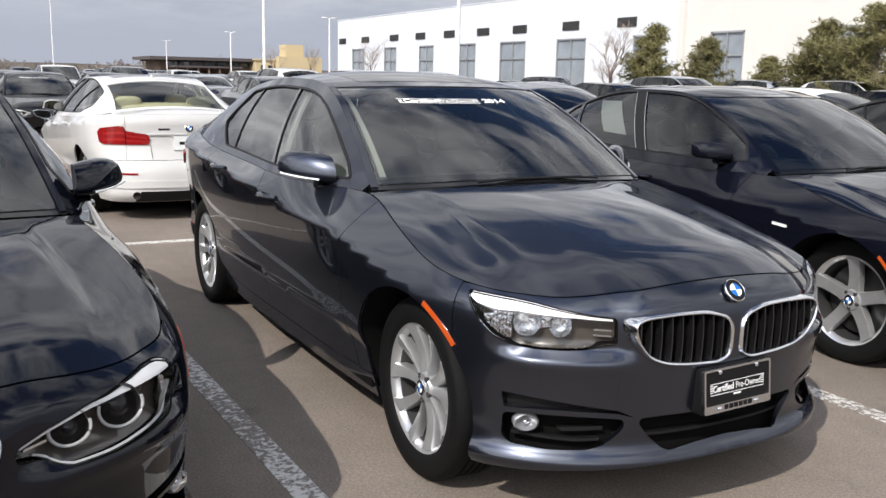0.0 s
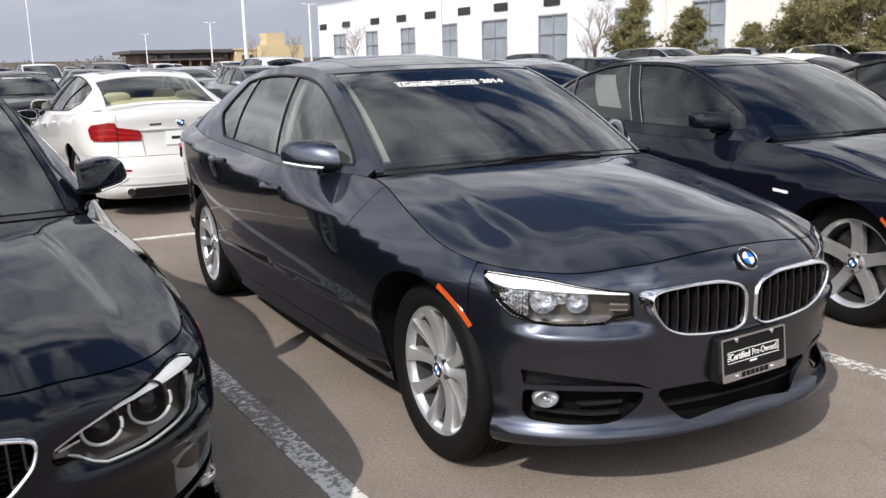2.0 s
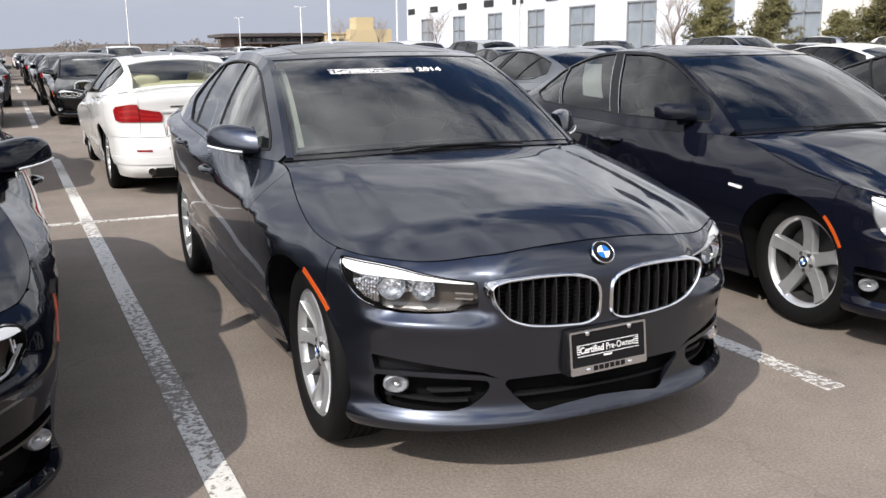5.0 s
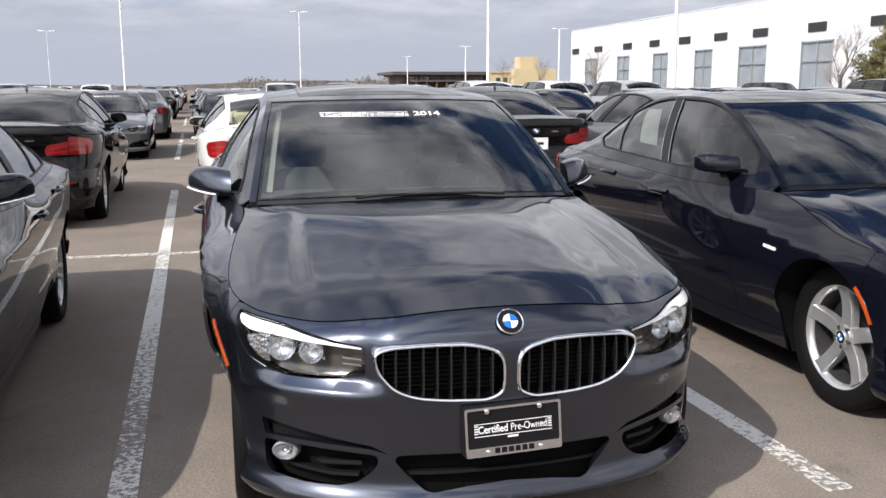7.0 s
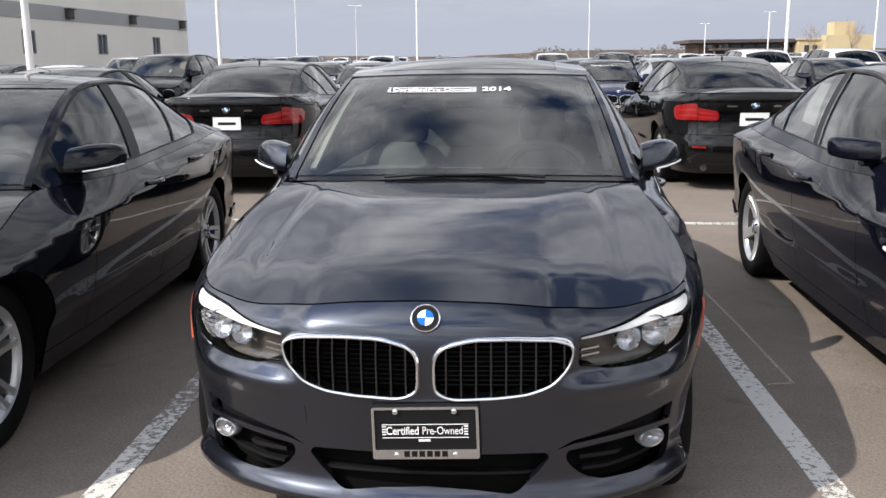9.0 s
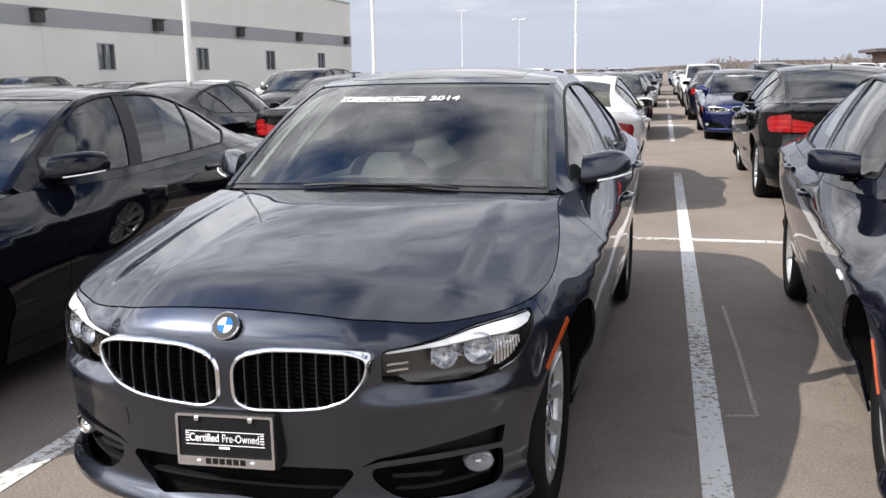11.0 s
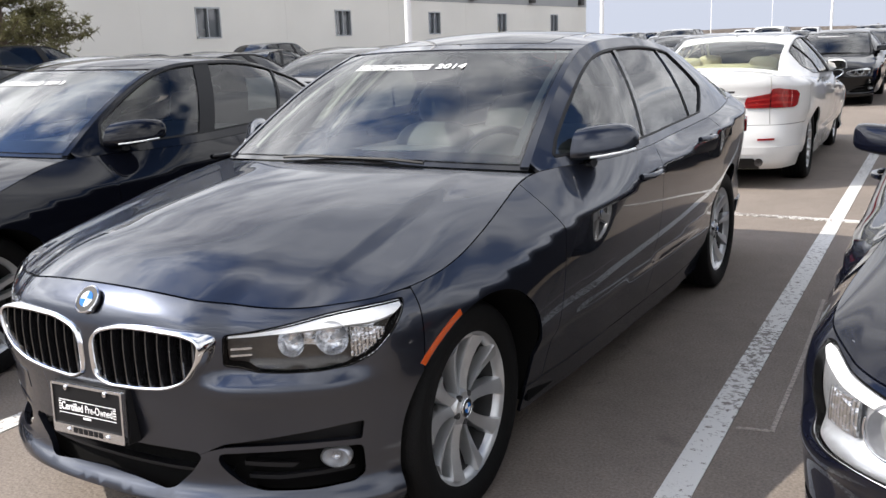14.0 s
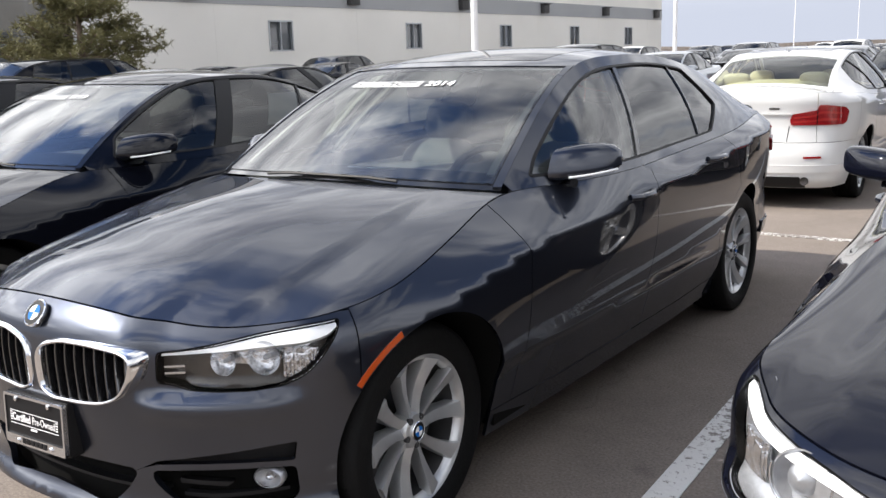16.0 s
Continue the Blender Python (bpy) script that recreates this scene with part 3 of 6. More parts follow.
def make_car(spec, color, lod=0, label="", category="car", group="parked cars", name="car", plate="dealer", sticker="", noses=True, tails=True):
    S = dict(GT); S.update(spec)
    body = PAINT[color]
    h = S.get("mesh", (.026, .05, .11)[lod])
    root = tagged(new(name), label, category, group)
    # plan outline, dense
    px, py = np.array(S["plan_x"]), np.array(S["plan_y"])
    cum = np.r_[0, np.cumsum(np.hypot(np.diff(px), np.diff(py)))]
    outline = hermite(cum, np.stack([px, py], 1))
    length = cum[-1]
    if lod < 2:
        outline = smoothed(outline, 0, length, .07, odd=(0,))
    ss = np.linspace(0, length, 500)
    oo = outline(ss)
    on = np.gradient(oo, ss, axis=0)
    nx, ny = -on[:, 1] * -1, on[:, 0] * -1
    nl = np.hypot(nx, ny)
    nx, ny = nx / nl, ny / nl
    yi = (oo[:, 0] > 0.6)
    s_of_y = lambda y: np.interp(y, oo[yi, 1], ss[yi])
    s_nose, s_tail = float(s_of_y(S["belt_y"][0])), float(s_of_y(S["belt_y"][-1]))
    tops, topz = [a * s_nose / S["top"][-1][0] for a, _ in S["top"]], [b for _, b in S["top"]]
    bs = [float(s_of_y(y)) for y in S["belt_y"]]
    zb = hermite(tops[:-1] + bs + [length], topz[:-1] + list(S["belt_z"]) + [S["tail_z"]])
    sink = hermite([0] + [float(s_of_y(y)) for y in S["sink_y"]] + [length], [.085] + list(S["sink"]) + [.05])
    if lod < 2:
        zb, sink = smoothed(zb, 0, length, .06), smoothed(sink, 0, length, .08)
    nose_in = hermite((.14, .185, .238, .268, .36, .56, .70, .82), S["nose"])
    nose_in = smoothed(nose_in, .14, .82, .010, ends="point")
    crease_y = (-.1, .15, .4, .8, 1.35, 2.3, 3.0, 3.5)
    drop = hermite([float(s_of_y(y)) for y in crease_y], (.11, .125, .14, .150, .112, .078, .062, .06))     # from the belt down to the shoulder crease
    if lod < 2:
        drop = smoothed(drop, 0, length, .18)
    nose_top = lambda q: np.clip((q - .90) / .10, 0, 1.1) ** 1.5
    tail_in = hermite((.16, .24, .36, .50, .62, .74, .90, 1.0, 1.1), (.12, .03, .0, .0, .035, .055, .045, .03, .03))
    s_ca, s_cb = float(s_nose * .90), float(s_of_y(0.10))
    s_ta, s_tb = float(s_of_y(S["wb"] + .42)), float(length - (length - s_tail) * .60)

    s_ar = float(s_of_y(-S['arch_r']))

    def skin(p):
        s, z = p[:, 0], p[:, 1]
        sa = np.abs(s)
        o = outline(sa)
        n = np.stack([np.interp(sa, ss, nx), np.interp(sa, ss, ny)], 1)
        zt = zb(sa)
        q = (z - .2) / (zt - .2)
        wn_, wt_ = 1 - step(s_ca, s_cb, sa), step(s_ta, s_tb, sa)
        mid = step(s_of_y(.36), s_of_y(1.0), sa) * (1 - step(s_of_y(S['wb'] - 1.0), s_of_y(S['wb'] - .36), sa))
        dr = drop(sa)
        up = np.clip((z - zt + dr) / dr, 0, 1.1)
        dn = np.maximum(zt - dr - z, 0)
        low_ = np.maximum(.50 - .022 * (np.interp(sa, ss, oo[:, 1]) - .6) - z, 0)      # below the lower door crease
        i_side = sink(sa) * up ** 1.22 + .80 * np.minimum(dn, .39) ** 3 - mid * S.get('flare', .006) * step(0, .05, low_) + .28 * np.maximum(low_ - .05, 0)
        led = step(.33, .47, sa) * (1 - step(s_ar - .22, s_ar - .03, sa))
        i_nose = nose_in(z) + S['nose_roll'] * nose_top(q) + led * (.026 * step(.562, .606, z) - .013 * np.exp(-((z - .548) / .032) ** 2))
        i_tail = tail_in(z) + .03 * nose_top(q)
        ins = i_side * (1 - wn_) * (1 - wt_) + i_nose * wn_ + i_tail * wt_
        xy = o - n * ins[:, None]
        xy[:, 0] = np.where(s < 0, -1, 1) * np.maximum(xy[:, 0], 0)
        return np.column_stack([xy, z])

    def inset(d):
        def f(p):
            s, z = p[:, 0], p[:, 1]
            sa = np.abs(s)
            xy = outline(sa) - np.stack([np.interp(sa, ss, nx), np.interp(sa, ss, ny)], 1) * d
            xy[:, 0] = np.where(s < 0, -1, 1) * np.maximum(xy[:, 0], 0)
            return np.column_stack([xy, z])
        return f

    def back(d):
        def f(p):
            sa = np.abs(p[:, 0])
            r = skin(p)
            r[:, 0] -= np.where(p[:, 0] < 0, -1, 1) * np.interp(sa, ss, nx) * d
            r[:, 1] -= np.interp(sa, ss, ny) * d
            return r
        return f

    def span(loop, a):
        zs = [z1 + (z2 - z1) * (a - x1) / (x2 - x1) for (x1, z1), (x2, z2) in zip(loop, np.roll(loop, -1, axis=0)) if (x1 - a) * (x2 - a) < 0]
        return (min(zs), max(zs)) if len(zs) > 1 else None

    edge = lambda s: skin(np.column_stack([s, zb(np.abs(s))]))
    wb, ar, hub = S["wb"], S["arch_r"], S["wheel_r"]
    Sy = lambda y: float(s_of_y(y))

    def arch(yc, a0, a1, n=24, r=ar):
        """Arch edge from angle a0 to a1 (degrees from the rear, over the top), in (s, z)."""
        return [(Sy(yc + r * math.cos(radians(a))), hub + r * math.sin(radians(a))) for a in np.linspace(a0, a1, n)]

    def both(nm, loop, holes, mat, lip=.012, out=0.0, gap=.002, hh=None, parent=root, lab=""):
        obs = []
        lp = shrunk(dense(loop, .03 if lod < 2 else .08), gap) if gap else loop
        for mir in (False, True):
            me = sheet(nm, skin, lp, holes, hh or h, mat, lip, out, mir)
            obs.append(hang(nm, me, parent, lab))
        return obs

    def on_skin(nm, loop, mat, out, lip, parent=root, lab="", hh=None, mirror=(False, True)):
        return [hang(nm, sheet(nm, skin, loop, [], hh or h * .6, mat, lip, out, m), parent, lab) for m in mirror]

    # --- headlamps, grilles and openings, as loops in (s, z) ---
    s_hi = S['kidney'][1] + (.012 if S['brow'] == 'gt' else .030)
    brow = S["brow"]
    if brow == "gt":
        lamp = [(.434, .614), (.436, .697), (.50, .704), (.60, .717), (.72, .735), (.80, .745), (.86, .750), (s_nose + .018, .754), (s_nose + .006, .732), (.900, .680), (.870, .650), (.835, .623),
                (.776, .600), (.70, .593), (.60, .594), (.525, .598), (.48, .610)]
    elif brow == "ring":
        lamp = [(.362, .602), (.362, .638), (.47, .664), (.56, .686), (.70, .702), (.81, .709), (.90, .706), (.945, .690), (.938, .632), (.89, .594), (.83, .580), (.75, .574), (.60, .566), (.48, .567), (.425, .598)]
    else:
        lamp = [(.42, .590), (.43, .650), (.60, .680), (.672, .695), (.78, .711), (.90, .727), (.98, .742), (1.05, .758), (1.08, .752), (1.05, .715), (1.03, .64), (1.00, .598), (.96, .576), (.88, .562), (.70, .552), (.50, .562)]
    lamp = rounded(lamp, .014 if brow == "gt" else .022, 4)
    k0, k1, kz0, kz1 = S["kidney"]
    kid = rounded([(k0, kz0 + .040), (k0, kz1 - .055), (k0 + .030, kz1 - .022), (k0 + .11, kz1 - .003), (k0 + .22, kz1), (k1 - .06, kz1 - .004), (k1, kz1 - .020), (k1 - .012, kz1 - .075),
                   (k1 - .04, kz0 + .072), (k1 - .075, kz0 + .040), (k1 - .14, kz0 + .016), (k0 + .18, kz0 + .005), (k0 + .055, kz0), (k0 + .012, kz0 + .018)], .030, 4)
    if area(kid) < 0:
        kid = kid[::-1]
    s_end = Sy(-.29)
    if brow == "gt":
        pocket = rounded([(.425, .318), (.398, .350), (.402, .376), (.50, .383), (.60, .386), (.70, .386), (.800, .380), (.806, .300), (.775, .280), (.65, .273), (.52, .276), (.465, .290)], .016, 4)
        slot = rounded([(.366, .380), (.42, .394), (.50, .400), (.60, .403), (.70, .402), (.797, .397), (.806, .449), (.735, .445), (.59, .429), (.42, .405)], .008, 3)
        low2 = [(-.235, .264), (-.13, .276), (0, .283), (.13, .276), (.235, .264), (.262, .272), (.315, .318), (.350, .362), (.338, .377), (.25, .380), (-.25, .380), (-.338, .377), (-.350, .362), (-.315, .318), (-.262, .272)]
    else:
        pocket = rounded([(.455, .266), (.435, .285), (.50, .338), (.58, .376), (.70, .396), (s_ar - .10, .418), (s_ar - .055, .416), (s_ar - .06, .292), (s_ar - .14, .266), (.72, .262)], .03, 4)
        slot = None
        low2 = [(-.41, .262), (.41, .262), (.425, .270), (.36, .338), (.25, .376), (-.25, .376), (-.36, .338), (-.425, .270)]
    # --- front bumper: whole nose, one piece across ---
    half = [(s_ar, .19), (s_ar, hub)] + arch(0, 180, 180 - math.degrees(math.acos(.29 / ar)), 8)[1:] + [(s_end, zb(np.array([s_end]))[0] - .004)]
    topl = [(float(a), float(zb(np.array([a]))[0])) for a in np.linspace(s_end, 0, 30)][1:]
    right = ([(0, .232), (.25, .228), (.42, .220), (.60, .210), (.80, .195)] if brow == "gt" else [(0, .17), (.3, .17), (.7, .18)]) + half + topl
    whole = right[:-1] + [(-a, b) for a, b in right[:0:-1]]
    whole = shrunk(dense(whole, .03 if lod < 2 else .08), .002)
    holes = []
    if lod < 2 and noses:
        for lp in (lamp, shrunk(kid, .004), pocket, slot):
            if lp is not None:
                holes += [lp, np.array([(-a, b) for a, b in lp[::-1]])]
        holes.append(rounded(np.array(low2), .010, 3))

    def kface(p):
        """The flat face of a grille, which stands proud of the curved nose."""
        r = skin(p)
        y0 = skin(np.column_stack([np.full(len(p), .10), p[:, 1]]))[:, 1]
        r[:, 1] = np.minimum(y0 - .008 + .14 * r[:, 0] ** 2, r[:, 1] - .008)
        return r
    hang("front_bumper", sheet("front_bumper", skin, whole, holes, h * .75, body, .02), root)
    if noses:
        for sg in (1, -1):
            L = lambda lp: lp if sg == 1 else np.array([(-a, b) for a, b in lp[::-1]])
            if lod < 2:
                # headlamp: housing, reflectors, brow and clear lens
                ll = s_nose - s_hi
                lampob = hang("headlight", sheet("headlight", back(.055 if brow != "e" else .026), L(shrunk(lamp, -.006)), [], h, LAMPGREY if brow != "e" else LAMPSILVER, .0, 0), root, "clear headlamp with chrome bowls")
                hang("lamp_seal", sheet("lamp_seal", skin, L(shrunk(lamp, -.003)), [L(shrunk(lamp, .0028))], h, UNDER, .045 if brow != "e" else .018, -.003), lampob, "black seal round the lamp")
                hang("lamp_lens", sheet("lamp_lens", skin, L(shrunk(lamp, .004)), [], h * .7, LENS, .004, .001), lampob, "clear plastic lens").visible_shadow = False
                a0, a1 = lamp[:, 0].min() + .016, lamp[:, 0].max() - .010
                xs = np.linspace(a0, a1, 18)
                fr_x = (xs - a0) / (a1 - a0)
                sp = [span(lamp, x) for x in xs]
                tz = np.array([q[1] for q in sp]) - .006
                th = np.interp(fr_x, [0, .25, .55, .80, .93, 1], {"gt": [.005, .012, .024, .031, .024, .009], "ring": [.003, .006, .016, .026, .030, .012], "e": [.014, .018, .021, .024, .024, .010]}[brow])
                th = np.minimum(th, np.array([q[1] - q[0] for q in sp]) * .6)
                br = np.vstack([np.column_stack([xs, tz - th]), np.column_stack([xs, tz])[::-1]])
                hang("lamp_brow", sheet("lamp_brow", skin, L(br), [], .014, LAMPWHITE, .022, -.007), lampob, "white reflector brow")
                if brow == "gt":
                    xs3 = np.linspace(s_hi + ll * .30, s_hi + ll * .88, 14)
                    sp3 = np.array([span(lamp, x) for x in xs3])
                    lo3 = np.minimum(sp3[:, 0] + .040 + .020 * np.abs(np.sin((xs3 - xs3[0]) * 22)), sp3[:, 1] - .022)
                    hang("lamp_reflector", sheet("lamp_reflector", back(.046), L(np.vstack([np.column_stack([xs3, lo3]), np.column_stack([xs3, sp3[:, 1] - .012])[::-1]])), [], .02, REFLECTOR, .006, 0), lampob, "faceted chrome reflector panel")
                bowls = {"gt": ((.385, .037, .016), (.615, .045, .006)), "ring": ((.515, .046, .636), (.680, .056, .642)), "e": ((.58, .046, .622), (.745, .060, .646))}[brow]
                for fr, rr, dz_ in bowls:
                    sc = fr if brow != "gt" else s_hi + ll * fr
                    q0, q1 = span(lamp, sc)
                    zz = dz_ if brow != "gt" else (q0 + q1) / 2 + dz_ * .5
                    c = skin(np.array([[sc * sg, zz]]))[0]
                    n0 = np.array([np.interp(sc, ss, nx) * sg, np.interp(sc, ss, ny), 0.0])
                    mm = Matrix.Translation(Vector(c) - Vector(n0) * .042) @ Vector((n0[0] * .55, n0[1] - .22, .10)).normalized().to_track_quat("X", "Z").to_matrix().to_4x4()
                    prof = [(rr, .026), (rr * .95, .026), (rr * .80, .010), (rr * .55, .0), (rr * .50, .012), (rr * .25, .020), (.001, .022)]
                    if brow == "gt":
                        prof = [(rr, .030), (rr * .96, .028), (rr * .80, .012), (rr * .55, .002), (rr * .25, .0), (.001, .0)]
                    hang("lamp_bowl", mesh_from("lamp_bowl", *moved(lathe(prof, 28), mm), {"gt": REFLECTOR, "ring": LAMPBOWL, "e": LAMPSILVER}[brow], sharp=60), lampob, "chrome reflector bowl" if brow == "gt" else "dark projector bowl")
                    if brow == "gt":
                        hang("bulb_shield", mesh_from("bulb_shield", *moved(lathe([(rr * .17, .0), (rr * .17, .020), (rr * .10, .025), (.001, .026)], 12), mm), LAMPSILVER, sharp=50), lampob)
                    else:
                        # open ring, flat on top
                        arc = [Vector((.030, rr * 1.04 * math.cos(t), rr * (.86 if brow == 'ring' else 1.02) * math.sin(t))) for t in np.linspace(radians(162), radians(378), 30)]
                        hang("light_ring", mesh_from("light_ring", *moved(tube(arc, .0042 if brow == 'ring' else .0030, 8), mm), LAMPRING if brow == 'ring' else SATIN), lampob, "pale corona ring")
                        hang("projector", mesh_from("projector", *moved(lathe([(rr * .52, .010), (rr * .50, .022), (rr * .30, .032), (.001, .036)], 20), mm), ROOFGLASS if brow == 'ring' else LAMPSILVER), lampob, "projector lens")
                # ribbed indicator at the outer end
                ribs = []
                for k in range(9):
                    sc = {"gt": s_hi + ll * (.705 + .0215 * k), "ring": s_hi + ll * (.815 + .021 * k), "e": .838 + .0135 * k}[brow]
                    q = span(lamp, sc)
                    if q is None or q[1] - q[0] < .03:
                        continue
                    zt_ = q[1] - (.046 if brow != "e" else .036) - .002 * k
                    zb_ = max(q[0] + .010, zt_ - (.062 if brow == "ring" else .078))
                    if zt_ - zb_ < .016 or sc > s_nose - .015:
                        continue
                    loc = skin(np.column_stack([np.full(5, sc * sg), np.linspace(zb_, zt_, 5)]))
                    n0 = Vector((np.interp(sc, ss, nx) * sg, np.interp(sc, ss, ny), 0.0))
                    ribs.append(tube([Vector(p) - n0 * (.026 if brow != "e" else .014) for p in loc], .0050 if brow == "ring" else .0072, 8))
                if ribs:
                    hang("lamp_indicator", mesh_from("lamp_indicator", *joined(*ribs), REFLECTOR), lampob, "ribbed clear indicator")
                if brow != "e":
                    for dz_ in (.014, .032):
                        q0 = span(lamp, s_hi + .045)[0] + .012
                        barl = np.array([(s_hi + .016, q0 + dz_), (s_hi + .075, q0 + dz_ + .004), (s_hi + .075, q0 + dz_ + .010), (s_hi + .016, q0 + dz_ + .006)])
                        hang("lamp_fin", sheet("lamp_fin", skin, L(barl), [], .02, SATIN, .01, -.014), lampob)
                if brow == "ring":
                    xs2 = np.linspace(lamp[:, 0].min() + .05, lamp[:, 0].max() - .016, 20)
                    lo2 = np.array([span(lamp, x)[0] for x in xs2]) + .010
                    hang("lamp_edge", sheet("lamp_edge", skin, L(np.vstack([np.column_stack([xs2, lo2]), np.column_stack([xs2, lo2 + .0040])[::-1]])), [], .014, LAMPRING, .012, -.012), lampob, "pale lower light line")
                # kidney grille: frame, slats, dark back
                ring_ = dense(kid, .014)
                inner = shrunk(ring_, .0125)
                flip_ = np.array((sg, 1.0))
                setb = lambda loop, f, d: [Vector(q) + Vector((0, d, 0)) for q in f(loop * flip_)]
                secs = [setb(ring_, skin, .012), setb(ring_, skin, -.003), setb(shrunk(ring_, .0015), kface, .003), setb(shrunk(ring_, .005), kface, -.0025), setb(shrunk(ring_, .009), kface, -.002),
                        setb(shrunk(ring_, .012), kface, .002), setb(inner, kface, .05)]
                kob = hang("kidney_grille", mesh_from("kidney_grille", *rings(secs, False), CHROME, sharp=60), root, "chrome-framed kidney grille with black slats")
                kl = L(kid)
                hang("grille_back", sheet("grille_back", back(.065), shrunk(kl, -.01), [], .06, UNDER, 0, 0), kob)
                for zz in np.arange(kz0 + .03, kz1 - .03, .0135):
                    cut = [x1 + (x2 - x1) * (zz - z1) / (z2 - z1) for (x1, z1), (x2, z2) in zip(inner, np.roll(inner, -1, axis=0)) if (z1 - zz) * (z2 - zz) < 0]
                    if len(cut) > 1:
                        xs = np.linspace(min(cut), max(cut), 6)
                        pf = kface(np.column_stack([xs * sg, np.full(6, zz)]))
                        hang("mesh_bar", mesh_from("mesh_bar", *tube([Vector(q) + Vector((0, .062, 0)) for q in pf], .0022, 5), TRIM), kob)
                nf = S["fins"]
                for k in range(nf):
                    a = k0 + .02 + (k1 - k0 - .04) * (k + .5) / nf
                    zs = []
                    pr = inner
                    for (x1, z1), (x2, z2) in zip(pr, np.roll(pr, -1, axis=0)):
                        if (x1 - a) * (x2 - a) < 0:
                            zs.append(z1 + (z2 - z1) * (a - x1) / (x2 - x1))
                    if len(zs) < 2:
                        continue
                    zz = np.linspace(min(zs), max(zs), 7)
                    pf = kface(np.column_stack([np.full(7, a * sg), zz]))
                    vv, secs = [], []
                    for p in pf:
                        p = Vector(p)
                        secs.append([p + Vector((dx, dy, 0)) for dx, dy in ((-.0042, .016), (-.0022, .010), (.0022, .010), (.0042, .016), (.003, .052), (-.003, .052))])
                    hang("slat", mesh_from("slat", *rings(secs), GLOSS), kob)
                # side pocket with fog lamp
                pl = L(pocket)
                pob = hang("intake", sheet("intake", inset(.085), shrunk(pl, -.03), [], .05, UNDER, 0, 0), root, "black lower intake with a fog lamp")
                if slot is not None:
                    hang("slot_back", sheet("slot_back", back(.035), shrunk(L(slot), -.012), [], .05, TRIM, 0, 0), pob)
                else:
                    blade = np.array([(.450, .277), (.53, .335), (.62, .357), (.78, .366), (s_ar - .062, .376), (s_ar - .062, .385), (.78, .376), (.61, .367), (.52, .342), (.442, .283)])
                    hang("blade", sheet("blade", inset(.016), L(blade), [], .03, GLOSS, .05, 0), pob, "slim gloss black blade")
                bar = np.array([(.47, .294), (.56, .289), (.78, .300), (.78, .310), (.56, .300), (.47, .304)])
                hang("intake_bar", sheet("intake_bar", inset(.050), L(bar), [], .03, TRIM, .02, 0), pob)
                bar = np.array([(.46, .330), (.60, .322), (.62, .334), (.46, .342)])
                hang("intake_bar", sheet("intake_bar", inset(.050), L(bar), [], .03, TRIM, .02, 0), pob)
                sc = .732 if brow == "gt" else s_ar - .120
                c = skin(np.array([[sc * sg, .350 if brow == "gt" else .332]]))[0]
                n0 = np.array([np.interp(sc, ss, nx) * sg, np.interp(sc, ss, ny), 0.0])
                mm = Matrix.Translation(Vector(c) - Vector(n0) * .034) @ Vector((n0[0] * .6, n0[1] - .3, 0)).normalized().to_track_quat("X", "Z").to_matrix().to_4x4() @ Matrix.Diagonal((1, .82, .58, 1))
                fog = hang("fog_lamp", mesh_from("fog_lamp", *moved(lathe([(.052, .0), (.052, .026), (.045, .030), (.040, .018), (.02, .004), (.001, .004)], 24), mm), LAMPSILVER, sharp=60), pob, "round chrome fog lamp")
                hang("fog_bulb", mesh_from("fog_bulb", *moved(lathe([(.017, .004), (.014, .022), (.001, .026)], 12), mm), SATIN, sharp=60), fog)
                hang("fog_lens", mesh_from("fog_lens", *moved(lathe([(.046, .029), (.03, .034), (.001, .036)], 24), mm), LENS), fog)
            else:
                hang("headlight", sheet("headlight", skin, L(lamp), [], .06, LAMPWHITE, .01, .008), root, "pale headlamp")
                hang("kidney_grille", sheet("kidney_grille", skin, L(kid), [], .06, GLOSS, .01, .008), root, "black grille")
        if lod < 2:
            hang("lower_intake", sheet("lower_intake", inset(.075), np.array([(-.48, .22), (.48, .22), (.48, .40), (-.48, .40)]), [], .06, UNDER, 0, 0), root)
            for zz in (.305,) if brow == "gt" else (.285, .312):
                hang("intake_bar", sheet("intake_bar", inset(.045), np.array([(-.42, zz), (.42, zz), (.42, zz + .009), (-.42, zz + .009)]), [], .04, TRIM, .03, 0), root)
            # splitter lip edge below the bumper
            c = skin(np.array([[0.0, .742], [0.0, .757], [0.0, .770]]))
            ncen = Vector((0, -(c[2][2] - c[0][2]), c[2][1] - c[0][1])).normalized()
            roundel(.041, root, Matrix.Translation(Vector(c[1]) + ncen * .012) @ ncen.to_track_quat("Z", "Y").to_matrix().to_4x4())
            hang("badge_base", mesh_from("badge_base", *moved(lathe([(.001, .0), (.034, .0), (.036, -.008), (.037, -.03)], 28), Matrix.Translation(Vector(c[1]) + ncen * .008) @ ncen.to_track_quat("X", "Z").to_matrix().to_4x4()), GLOSS, sharp=40), root)
            # tow-eye cover
            on_skin("tow_cover", rounded([(.354, .447), (.430, .447), (.426, .506), (.354, .502)], .006, 2), body, .0015, .002, mirror=(True,))

    # --- sides ---
    d0, d1, d2 = S["doors"]
    tops_between = lambda a, b, n=14: [(float(x), float(zb(np.array([x]))[0])) for x in np.linspace(a, b, n)]
    sd0, sd1, sd2 = Sy(d0), Sy(d1), Sy(d2)
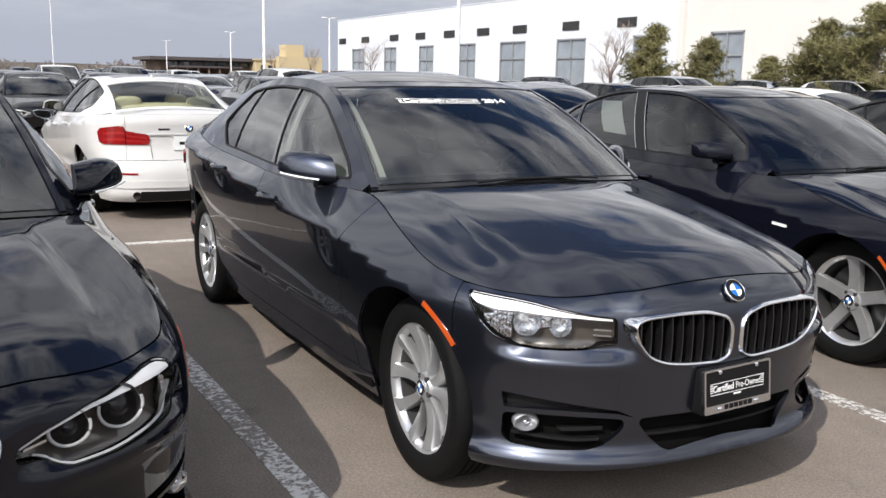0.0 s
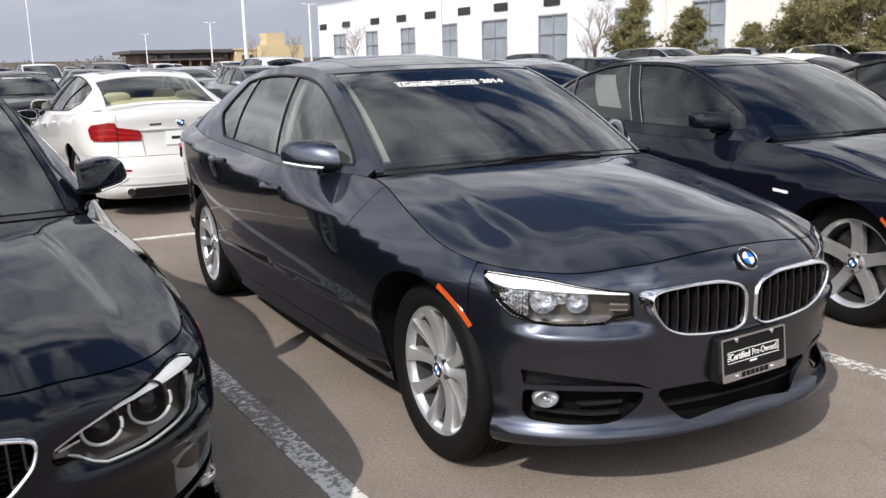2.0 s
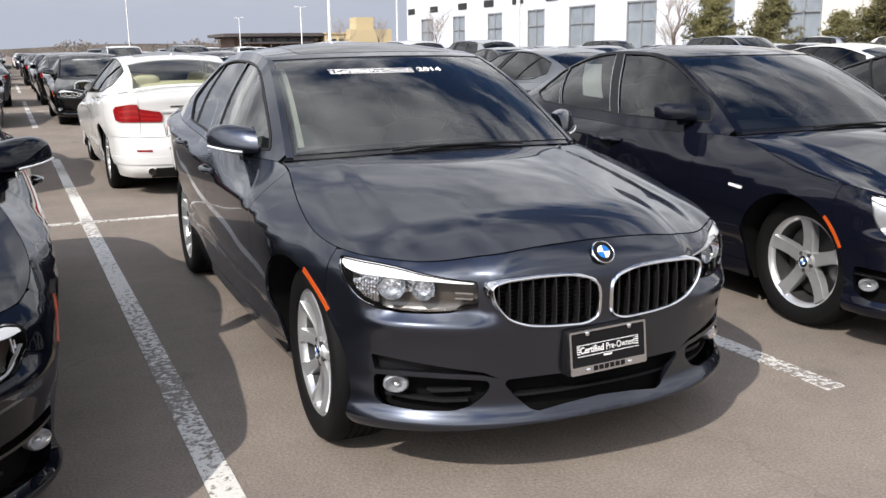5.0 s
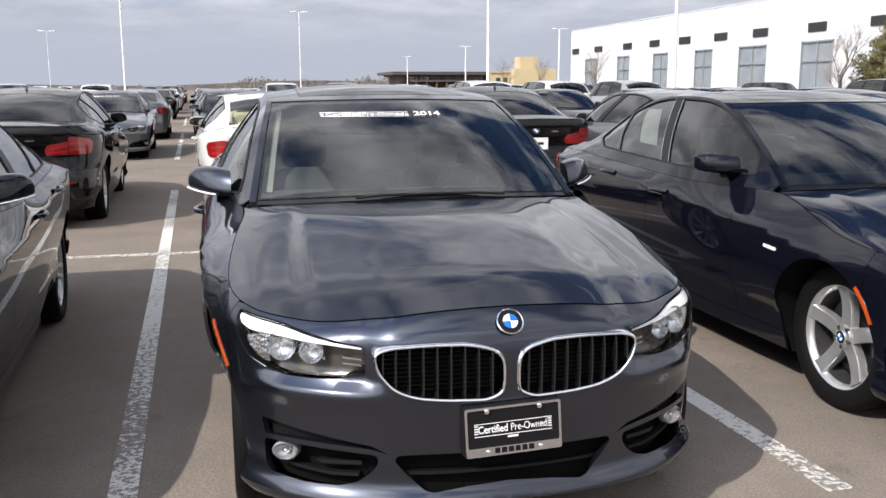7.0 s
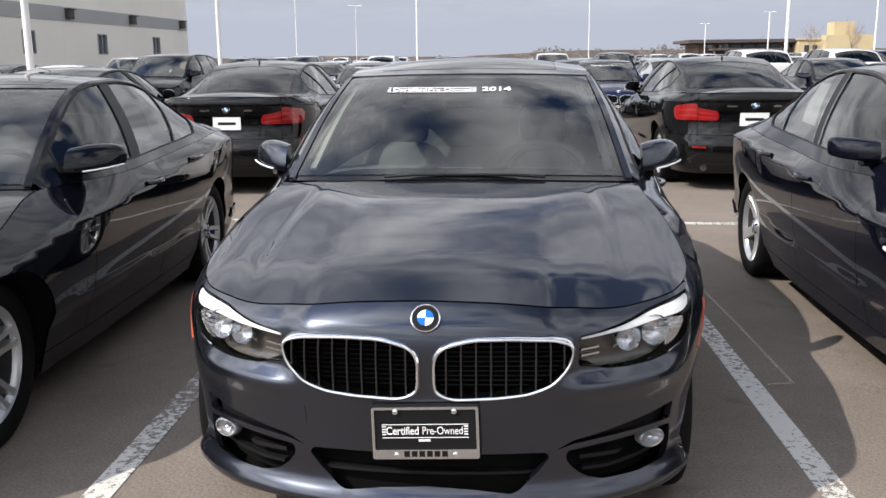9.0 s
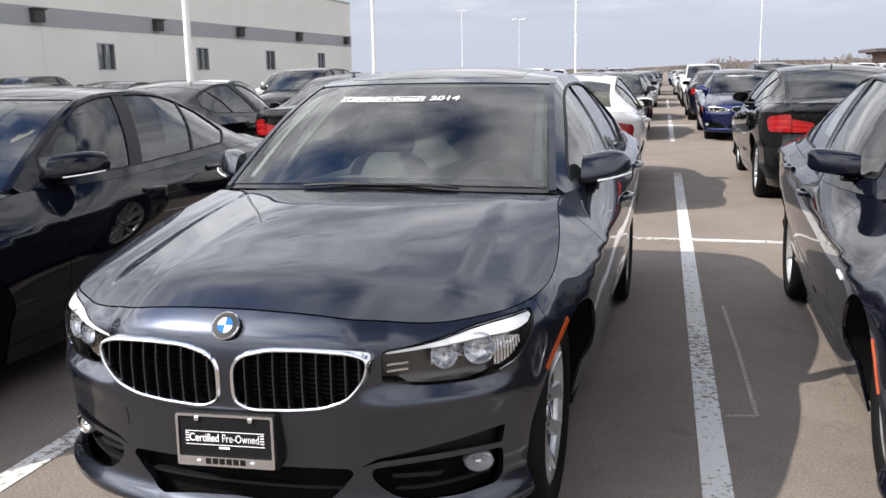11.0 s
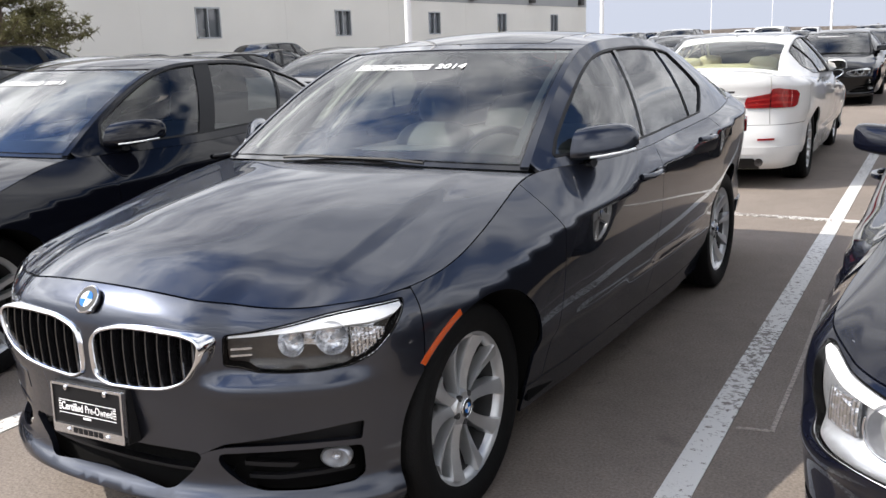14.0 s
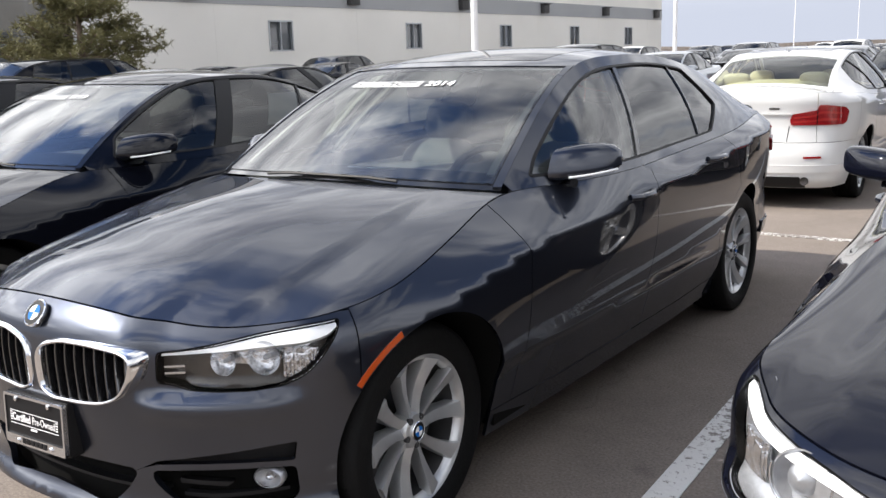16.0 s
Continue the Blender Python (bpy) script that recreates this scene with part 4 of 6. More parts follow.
    f_loop = [(s_end, hub + math.sqrt(ar * ar - .29 ** 2))] + arch(0, 180 - math.degrees(math.acos(.29 / ar)), 0, 26)[1:] + [(Sy(ar), .27), (sd0 + .0, .27)] + tops_between(sd0, s_end)
    both("fender", f_loop, [], body)
    yr = wb - ar
    rear_arch = arch(wb, 180, 0, 30)
    door_arch = [(Sy(wb + (ar + .075) * math.cos(radians(a))), hub + (ar + .075) * math.sin(radians(a))) for a in np.linspace(172, 118, 8)]
    if lod < 2:
        both("front_door", [(sd0, .27), (sd1, .27)] + tops_between(sd1, sd0), [], body)
        both("rear_door", [(sd1, .27), (Sy(yr - .10), .27)] + door_arch + tops_between(sd2, sd1), [], body)
        q_loop = [(Sy(yr - .10), .27), (Sy(yr), .27)] + rear_arch + [(Sy(wb + ar), .30)]
        q_end = Sy(min(wb + ar + .10, S["belt_y"][-1] - .02))
        q_loop += [(q_end, .30)] + tops_between(q_end, sd2) + [(a, b) for a, b in door_arch[::-1]]
        both("quarter_panel", q_loop, [], body)
    else:
        q_end = Sy(min(wb + ar + .10, S["belt_y"][-1] - .02))
        both("body_side", [(sd0, .27), (Sy(yr), .27)] + rear_arch + [(Sy(wb + ar), .30), (q_end, .30)] + tops_between(q_end, sd0, 20), [], body)
    both("rocker_panel", [(Sy(ar), .175), (Sy(yr), .175), (Sy(yr), .27), (Sy(ar), .27)], [], body)
    # --- rear bumper and tail, one piece across ---
    right = [(q_end, .19), (length, .19)]
    mirr = lambda pts: [(2 * length - a, b) for a, b in pts]

    def skin_t(p):
        q = p.copy()
        over = q[:, 0] > length
        q[over, 0] = 2 * length - q[over, 0]
        r = skin(q)
        r[over, 0] *= -1
        return r
    if hub:
        up = tops_between(q_end, length, 24)
        s_bt, z_bt = length - .62, .60
        if lod == 2:
            whole_t = [(q_end, .19), (2 * length - q_end, .19)] + mirr(up) + up[-2::-1]
            hang("rear_bumper", sheet("rear_bumper", skin_t, shrunk(dense(whole_t, .1), .002), [], h, body, .02), root)
        else:
            low_t = [(q_end, .19), (2 * length - q_end, .19), (2 * length - q_end, z_bt), (q_end, z_bt)]
            hang("rear_bumper", sheet("rear_bumper", skin_t, shrunk(dense(low_t, .05), .002), [], h, body, .02), root)
            upc = tops_between(q_end, s_bt, 12)
            both("rear_corner", [(q_end, z_bt), (s_bt, z_bt)] + upc[::-1], [], body)
            upb = tops_between(s_bt, length, 14)
            boot = [(s_bt, z_bt), (2 * length - s_bt, z_bt)] + mirr(upb) + upb[-2::-1]
            hang("boot_face", sheet("boot_face", skin_t, shrunk(dense(boot, .05), .003), [], h, body, .02), root)
        if tails:
            z1 = float(zb(np.array([length - .3]))[0])
            ti = length - .45
            to = Sy(min(S["plan_y"][-5] - .12, wb + .75))
            to = max(to, q_end + .015)
            if brow == "gt":
                to = Sy(3.42)
                tlamp = rounded([(ti, z1 - .232), (ti + .004, z1 - .182), (ti - .20, z1 - .150), (to + .07, z1 - .118), (to, z1 - .138), (to + .06, z1 - .212), (ti - .20, z1 - .238)], .018, 4)
            else:
                # tall at the corner, stepped down where the boot lid begins
                ti, to = length - .385, length - .96
                tlamp = rounded([(ti - .01, .752), (ti + .004, .800), (ti - .018, .850), (length - .615, .884), (length - .632, .926), (length - .70, .930), (to + .05, .905), (to, .868), (to + .015, .775), (to + .06, .752)], .012, 3)
            for ob in on_skin("tail_light", tlamp, REDLENS, .012, .016, lab="red glossy tail lamp"):
                if lod < 2:
                    m_ = ob.data.vertices[0].co.x < 0
                    for q0, q1 in ((.22, .34), (.58, .70)):
                        xs = np.linspace(to + .085, ti - .03, 16)
                        lo_, hi_ = np.array([span(tlamp, x) for x in xs]).T
                        bar = np.vstack([np.column_stack([xs, lo_ + (hi_ - lo_) * q0]), np.column_stack([xs, lo_ + (hi_ - lo_) * q1])[::-1]])
                        hang("light_bar", sheet("light_bar", skin, bar, [], .05, REDBRIGHT, .003, .0135, m_), ob, "brighter red light bar")
                    hang("lamp_split", sheet("lamp_split", skin, np.array([(ti - .238, span(tlamp, ti - .238)[0]), (ti - .231, span(tlamp, ti - .231)[0]), (ti - .231, span(tlamp, ti - .231)[1]), (ti - .238, span(tlamp, ti - .238)[1])]), [], .03, UNDER, .002, .0145, m_), ob)
            strip = np.array([(ti - .27, .465), (ti - .12, .462), (ti - .12, .480), (ti - .27, .483)])
            on_skin("rear_reflector", strip, REDLENS, .006, .008, lab="thin red reflector")
            if lod < 2:
                c = skin(np.array([[length - .001, z1 - .130]]))[0]
                roundel(.041, root, Matrix.Translation((0, c[1] + .004, z1 - .130)) @ Vector((0, .95, .2)).to_track_quat("Z", "Y").to_matrix().to_4x4())
                rp = sheet("rear_plate", skin_t, np.array([(length - .155, z1 - .345), (length + .155, z1 - .345), (length + .155, z1 - .210), (length - .155, z1 - .210)]), [], .1, PAPER, .012, .012)
                pob = hang("rear_plate", rp, root, "white paper dealer plate")
                hang("plate_bar", sheet("plate_bar", skin_t, np.array([(length - .10, z1 - .292), (length + .10, z1 - .292), (length + .10, z1 - .262), (length - .10, z1 - .262)]), [], .1, TRIM, .002, .014), pob)
                for sg in (1, -1):
                    p = tube([(sg * .52, S["plan_y"][-1] - .16, .26), (sg * .52, S["plan_y"][-1] - .055, .262)], .038, 14)
                    hang("exhaust_pipe", mesh_from("exhaust_pipe", *p, CHROME, sharp=50), root, "round chrome exhaust tip")
                for a0, a1 in ((length - .30, length - .19), (length + .20, length + .29)):
                    hang("model_mark", sheet("model_mark", skin_t, np.array([(a0, z1 - .150), (a1, z1 - .150), (a1, z1 - .132), (a0, z1 - .132)]), [], .1, SATIN, .002, .003), root, "small chrome mark")
                crease = np.array([(length - .40, z1 - .196), (length + .40, z1 - .196), (length + .40, z1 - .180), (length - .40, z1 - .180)])
                hang("boot_crease", sheet("boot_crease", skin_t, crease, [], .08, body, .016, .014), root)
                both("boot_shut_line", np.array([(ti + .02, z_bt + .01), (ti + .026, z_bt + .01), (ti + .010, .745), (ti + .004, .745)]), [], UNDER, .002, .002, 0)
                step_ = np.array([(q_end + .10, .335), (2 * length - q_end - .10, .335), (2 * length - q_end - .10, .405), (q_end + .10, .405)])
                hang("bumper_step", sheet("bumper_step", skin_t, step_, [], .08, body, .016, .012), root)
                valance = np.array([(length - .55, .20), (length + .55, .20), (length + .48, .30), (length - .48, .30)])
                hang("valance", sheet("valance", skin_t, valance, [], .08, TRIM, .01, .006), root)

    # --- bonnet, screen, roof, back window, deck ---
    s_cowl = Sy(S["rail_y"][0])
    rl = hermite(S["rail_y"], np.stack([S["rail_x"], S["rail_z"]], 1))

    dside = edge(np.array([s_tail]))[0]
    rend = S["rail_y"][-1]

    def rail(y):
        y = np.asarray(y, float)
        r = np.array(rl(y))
        if dside[1] > rend:
            k = np.clip((y - rend) / (dside[1] - rend), 0, 1)[:, None]
            r = r * (1 - k) + np.array((dside[0], dside[2])) * k
        return np.column_stack([r[:, 0], y, r[:, 1]])
    cy, cz = S["cowl"]
    e1 = edge(np.array([s_cowl]))[0]
    front = lambda u: edge(u ** 1.0 * s_end)
    rear = lambda u: np.column_stack([u * e1[0], cy + (e1[1] - cy) * u ** 2.4, cz + (e1[2] - cz) * u ** 2])
    f0 = edge(np.zeros(1))[0]
    midc = hermite((0, .12, .35, .65, 1), np.array([(0, f0[1], f0[2]), (0, f0[1] + (cy - f0[1]) * .12, f0[2] + (cz - f0[2]) * .26), (0, f0[1] + (cy - f0[1]) * .35, f0[2] + (cz - f0[2]) * .52), (0, f0[1] + (cy - f0[1]) * .65, f0[2] + (cz - f0[2]) * .78), (0, cy, cz)]))
    side_e = lambda v: edge(s_end + (s_cowl - s_end) * v)
    ridge = lambda u, v: .009 * (1 - step(.56 + .12 * v, .66 + .12 * v, u)) * np.sin(np.pi * np.clip(v, 0, 1)) ** .8
    bonnet = coons(front, rear, midc, side_e, ridge)
    uh = h / 1.0
    sq = lambda a, b, c, d: dense([(a, c), (b, c), (b, d), (a, d)], .04)
    hang("hood", sheet("hood", bonnet, sq(-.998, .998, .0025, .985), [], uh, body, .015), root)
    # screen
    hy, hzz = S["header"]
    y0r, y1r = S["rail_y"][0], S["ws_y"]
    ra = lambda y: rail(np.atleast_1d(np.asarray(y, float)))
    r0, r1 = ra(y0r)[0], ra(y1r)[0]
    wf = lambda u: np.column_stack([u * r0[0], cy + .02 + (r0[1] - cy - .02) * u ** 2.4, cz + .004 + (r0[2] - cz - .004) * u ** 2])
    wr = lambda u: np.column_stack([u * r1[0], hy + (r1[1] - hy) * u ** 2.2, hzz + (r1[2] - hzz) * u ** 2.2])
    wm = lambda v: np.column_stack([0 * v, cy + .02 + (hy - cy - .02) * v, cz + .004 + (hzz - cz - .004) * v + .025 * np.sin(np.pi * v)])
    we = lambda v: ra(y0r + (y1r - y0r) * v)
    screen = coons(wf, wr, wm, we)
    hang("windscreen", sheet("windscreen", screen, sq(-.955, .955, .03, .955), [], .06, GLASS, 0.006), root, "curved windscreen mirroring the sky")
    # black band and pillars round the screen
    hang("screen_frame", sheet("screen_frame", screen, sq(-1.0, 1.0, .0, 1.0), [sq(-.94, .94, .045, .945)], .06, GLOSS, 0.0, -.004), root)
    if lod < 2 and S["seats"] is not SEATBLACK:
        for a, b in ((.890, .935), (-.935, -.890)):
            hang("pillar_lining", sheet("pillar_lining", screen, sq(a, b, .12, .93), [], .05, LINING, .01, -.03), root, "pale pillar lining")
    for a, b in ((.962, 1.0), (-1.0, -.962)):
        hang("a_pillar", sheet("a_pillar", screen, sq(a, b, .01, 1.0), [], .05, body, .01, .004), root)
    # roof
    by, bz = S["back"]
    ty, tz_ = S["roof_top"]
    y2r = S["bk_y"]
    r2 = ra(y2r)[0]
    rf = wr
    rb = lambda u: np.column_stack([u * r2[0], by + (r2[1] - by) * u ** 2.2, bz + (r2[2] - bz) * u ** 2.2])
    mz = hermite((hy, (hy + ty) / 2, ty, (ty + by) / 2 + .1, by), (hzz, hzz + (tz_ - hzz) * .80, tz_, tz_ - (tz_ - bz) * .36, bz))
    rm = lambda v: np.column_stack([0 * v, hy + (by - hy) * v, mz(hy + (by - hy) * v)])
    re_ = lambda v: ra(y1r + (y2r - y1r) * v)
    roof = coons(rf, rb, rm, re_)
    if lod < 2:
        panes = [rounded([(-.74, .06), (.74, .06), (.74, .44), (-.74, .44)], .03, 3), rounded([(-.74, .47), (.74, .47), (.72, .80), (-.72, .80)], .03, 3)]
        hang("roof", sheet("roof", roof, sq(-1, 1, .0, 1.0), panes, .05, body, .01), root)
        for p in panes:
            hang("sunroof", sheet("sunroof", roof, shrunk(p, .004), [], .08, ROOFGLASS, .01, .001), root, "dark glass sunroof panel")
        fin = rings([[(x * w, by - .18 + yy, bz + .01 + zz) for x, yy in ((-1, 0), (-.6, -.5 * ll), (0, -ll), (.6, -.5 * ll), (1, 0), (0, ll * .7))] for w, ll, zz in ((.022, .09, -.02), (.018, .08, .02), (.006, .04, .052))])
        hang("roof_fin", mesh_from("roof_fin", *fin, body), root, "shark-fin aerial")
    else:
        hang("roof", sheet("roof", roof, sq(-1, 1, 0, 1), [], .12, body, .01), root)
    # back window
    dy, dz = S["deck"]
    y3r = S["dk_y"]
    r3 = ra(y3r)[0]
    bb = lambda u: np.column_stack([u * r3[0], dy + (r3[1] - dy) * u ** 2.2, dz + (r3[2] - dz) * u ** 2.2])
    bm_ = lambda v: np.column_stack([0 * v, by + (dy - by) * v, bz + (dz - bz) * v + .03 * np.sin(np.pi * v)])
    be = lambda v: ra(y2r + (y3r - y2r) * v)
    backw = coons(rb, bb, bm_, be)
    hang("rear_window", sheet("rear_window", backw, sq(-.94, .94, .045, .95), [], .07, CLEARGLASS if S["seats"] is SEATBEIGE else DARKGLASS, .006, -.002), root, "sloping rear window")
    hang("rear_window_frame", sheet("rear_window_frame", backw, sq(-1, 1, 0, 1), [sq(-.93, .93, .055, .94)], .07, body, .01), root)
    # deck lid
    tailedge = lambda u: edge(length - u * (length - s_tail))
    t0 = edge(np.array([length]))[0]
    dm = lambda v: np.column_stack([0 * v, dy + (t0[1] - dy) * v, dz + (t0[2] - dz) * v + S.get("lidrise", .012) * np.sin(np.pi * v)])
    if dside[1] > rend:
        de = lambda v: ra(r3[1] + (dside[1] - r3[1]) * v)
    else:
        de = lambda v: np.column_stack([r3[0] + (dside[0] - r3[0]) * v, r3[1] + (dside[1] - r3[1]) * v, r3[2] + (dside[2] - r3[2]) * v])
    deck = coons(bb, tailedge, dm, de)
    hang("tailgate" if brow == "gt" else "boot_lid", sheet("deck", deck, sq(-1, 1, 0, 1), [], .06 if lod < 2 else .1, body, .012, .002), root)

    # --- greenhouse sides ---
    def green(p):
        y, z = p[:, 0], p[:, 1]
        b = edge(s_of_y(y))
        r = rail(np.clip(y, S["rail_y"][0], max(rend, dside[1])))
        q = np.clip((z - b[:, 2]) / np.maximum(r[:, 2] - b[:, 2], .02), -.2, 1.1)
        x = b[:, 0] + (r[:, 0] - b[:, 0]) * q + .030 * np.sin(np.pi * np.clip(q, 0, 1)) * np.clip((r[:, 2] - b[:, 2]) / .3, 0, 1)
        return np.column_stack([x, y, z])
    yb = lambda y: float(zb(np.array([Sy(y)]))[0])
    rz = lambda y: float(rail(np.array([y]))[0][2])
    w0, w1, w2, wz = S["win"]
    ylo, yhi = S["rail_y"][0] + .03, min(max(rend, dside[1]), S["belt_y"][-1]) - (.006 if dside[1] > rend else .03)
    outer = [(y, yb(y)) for y in np.linspace(ylo, yhi, 24)] + [(y, max(rz(y), yb(y) + .004)) for y in np.linspace(yhi, ylo, 40)]
    sill_, head_ = {"gt": (.036, .045), "ring": (.046, .016), "e": (.066, .016)}[brow]
    win = [(y, yb(y) + sill_) for y in np.linspace(w0, w1, 16)] + [(w2, wz)] + [(y, rz(y) - head_) for y in np.linspace(w2 - .12, w0 + .07, 26)]
    win = rounded(win, .02, 3)
    for mir in (False, True):
        go = dict(mirror=mir)
        hang("side_frame", sheet("side_frame", green, outer, [win], .06 if lod < 2 else .12, body, .015, 0, mir), root)
        trim = shrunk(win, -.004)
        hang("window_trim", sheet("window_trim", green, trim, [shrunk(win, .005)], .06, SATIN if S["chrome_windows"] else TRIM, .012, .003, mir), root)
        (bb0, bt0), (cb0, ct0) = S["pillar_b"], S["pillar_c"]
        bwd, cwd = {"gt": (.017, .007), "ring": (.066, .012), "e": (.050, .010)}[brow]
        for nm, (pb, pt), wd in (("b_pillar", S["pillar_b"], bwd), ("c_divider", S["pillar_c"], cwd)):
            lp = clip(clip(shrunk(win, .004), (pb + wd, .9), (pt + wd, 1.4)), (pt - wd, 1.4), (pb - wd, .9))
            if len(lp) > 2:
                hang(nm, sheet(nm, green, lp, [], .06, GLOSS if brow == "gt" else TRIM, .012, .001, mir), root)
                if brow == "e":
                    # satin strips stand in for reflections along the gloss black pillar edges
                    for e0 in (wd, -wd - .005):
                        ln = clip(clip(shrunk(win, .004), (pb + e0 + .005, .9), (pt + e0 + .005, 1.4)), (pt + e0, 1.4), (pb + e0, .9))
                        if len(ln) > 2:
                            hang("window_edge", sheet("window_edge", green, ln, [], .06, SATIN, .006, .003, mir), root, "thin bright strip drawn as the glint on a black window edge")
                if nm == "b_pillar" and lod == 0:
                    hang("pillar_lining", sheet("pillar_lining", green, shrunk(lp, -.012), [], .06, LINING, .015, -.045, mir), root, "pale pillar lining")
        gl = shrunk(win, .004)
        p1 = clip(gl, (bb0 - bwd, .9), (bt0 - bwd, 1.4))
        p2 = clip(clip(gl, (bt0 + bwd, 1.4), (bb0 + bwd, .9)), (cb0 - cwd, .9), (ct0 - cwd, 1.4))
        p3 = clip(gl, (ct0 + cwd, 1.4), (cb0 + cwd, .9))
        for nm, lp in (("front_side_window", p1), ("rear_side_window", p2), ("quarter_window", p3)):
            if len(lp) > 2:
                hang(nm, sheet(nm, green, lp, [], .08, CLEARGLASS if S["seats"] is SEATBEIGE else GLASS if (brow == "gt" and nm == "front_side_window") else DARKGLASS, .004, -.006, mir), root, "tinted side window")
    if S.get("paper"):
        m_ = S["paper"] == "right"
        lp = np.array([(1.88, 1.09), (2.14, 1.10), (2.40, 1.315), (2.14, 1.315)] if m_ else [(1.96, 1.07), (2.24, 1.07), (2.42, 1.26), (2.12, 1.26)])
        hang("window_sheet", sheet("window_sheet", green, lp, [], .08, PAPER, .001, -.014, m_), root, "white price sheet behind the rear side window")
    if S.get("badge"):
        on_skin("fender_badge", rounded([(Sy(.32), .682), (Sy(.42), .689), (Sy(.42), .704), (Sy(.32), .697)], .005, 2), LAMPWHITE, .006, .008, lab="small clear side lamp")
    # --- cabin ---
    bw = .66
    if lod < 2:
        hang("cabin_tub", mesh_from("cabin_tub", *rings([[(x, y, z) for x, z in ((-bw, .30), (bw, .30), (bw + .04, .90), (-bw - .04, .90))] for y in (.45, dy - .15)], False), SEATBEIGE if S["seats"] is SEATBEIGE else CABIN, False), root)
        dash = blob(.68, .26, .10, pose(0, cy + .36, .875), 4)
        hang("dashboard", mesh_from("dashboard", *dash, DASH), root, "black dashboard")
        for sg in (1, -1):
            x = .37 * sg
            seat = joined(blob(.26, .27, .10, pose(x, 1.42, .46), 4), blob(.25, .10, .31, pose(x, 1.74, .71, -18), 3.5))
            so = hang("front_seat", mesh_from("front_seat", *seat, S["seats"]), root, "leather front seat")
            hang("headrest", mesh_from("headrest", *blob(.13, .055, .10, pose(x, 1.87, 1.09, -10), 3.5), SEATBLACK if S["seats"] is SEATGREY else S["seats"]), so)
            hang("rear_headrest", mesh_from("rear_headrest", *blob(.14, .05, .09, pose(x, 2.86, 1.10, -12), 3.5), S["seats"]), root, "rear headrest")
        hang("rear_seat", mesh_from("rear_seat", *joined(blob(.62, .28, .12, pose(0, 2.5, .50), 4), blob(.62, .11, .33, pose(0, 2.80, .80, -18), 4)), S["seats"]), root)
        # steering wheel on the car's own left
        ring = [Vector((.185 * math.cos(a), .185 * math.sin(a), 0)) for a in np.linspace(0, 2 * math.pi, 29)]
        sv = joined(tube(ring, .016, 8), blob(.075, .06, .025, Matrix(), 3), blob(.17, .018, .01, Matrix(), 3))
        hang("steering_wheel", mesh_from("steering_wheel", *moved(sv, pose(.36, cy + .60, .885, 62, 0, 0)), SEATBLACK), root, "black steering wheel")
        hang("rear_view_mirror", mesh_from("rear_view_mirror", *blob(.11, .02, .035, pose(0, hy - .06, hzz - .10, 10), 3.5), DASH), root)
        for sg in (1, -1):
            wp = tube([screen(np.array([[.05 + .45 * sg, .004]]))[0] + (0, -.004, .006), screen(np.array([[.28 * sg + .05, .012]]))[0] + (0, -.004, .008), screen(np.array([[-.30 * sg + .05, .016]]))[0] + (0, -.004, .007)], .006, 6)
            hang("wiper", mesh_from("wiper", *wp, TRIM), root, "black wiper blade")
    else:
        hang("cabin_tub", mesh_from("cabin_tub", *rings([[(x, y, z) for x, z in ((-bw, .30), (bw, .30), (bw + .04, .92), (-bw - .04, .92))] for y in (.45, dy - .15)]), DASH, False), root)
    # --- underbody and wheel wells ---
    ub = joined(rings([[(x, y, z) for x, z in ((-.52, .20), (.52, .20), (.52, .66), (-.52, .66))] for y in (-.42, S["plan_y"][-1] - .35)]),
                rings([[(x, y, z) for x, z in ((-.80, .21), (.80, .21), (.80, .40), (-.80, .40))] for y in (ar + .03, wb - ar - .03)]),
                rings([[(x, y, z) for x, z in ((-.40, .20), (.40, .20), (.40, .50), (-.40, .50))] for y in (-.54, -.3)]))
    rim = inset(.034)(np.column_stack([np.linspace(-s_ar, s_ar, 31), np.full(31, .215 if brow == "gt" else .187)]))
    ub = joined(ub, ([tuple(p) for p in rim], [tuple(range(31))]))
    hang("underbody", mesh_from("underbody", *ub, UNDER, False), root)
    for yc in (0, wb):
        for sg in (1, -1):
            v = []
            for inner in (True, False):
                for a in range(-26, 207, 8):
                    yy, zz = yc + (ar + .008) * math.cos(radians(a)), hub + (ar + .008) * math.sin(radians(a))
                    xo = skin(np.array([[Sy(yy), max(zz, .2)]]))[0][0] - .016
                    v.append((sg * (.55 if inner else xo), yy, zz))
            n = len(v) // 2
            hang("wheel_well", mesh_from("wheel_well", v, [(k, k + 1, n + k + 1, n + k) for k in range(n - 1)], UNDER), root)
    # --- wheels ---
    if lod < 2:
        first = alloy_wheel(S["style"], hub, root, S.get("spin", .3))
        tr = S["track"] - .110
        first.matrix_basis = pose(tr, 0, hub)
        for x, y in ((-1, 0), (1, wb), (-1, wb)):
            w = copy_thing(first, pose(x * (tr + (.040 if y else 0)), y, hub, 40 * y, 0, 0 if x > 0 else 180))
    else:
        v, f = lathe([(hub * .62, .098), (hub * .70, .112), (hub * .95, .108), (hub, .08), (hub, -.09)], 20)
        vr, fr_ = lathe([(.001, .07), (hub * .30, .07), (hub * .60, .085), (hub * .66, .10)], 20)
        wm_, rm_ = mesh_from("tyre", v, f, RUBBER), mesh_from("rim", vr, fr_, ALLOY)
        for x, y in ((1, 0), (-1, 0), (1, wb), (-1, wb)):
            w = hang("wheel", wm_, root)
